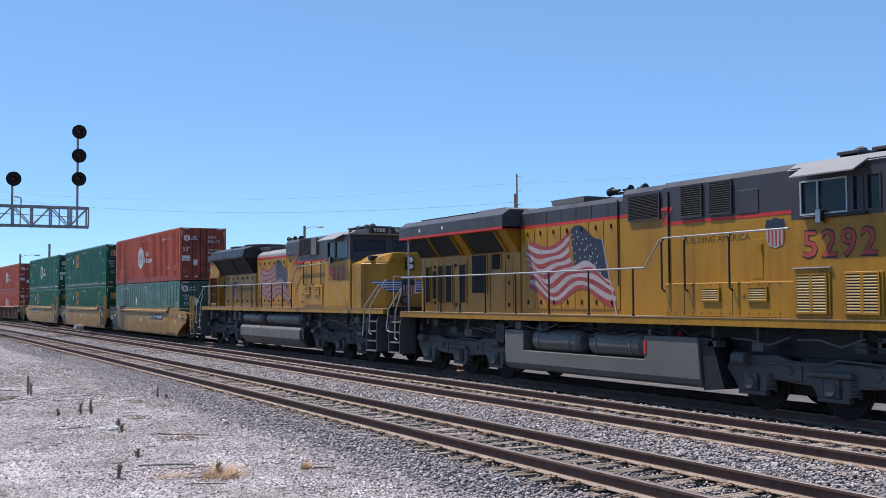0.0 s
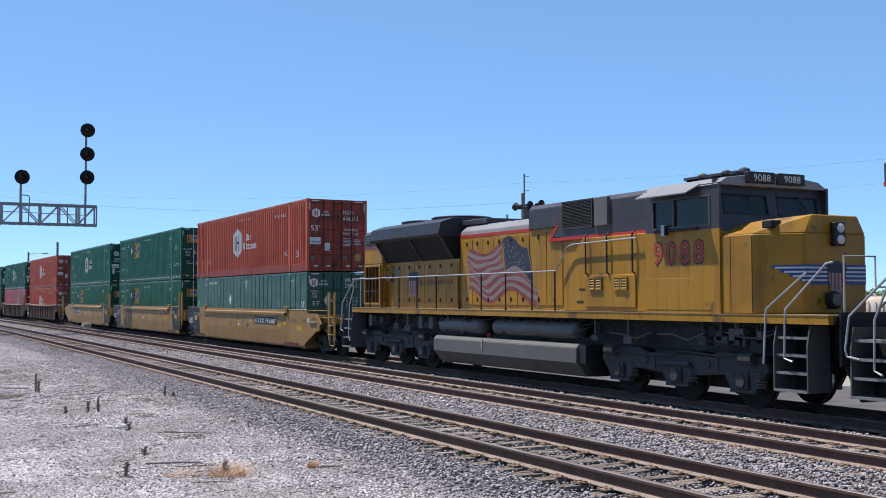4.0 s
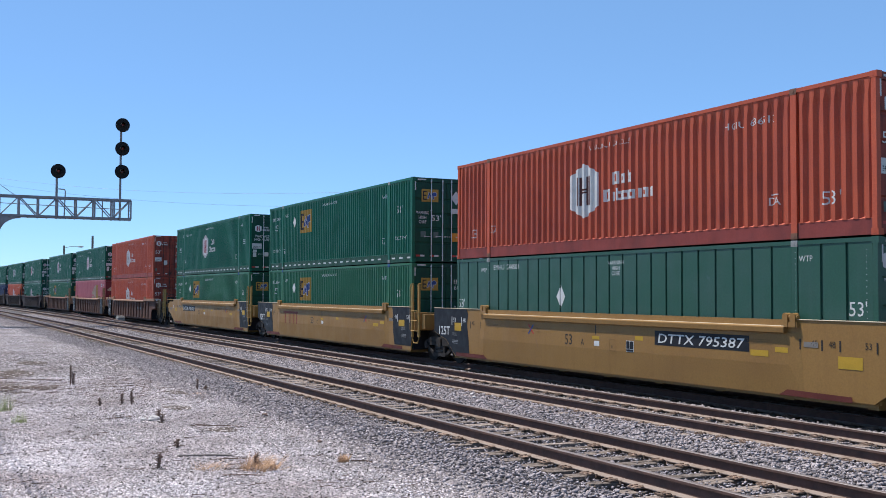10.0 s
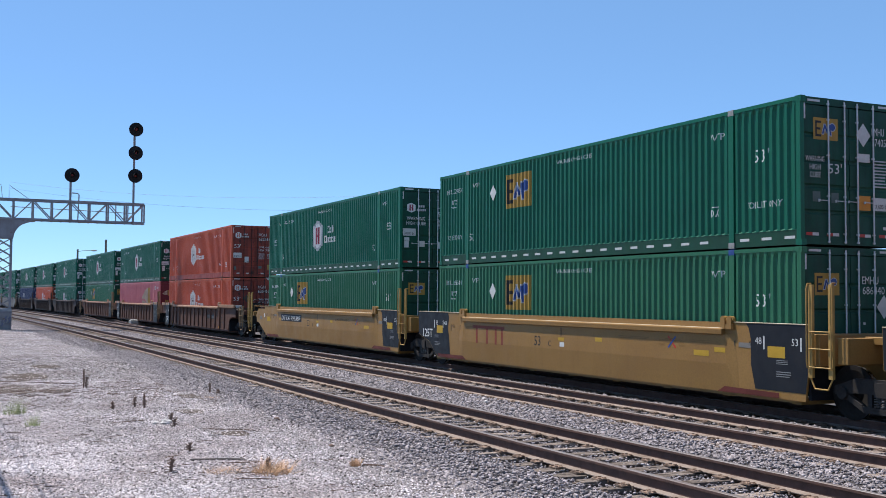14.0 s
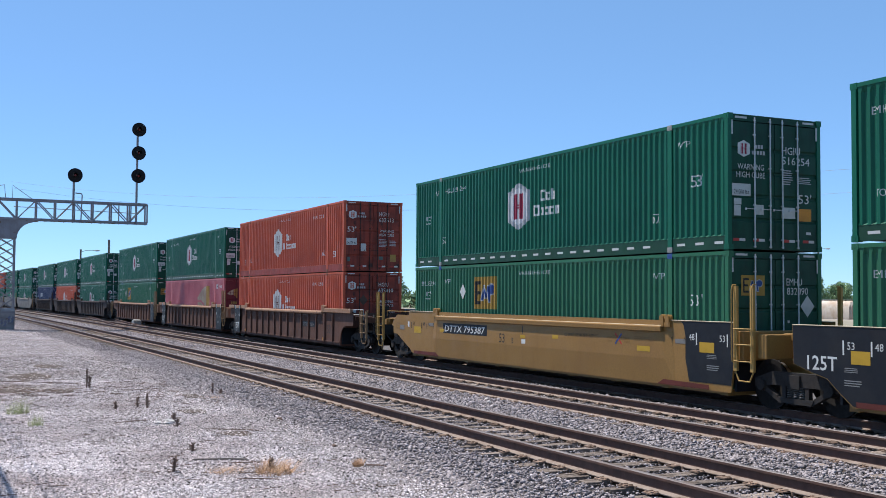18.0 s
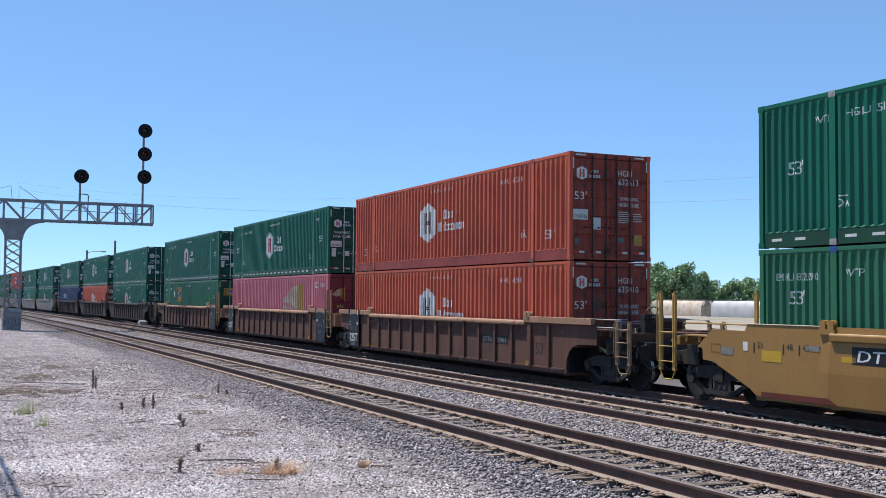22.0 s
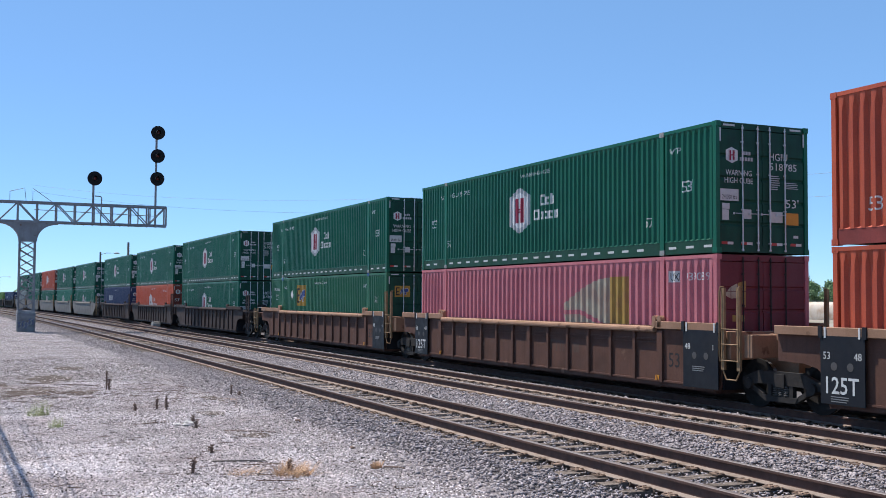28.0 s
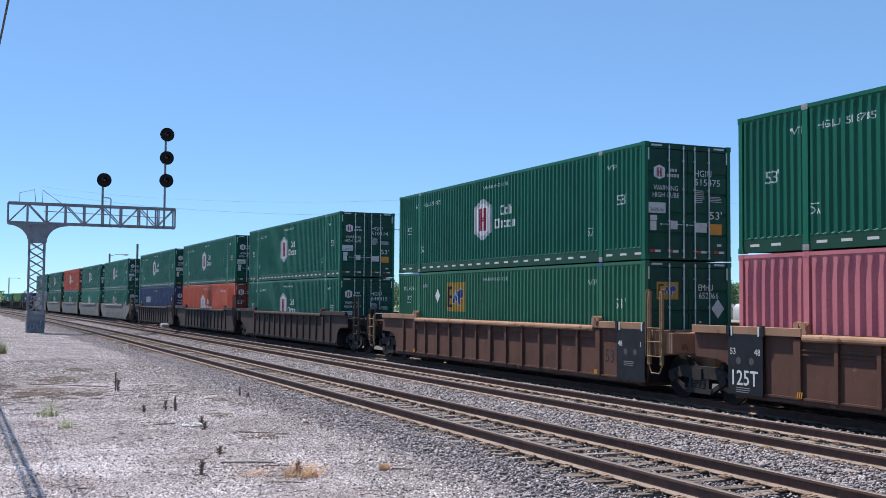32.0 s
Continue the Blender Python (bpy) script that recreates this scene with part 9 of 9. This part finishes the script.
for i in range(22000):
    az = g.uniform(-92, -15)
    d = g.uniform(255, 330)
    x, y = polar(az, d)
    h = (4.6 + 1.4 * math.sin(az * 1.7) + 1.0 * math.sin(az * 5.1)) * g.uniform(0.1, 1.0)
    s = g.uniform(0.3, 0.6)
    a, b = g.normal(size=3), g.normal(size=3)
    a, b = a / np.linalg.norm(a) * s, b / np.linalg.norm(b) * s
    c = np.array((x, y, -2.4 + h))
    k = len(hv)
    hv += [tuple(c - a), tuple(c + b), tuple(c + a), tuple(c - b)]
    hf.append((k, k + 1, k + 2, k + 3))
hm = bpy.data.meshes.new("hedge")
hm.from_pydata(hv, [], hf)
hm.materials.append(M["leaf"])
part("foliage", hm, None, hedge)


# ---- small growth and litter on the lot ----
def dead_stalk(x, y, h, seed, label="dead brown weed stalk standing in gravel"):
    r = random.Random(seed)
    ob = thing("dead_weed", label, "weed", group="dead weeds on the lot")
    ob.matrix_basis = pose(x, y, ground_z(x, y) - 0.01)
    part("stem", Shape().pipe([(0, 0, 0), (0.01, r.uniform(-0.02, 0.02), h * 0.5), (r.uniform(-0.03, 0.03), r.uniform(-0.04, 0.04), h)], 0.020, 6), "stalk", ob)
    tw = Shape()
    for k in range(60):
        z = h * r.uniform(0.15, 1.0)
        a = r.uniform(0, 6.28)
        l = r.uniform(0.02, 0.085) * (1.1 - 0.5 * z / h)
        tw.rod((0, 0, z), (l * math.cos(a), l * math.sin(a), z + r.uniform(-0.02, 0.06)), 0.006, 4, 0.003)
    tagged(part("dry_leaf", tw, "stalk", ob), kind="stuff")


for i, (x, y, h) in enumerate(((-27.12, 3.36, 0.45), (-27.3, 3.45, 0.28), (-22.1, 3.3, 0.15), (-22.29, 3.76, 0.20), (-22.0, 3.9, 0.26), (-14.01, 2.83, 0.18), (-15.74, 3.44, 0.11), (-25.36, 6.0, 0.25), (-13.6, 4.0, 0.16), (-18.8, 3.85, 0.12), (-19.6, 3.95, 0.14), (-25.2, 6.15, 0.10))):
    dead_stalk(x, y, h, i)


def tuft(name, x, y, r, h, n, mat, label, category, seed, lean=1.0):
    """Many thin blades from one root."""
    g = random.Random(seed)
    ob = thing(name, label, category, group=category + " on the lot")
    ob.matrix_basis = pose(x, y, ground_z(x, y) - 0.01)
    sh = Shape()
    for k in range(n):
        a, rr = g.uniform(0, 6.28), r * math.sqrt(g.random())
        bx, by = rr * 0.6 * math.cos(a), rr * 0.6 * math.sin(a)
        tx, ty, tz = bx + lean * r * g.uniform(-0.6, 0.6), by + lean * r * g.uniform(-0.6, 0.6), h * g.uniform(0.3, 1.0)
        w = g.uniform(0.003, 0.007)
        sh.add([(bx - w, by, 0), (bx + w, by + w, 0), ((bx + tx) / 2 + w, (by + ty) / 2, tz * 0.65), ((bx + tx) / 2 - w, (by + ty) / 2, tz * 0.65), (tx, ty, tz)], [(0, 1, 2, 3), (3, 2, 4)])
    tagged(part("foliage", sh, mat, ob), kind="stuff")


tuft("dry_grass", -13.40, 3.98, 0.42, 0.22, 240, "straw", "clump of dry orange straw grass on gravel", "dry grass", 1)
tuft("dry_grass", -13.7, 3.40, 0.38, 0.13, 70, "straw", "thin clump of dry straw grass on gravel", "dry grass", 2)
tuft("dry_grass", -13.62, 5.21, 0.11, 0.13, 160, "straw", "small tuft of dry straw grass on gravel", "dry grass", 3)
tuft("dry_grass", -24.3, 5.7, 0.35, 0.05, 160, "straw", "flattened dry straw grass on gravel", "dry grass", 4)
tuft("green_weed", -21.78, 1.46, 0.34, 0.48, 120, "weed", "small pale green weed on gravel", "weed", 5)
tuft("green_weed", -19.66, 1.62, 0.22, 0.32, 80, "weed", "small pale green weed on gravel", "weed", 6)
tuft("green_weed", -46.6, 1.25, 0.5, 0.95, 500, "weed", "tall green weed at the edge of the lot", "weed", 7)
tuft("green_weed", -28.9, 0.72, 0.2, 0.45, 200, "stalk", "dead brown weed clump at the edge of the lot", "weed", 8)
tuft("green_weed", -13.9, 14.35, 0.06, 0.10, 60, "weed", "tiny green weed in the ballast", "weed", 9)


def stick(a, b, r, label="bleached dead stick lying on gravel", mat="stalk"):
    ob = thing("stick", label, "stick", group="sticks on the lot")
    A, B = Vector((*a, ground_z(*a) + r)), Vector((*b, ground_z(*b) + r))
    mid = A.lerp(B, 0.5) + Vector((0.03, 0.04, 0.01))
    part("wood", Shape().pipe([A, mid, B], r, 6), mat, ob)


for a, b, r, mt in (((-14.87, 3.26), (-14.60, 3.95), 0.014, "pole_wood"), ((-19.76, 2.96), (-19.9, 3.58), 0.008, "stalk"), ((-22.4, 5.33), (-24.2, 5.85), 0.007, "stalk"), ((-23.2, 4.2), (-26.1, 4.9), 0.007, "stalk"), ((-14.4, 3.6), (-14.25, 4.1), 0.007, "stalk"),
                    ((-26.2, 1.4), (-27.0, 3.2), 0.010, "stalk"), ((-25.6, 1.5), (-26.6, 2.7), 0.008, "stalk"), ((-13.1, 3.4), (-12.9, 3.9), 0.008, "stalk"), ((-13.7, 5.35), (-13.55, 5.6), 0.009, "stalk"), ((-18.2, 4.2), (-17.6, 5.0), 0.008, "stalk"), ((-30.0, 1.5), (-28.6, 3.4), 0.009, "stalk")):
    stick(a, b, r, mat=mt)


def rock(x, y, r, mat, label, seed, z=None):
    g = random.Random(seed)
    bm = bmesh.new()
    bmesh.ops.create_icosphere(bm, subdivisions=2, radius=r)
    for v in bm.verts:
        v.co *= 1 + 0.5 * noise.noise(v.co / r * 1.3 + Vector((seed, 0, 0)))
        v.co.z *= 0.6
    me = bpy.data.meshes.new("rock")
    bm.to_mesh(me)
    bm.free()
    me.materials.append(M[mat])
    ob = tagged(new("rock", me), label, "rock", group="loose rocks")
    ob.matrix_basis = pose(x, y, (ground_z(x, y) if z is None else z) + r * 0.25, 0, 0, g.uniform(0, 360))


M["pale_rock"] = material("pale_limestone_rock", (0.50, 0.47, 0.46), 0.9, dark=(0.28, 0.25, 0.23), scale=9, amount=0.6, grain=40, bump=0.4)
rock(-19.26, 3.78, 0.10, "pale_rock", "pale white rock lying on gravel", 1)
rock(-19.35, 3.62, 0.06, "pale_rock", "pale white rock lying on gravel", 2)
rock(-19.19, 5.79, 0.055, "stalk", "dark slag lump lying on ballast", 3)
rock(-15.57, 5.56, 0.04, "stalk", "dark slag lump lying on ballast", 4)
rock(-20.9, 11.05, 0.05, "pale_rock", "white stone on the ballast between tracks", 5, -0.1)
rock(-21.6, 11.35, 0.04, "pale_rock", "white stone on the ballast between tracks", 6, -0.1)


# dark earth that shows through the gravel
def earth_patch(x, y, rx, ry, seed):
    sh = Shape()
    n = 40
    ring = []
    for k in range(n):
        a = 2 * math.pi * k / n
        w = 1 + 0.45 * noise.noise(Vector((math.cos(a) * 1.5 + seed, math.sin(a) * 1.5, 0)))
        ring.append((x + rx * w * math.cos(a), y + ry * w * math.sin(a)))
    sh.v = [(x, y, ground_z(x, y) + 0.009)] + [(a, b, ground_z(a, b) + 0.007) for a, b in ring]
    sh.f = [(0, k + 1, (k + 1) % n + 1) for k in range(n)]
    ob = tagged(new("earth_patch", sh.mesh("earth_patch", M["earth"])), "dark bare earth showing through the gravel", "soil", kind="stuff")


M["earth"] = material("dark_bare_earth", (0.06577, 0.04643, 0.03675), 0.95, dark=(0.1161, 0.09672, 0.0851), scale=3.0, amount=0.9, grain=40, bump=0.7, spec=0.2)
for x, y, rx, ry, sd in ((-27.6, 1.5, 1.5, 0.9, 1), (-28.4, 0.6, 1.6, 0.9, 2), (-36.0, 3.3, 1.1, 0.45, 3), (-24.6, 5.4, 0.6, 0.3, 4), (-26.6, 2.5, 0.6, 0.7, 5), (-17.4, 4.5, 0.35, 0.3, 6), (-25.6, 1.0, 0.5, 0.5, 7), (-31.5, 2.4, 1.2, 0.5, 8), (-21.0, 4.6, 0.5, 0.25, 9)):
    earth_patch(x, y, rx, ry, sd)


# small twigs and chaff strewn over the lot, thickest along an old furrow
def twig_litter():
    g = random.Random(77)
    sh = Shape()
    for k in range(620):
        if k < 300:
            x, y = g.gauss(-26.2, 1.6), g.uniform(0.6, 5.6)
        else:
            x, y = g.uniform(-42, -11.5), g.uniform(0.4, 5.6)
        a, l, r = g.gauss(1.35, 0.6), g.uniform(0.05, 0.26) * (1.4 if k < 300 else 1.0), g.uniform(0.003, 0.007)
        z = ground_z(x, y) + 0.012
        dx, dy = l * math.cos(a) / 2, l * math.sin(a) / 2
        sh.rod((x - dx, y - dy, z), (x + dx, y + dy, z + g.uniform(0.0, 0.03)), r, 4, r * 0.6)
    tagged(new("twig_litter", sh.mesh("twig_litter", M["stalk"])), "dark broken twigs strewn over the gravel", "twigs", kind="stuff")


twig_litter()


def dark_chips():
    p, s = field_of(311, -42, -9, -0.6, 6.4, 125, 0.0, 0.006, 0.020)
    p[:, 2] = [ground_z(a, b) + 0.004 for a, b in p[:, :2]]
    scatter("dark_gravel", "dark slag chips among the pale gravel", p, s, "slag", 9)


M["slag"] = material("dark_slag", (0.068, 0.056, 0.052), 0.9, scale=8, amount=0.5, island=0.5, spec=0.2)
dark_chips()

M["cinder"] = material("dark_cinder_gravel", (0.104, 0.092, 0.088), 0.95, dark=(0.056, 0.048, 0.044), scale=1.2, amount=0.7, grain=25, bump=0.9, bump_scale=18, spec=0.2)
# a strip of dark cinders along the far side of the train
strip = Shape()
for k in range(60):
    a, b = -200 + 3.6 * k, -200 + 3.6 * (k + 1)
    n = len(strip.v)
    for d in (17.9, 19.2, 21.5, 24.0, 27.0):
        strip.v += [(a, d + bend(a), ground_z(a, d + bend(a)) + 0.006), (b, d + bend(b), ground_z(b, d + bend(b)) + 0.006)]
    strip.f += [(n + 2 * q, n + 2 * q + 1, n + 2 * q + 3, n + 2 * q + 2) for q in range(4)]
tagged(new("cinder_strip", strip.mesh("cinder_strip", M["cinder"])), "dark cinder shoulder beyond the train", "ground", kind="structure")

# ---- the make-up of the train: container ends lie this far behind the first one's door end ----
CARS = [   # offset, style, front end, rear end, letter, number, upper box, lower box
    (0.0, "yellow", "coupler", "joint", "A", "DTTX 795387", ("red", "HGIU 636513"), ("old_green", "EMHU 244503")),
    (-19.58, "yellow", "joint", "joint", "C", "", ("green_square_new", "EMHU 274050"), ("green_square", "EMHU 686440")),
    (-39.10, "yellow", "joint", "coupler", "B", "DTTX 795387", ("green_hex", "HGIU 516254"), ("green_square", "EMHU 832090")),
    (-62.53, "brown", "coupler", "joint", "", "DTTX 785814", ("red", "HGIU 632613"), ("red", "HGIU 635010")),
    (-82.07, "brown", "joint", "joint", "", "", ("green_hex", "HGIU 518785"), ("pink", "UMXU 939089")),
    (-101.70, "brown", "joint", "coupler", "", "", ("green_hex", "HGIU 515475"), ("green_square", "EMHU 652066")),
    (-124.95, "umber", "coupler", "joint", "", "", ("green_hex", "HGIU 510314"), ("green_hex", "HGIU 648415")),
    (-144.50, "umber", "joint", "joint", "", "", ("green_hex", "HGIU 512207"), ("orange", "HGIU 636120")),
    (-164.05, "umber", "joint", "coupler", "", "", ("green_hex", "HGIU 511840"), ("navy", "")),
    (-187.40, "grey", "coupler", "joint", "", "", ("green_hex", ""), ("green_hex", "")),
    (-206.90, "grey", "joint", "joint", "", "", ("green_hex", ""), ("light_green", "")),
    (-226.40, "grey", "joint", "joint", "", "", ("red", ""), ("green_hex", "")),
    (-245.90, "grey", "joint", "joint", "", "", ("green_hex", ""), ("green_hex", "")),
    (-265.40, "grey", "joint", "coupler", "", "", ("green_hex", ""), ("white", "")),
    (-288.80, "dark", "coupler", "joint", "", "", None, ("navy", "")),
    (-308.30, "dark", "joint", "joint", "", "", None, ("lime", "")),
    (-327.80, "dark", "joint", "coupler", "", "", None, ("light_green", "")),
    (-351.20, "dark", "coupler", "joint", "", "", None, ("lime", "")),
    (-370.70, "dark", "joint", "joint", "", "", None, ("green_hex", "")),
    (-390.20, "dark", "joint", "coupler", "", "", None, ("red", "")),
]
ROLLING = []      # (thing, place along the train, height)
for off, style, front, rear, letter, number, upper, lower in CARS:
    mid = off - BOX_L / 2
    ROLLING.append((well_car(style, front, rear, letter, number), mid, 0.0))
    for spec, z, where in ((lower, 0.33, "in a well car"), (upper, 0.33 + BOX_H + 0.022, "on another container")):
        if spec:
            ROLLING.append((box_container(spec[0], spec[1], where), mid, z))
ROLLING.append((diesel_ge(), 38.45, 0.0))
ROLLING.append((diesel_emd(), 16.50, 0.0))


# ---- the run of the train ----
RUN = (
    (0, -58.17), (1, -53.57), (2, -48.99), (3, -44.46), (5.5, -33.29), (7, -26.61), (8, -22.17), (9, -17.76), (10, -13.38), (11, -9.00), (12, -4.64), (13, -0.29), (14, 4.05), (16.5, 14.89),
    (18, 21.40), (19, 25.67), (20, 29.88), (21, 34.10), (22, 38.32), (23, 42.54), (24, 46.74), (25, 50.92), (27.5, 61.30), (29, 67.53), (30, 71.68), (31, 75.83), (32, 79.98),
)
RUN_T = [r[0] for r in RUN]
RUN_D = [r[1] - (4.54 * r[0] - 0.00717 * r[0] ** 2) for r in RUN]


def run(t):
    """Where the door end of the first container is at t seconds."""
    return 4.54 * t - 0.00717 * t * t + float(np.interp(t, RUN_T, RUN_D))


def on_track(x, z):
    return pose(x, TRACK_TRAIN + bend(x), z, 0, 0, math.degrees(heading(x)))


def motions():
    for ob, off, z in ROLLING:
        walk(ob, [(t, on_track(run(t) + off, z)) for t in RUN_T])
    start, end = run(0.0), run(32.0)
    step = 0.15
    times = [i * step for i in range(int(32.0 / step) + 1)] + [32.0]
    for ob, x, r in WHEELS:
        walk(ob, [(t, pose(x, 0, r, 0, math.degrees((run(t) - start) / r) % 360.0, 0)) for t in times])


motions()
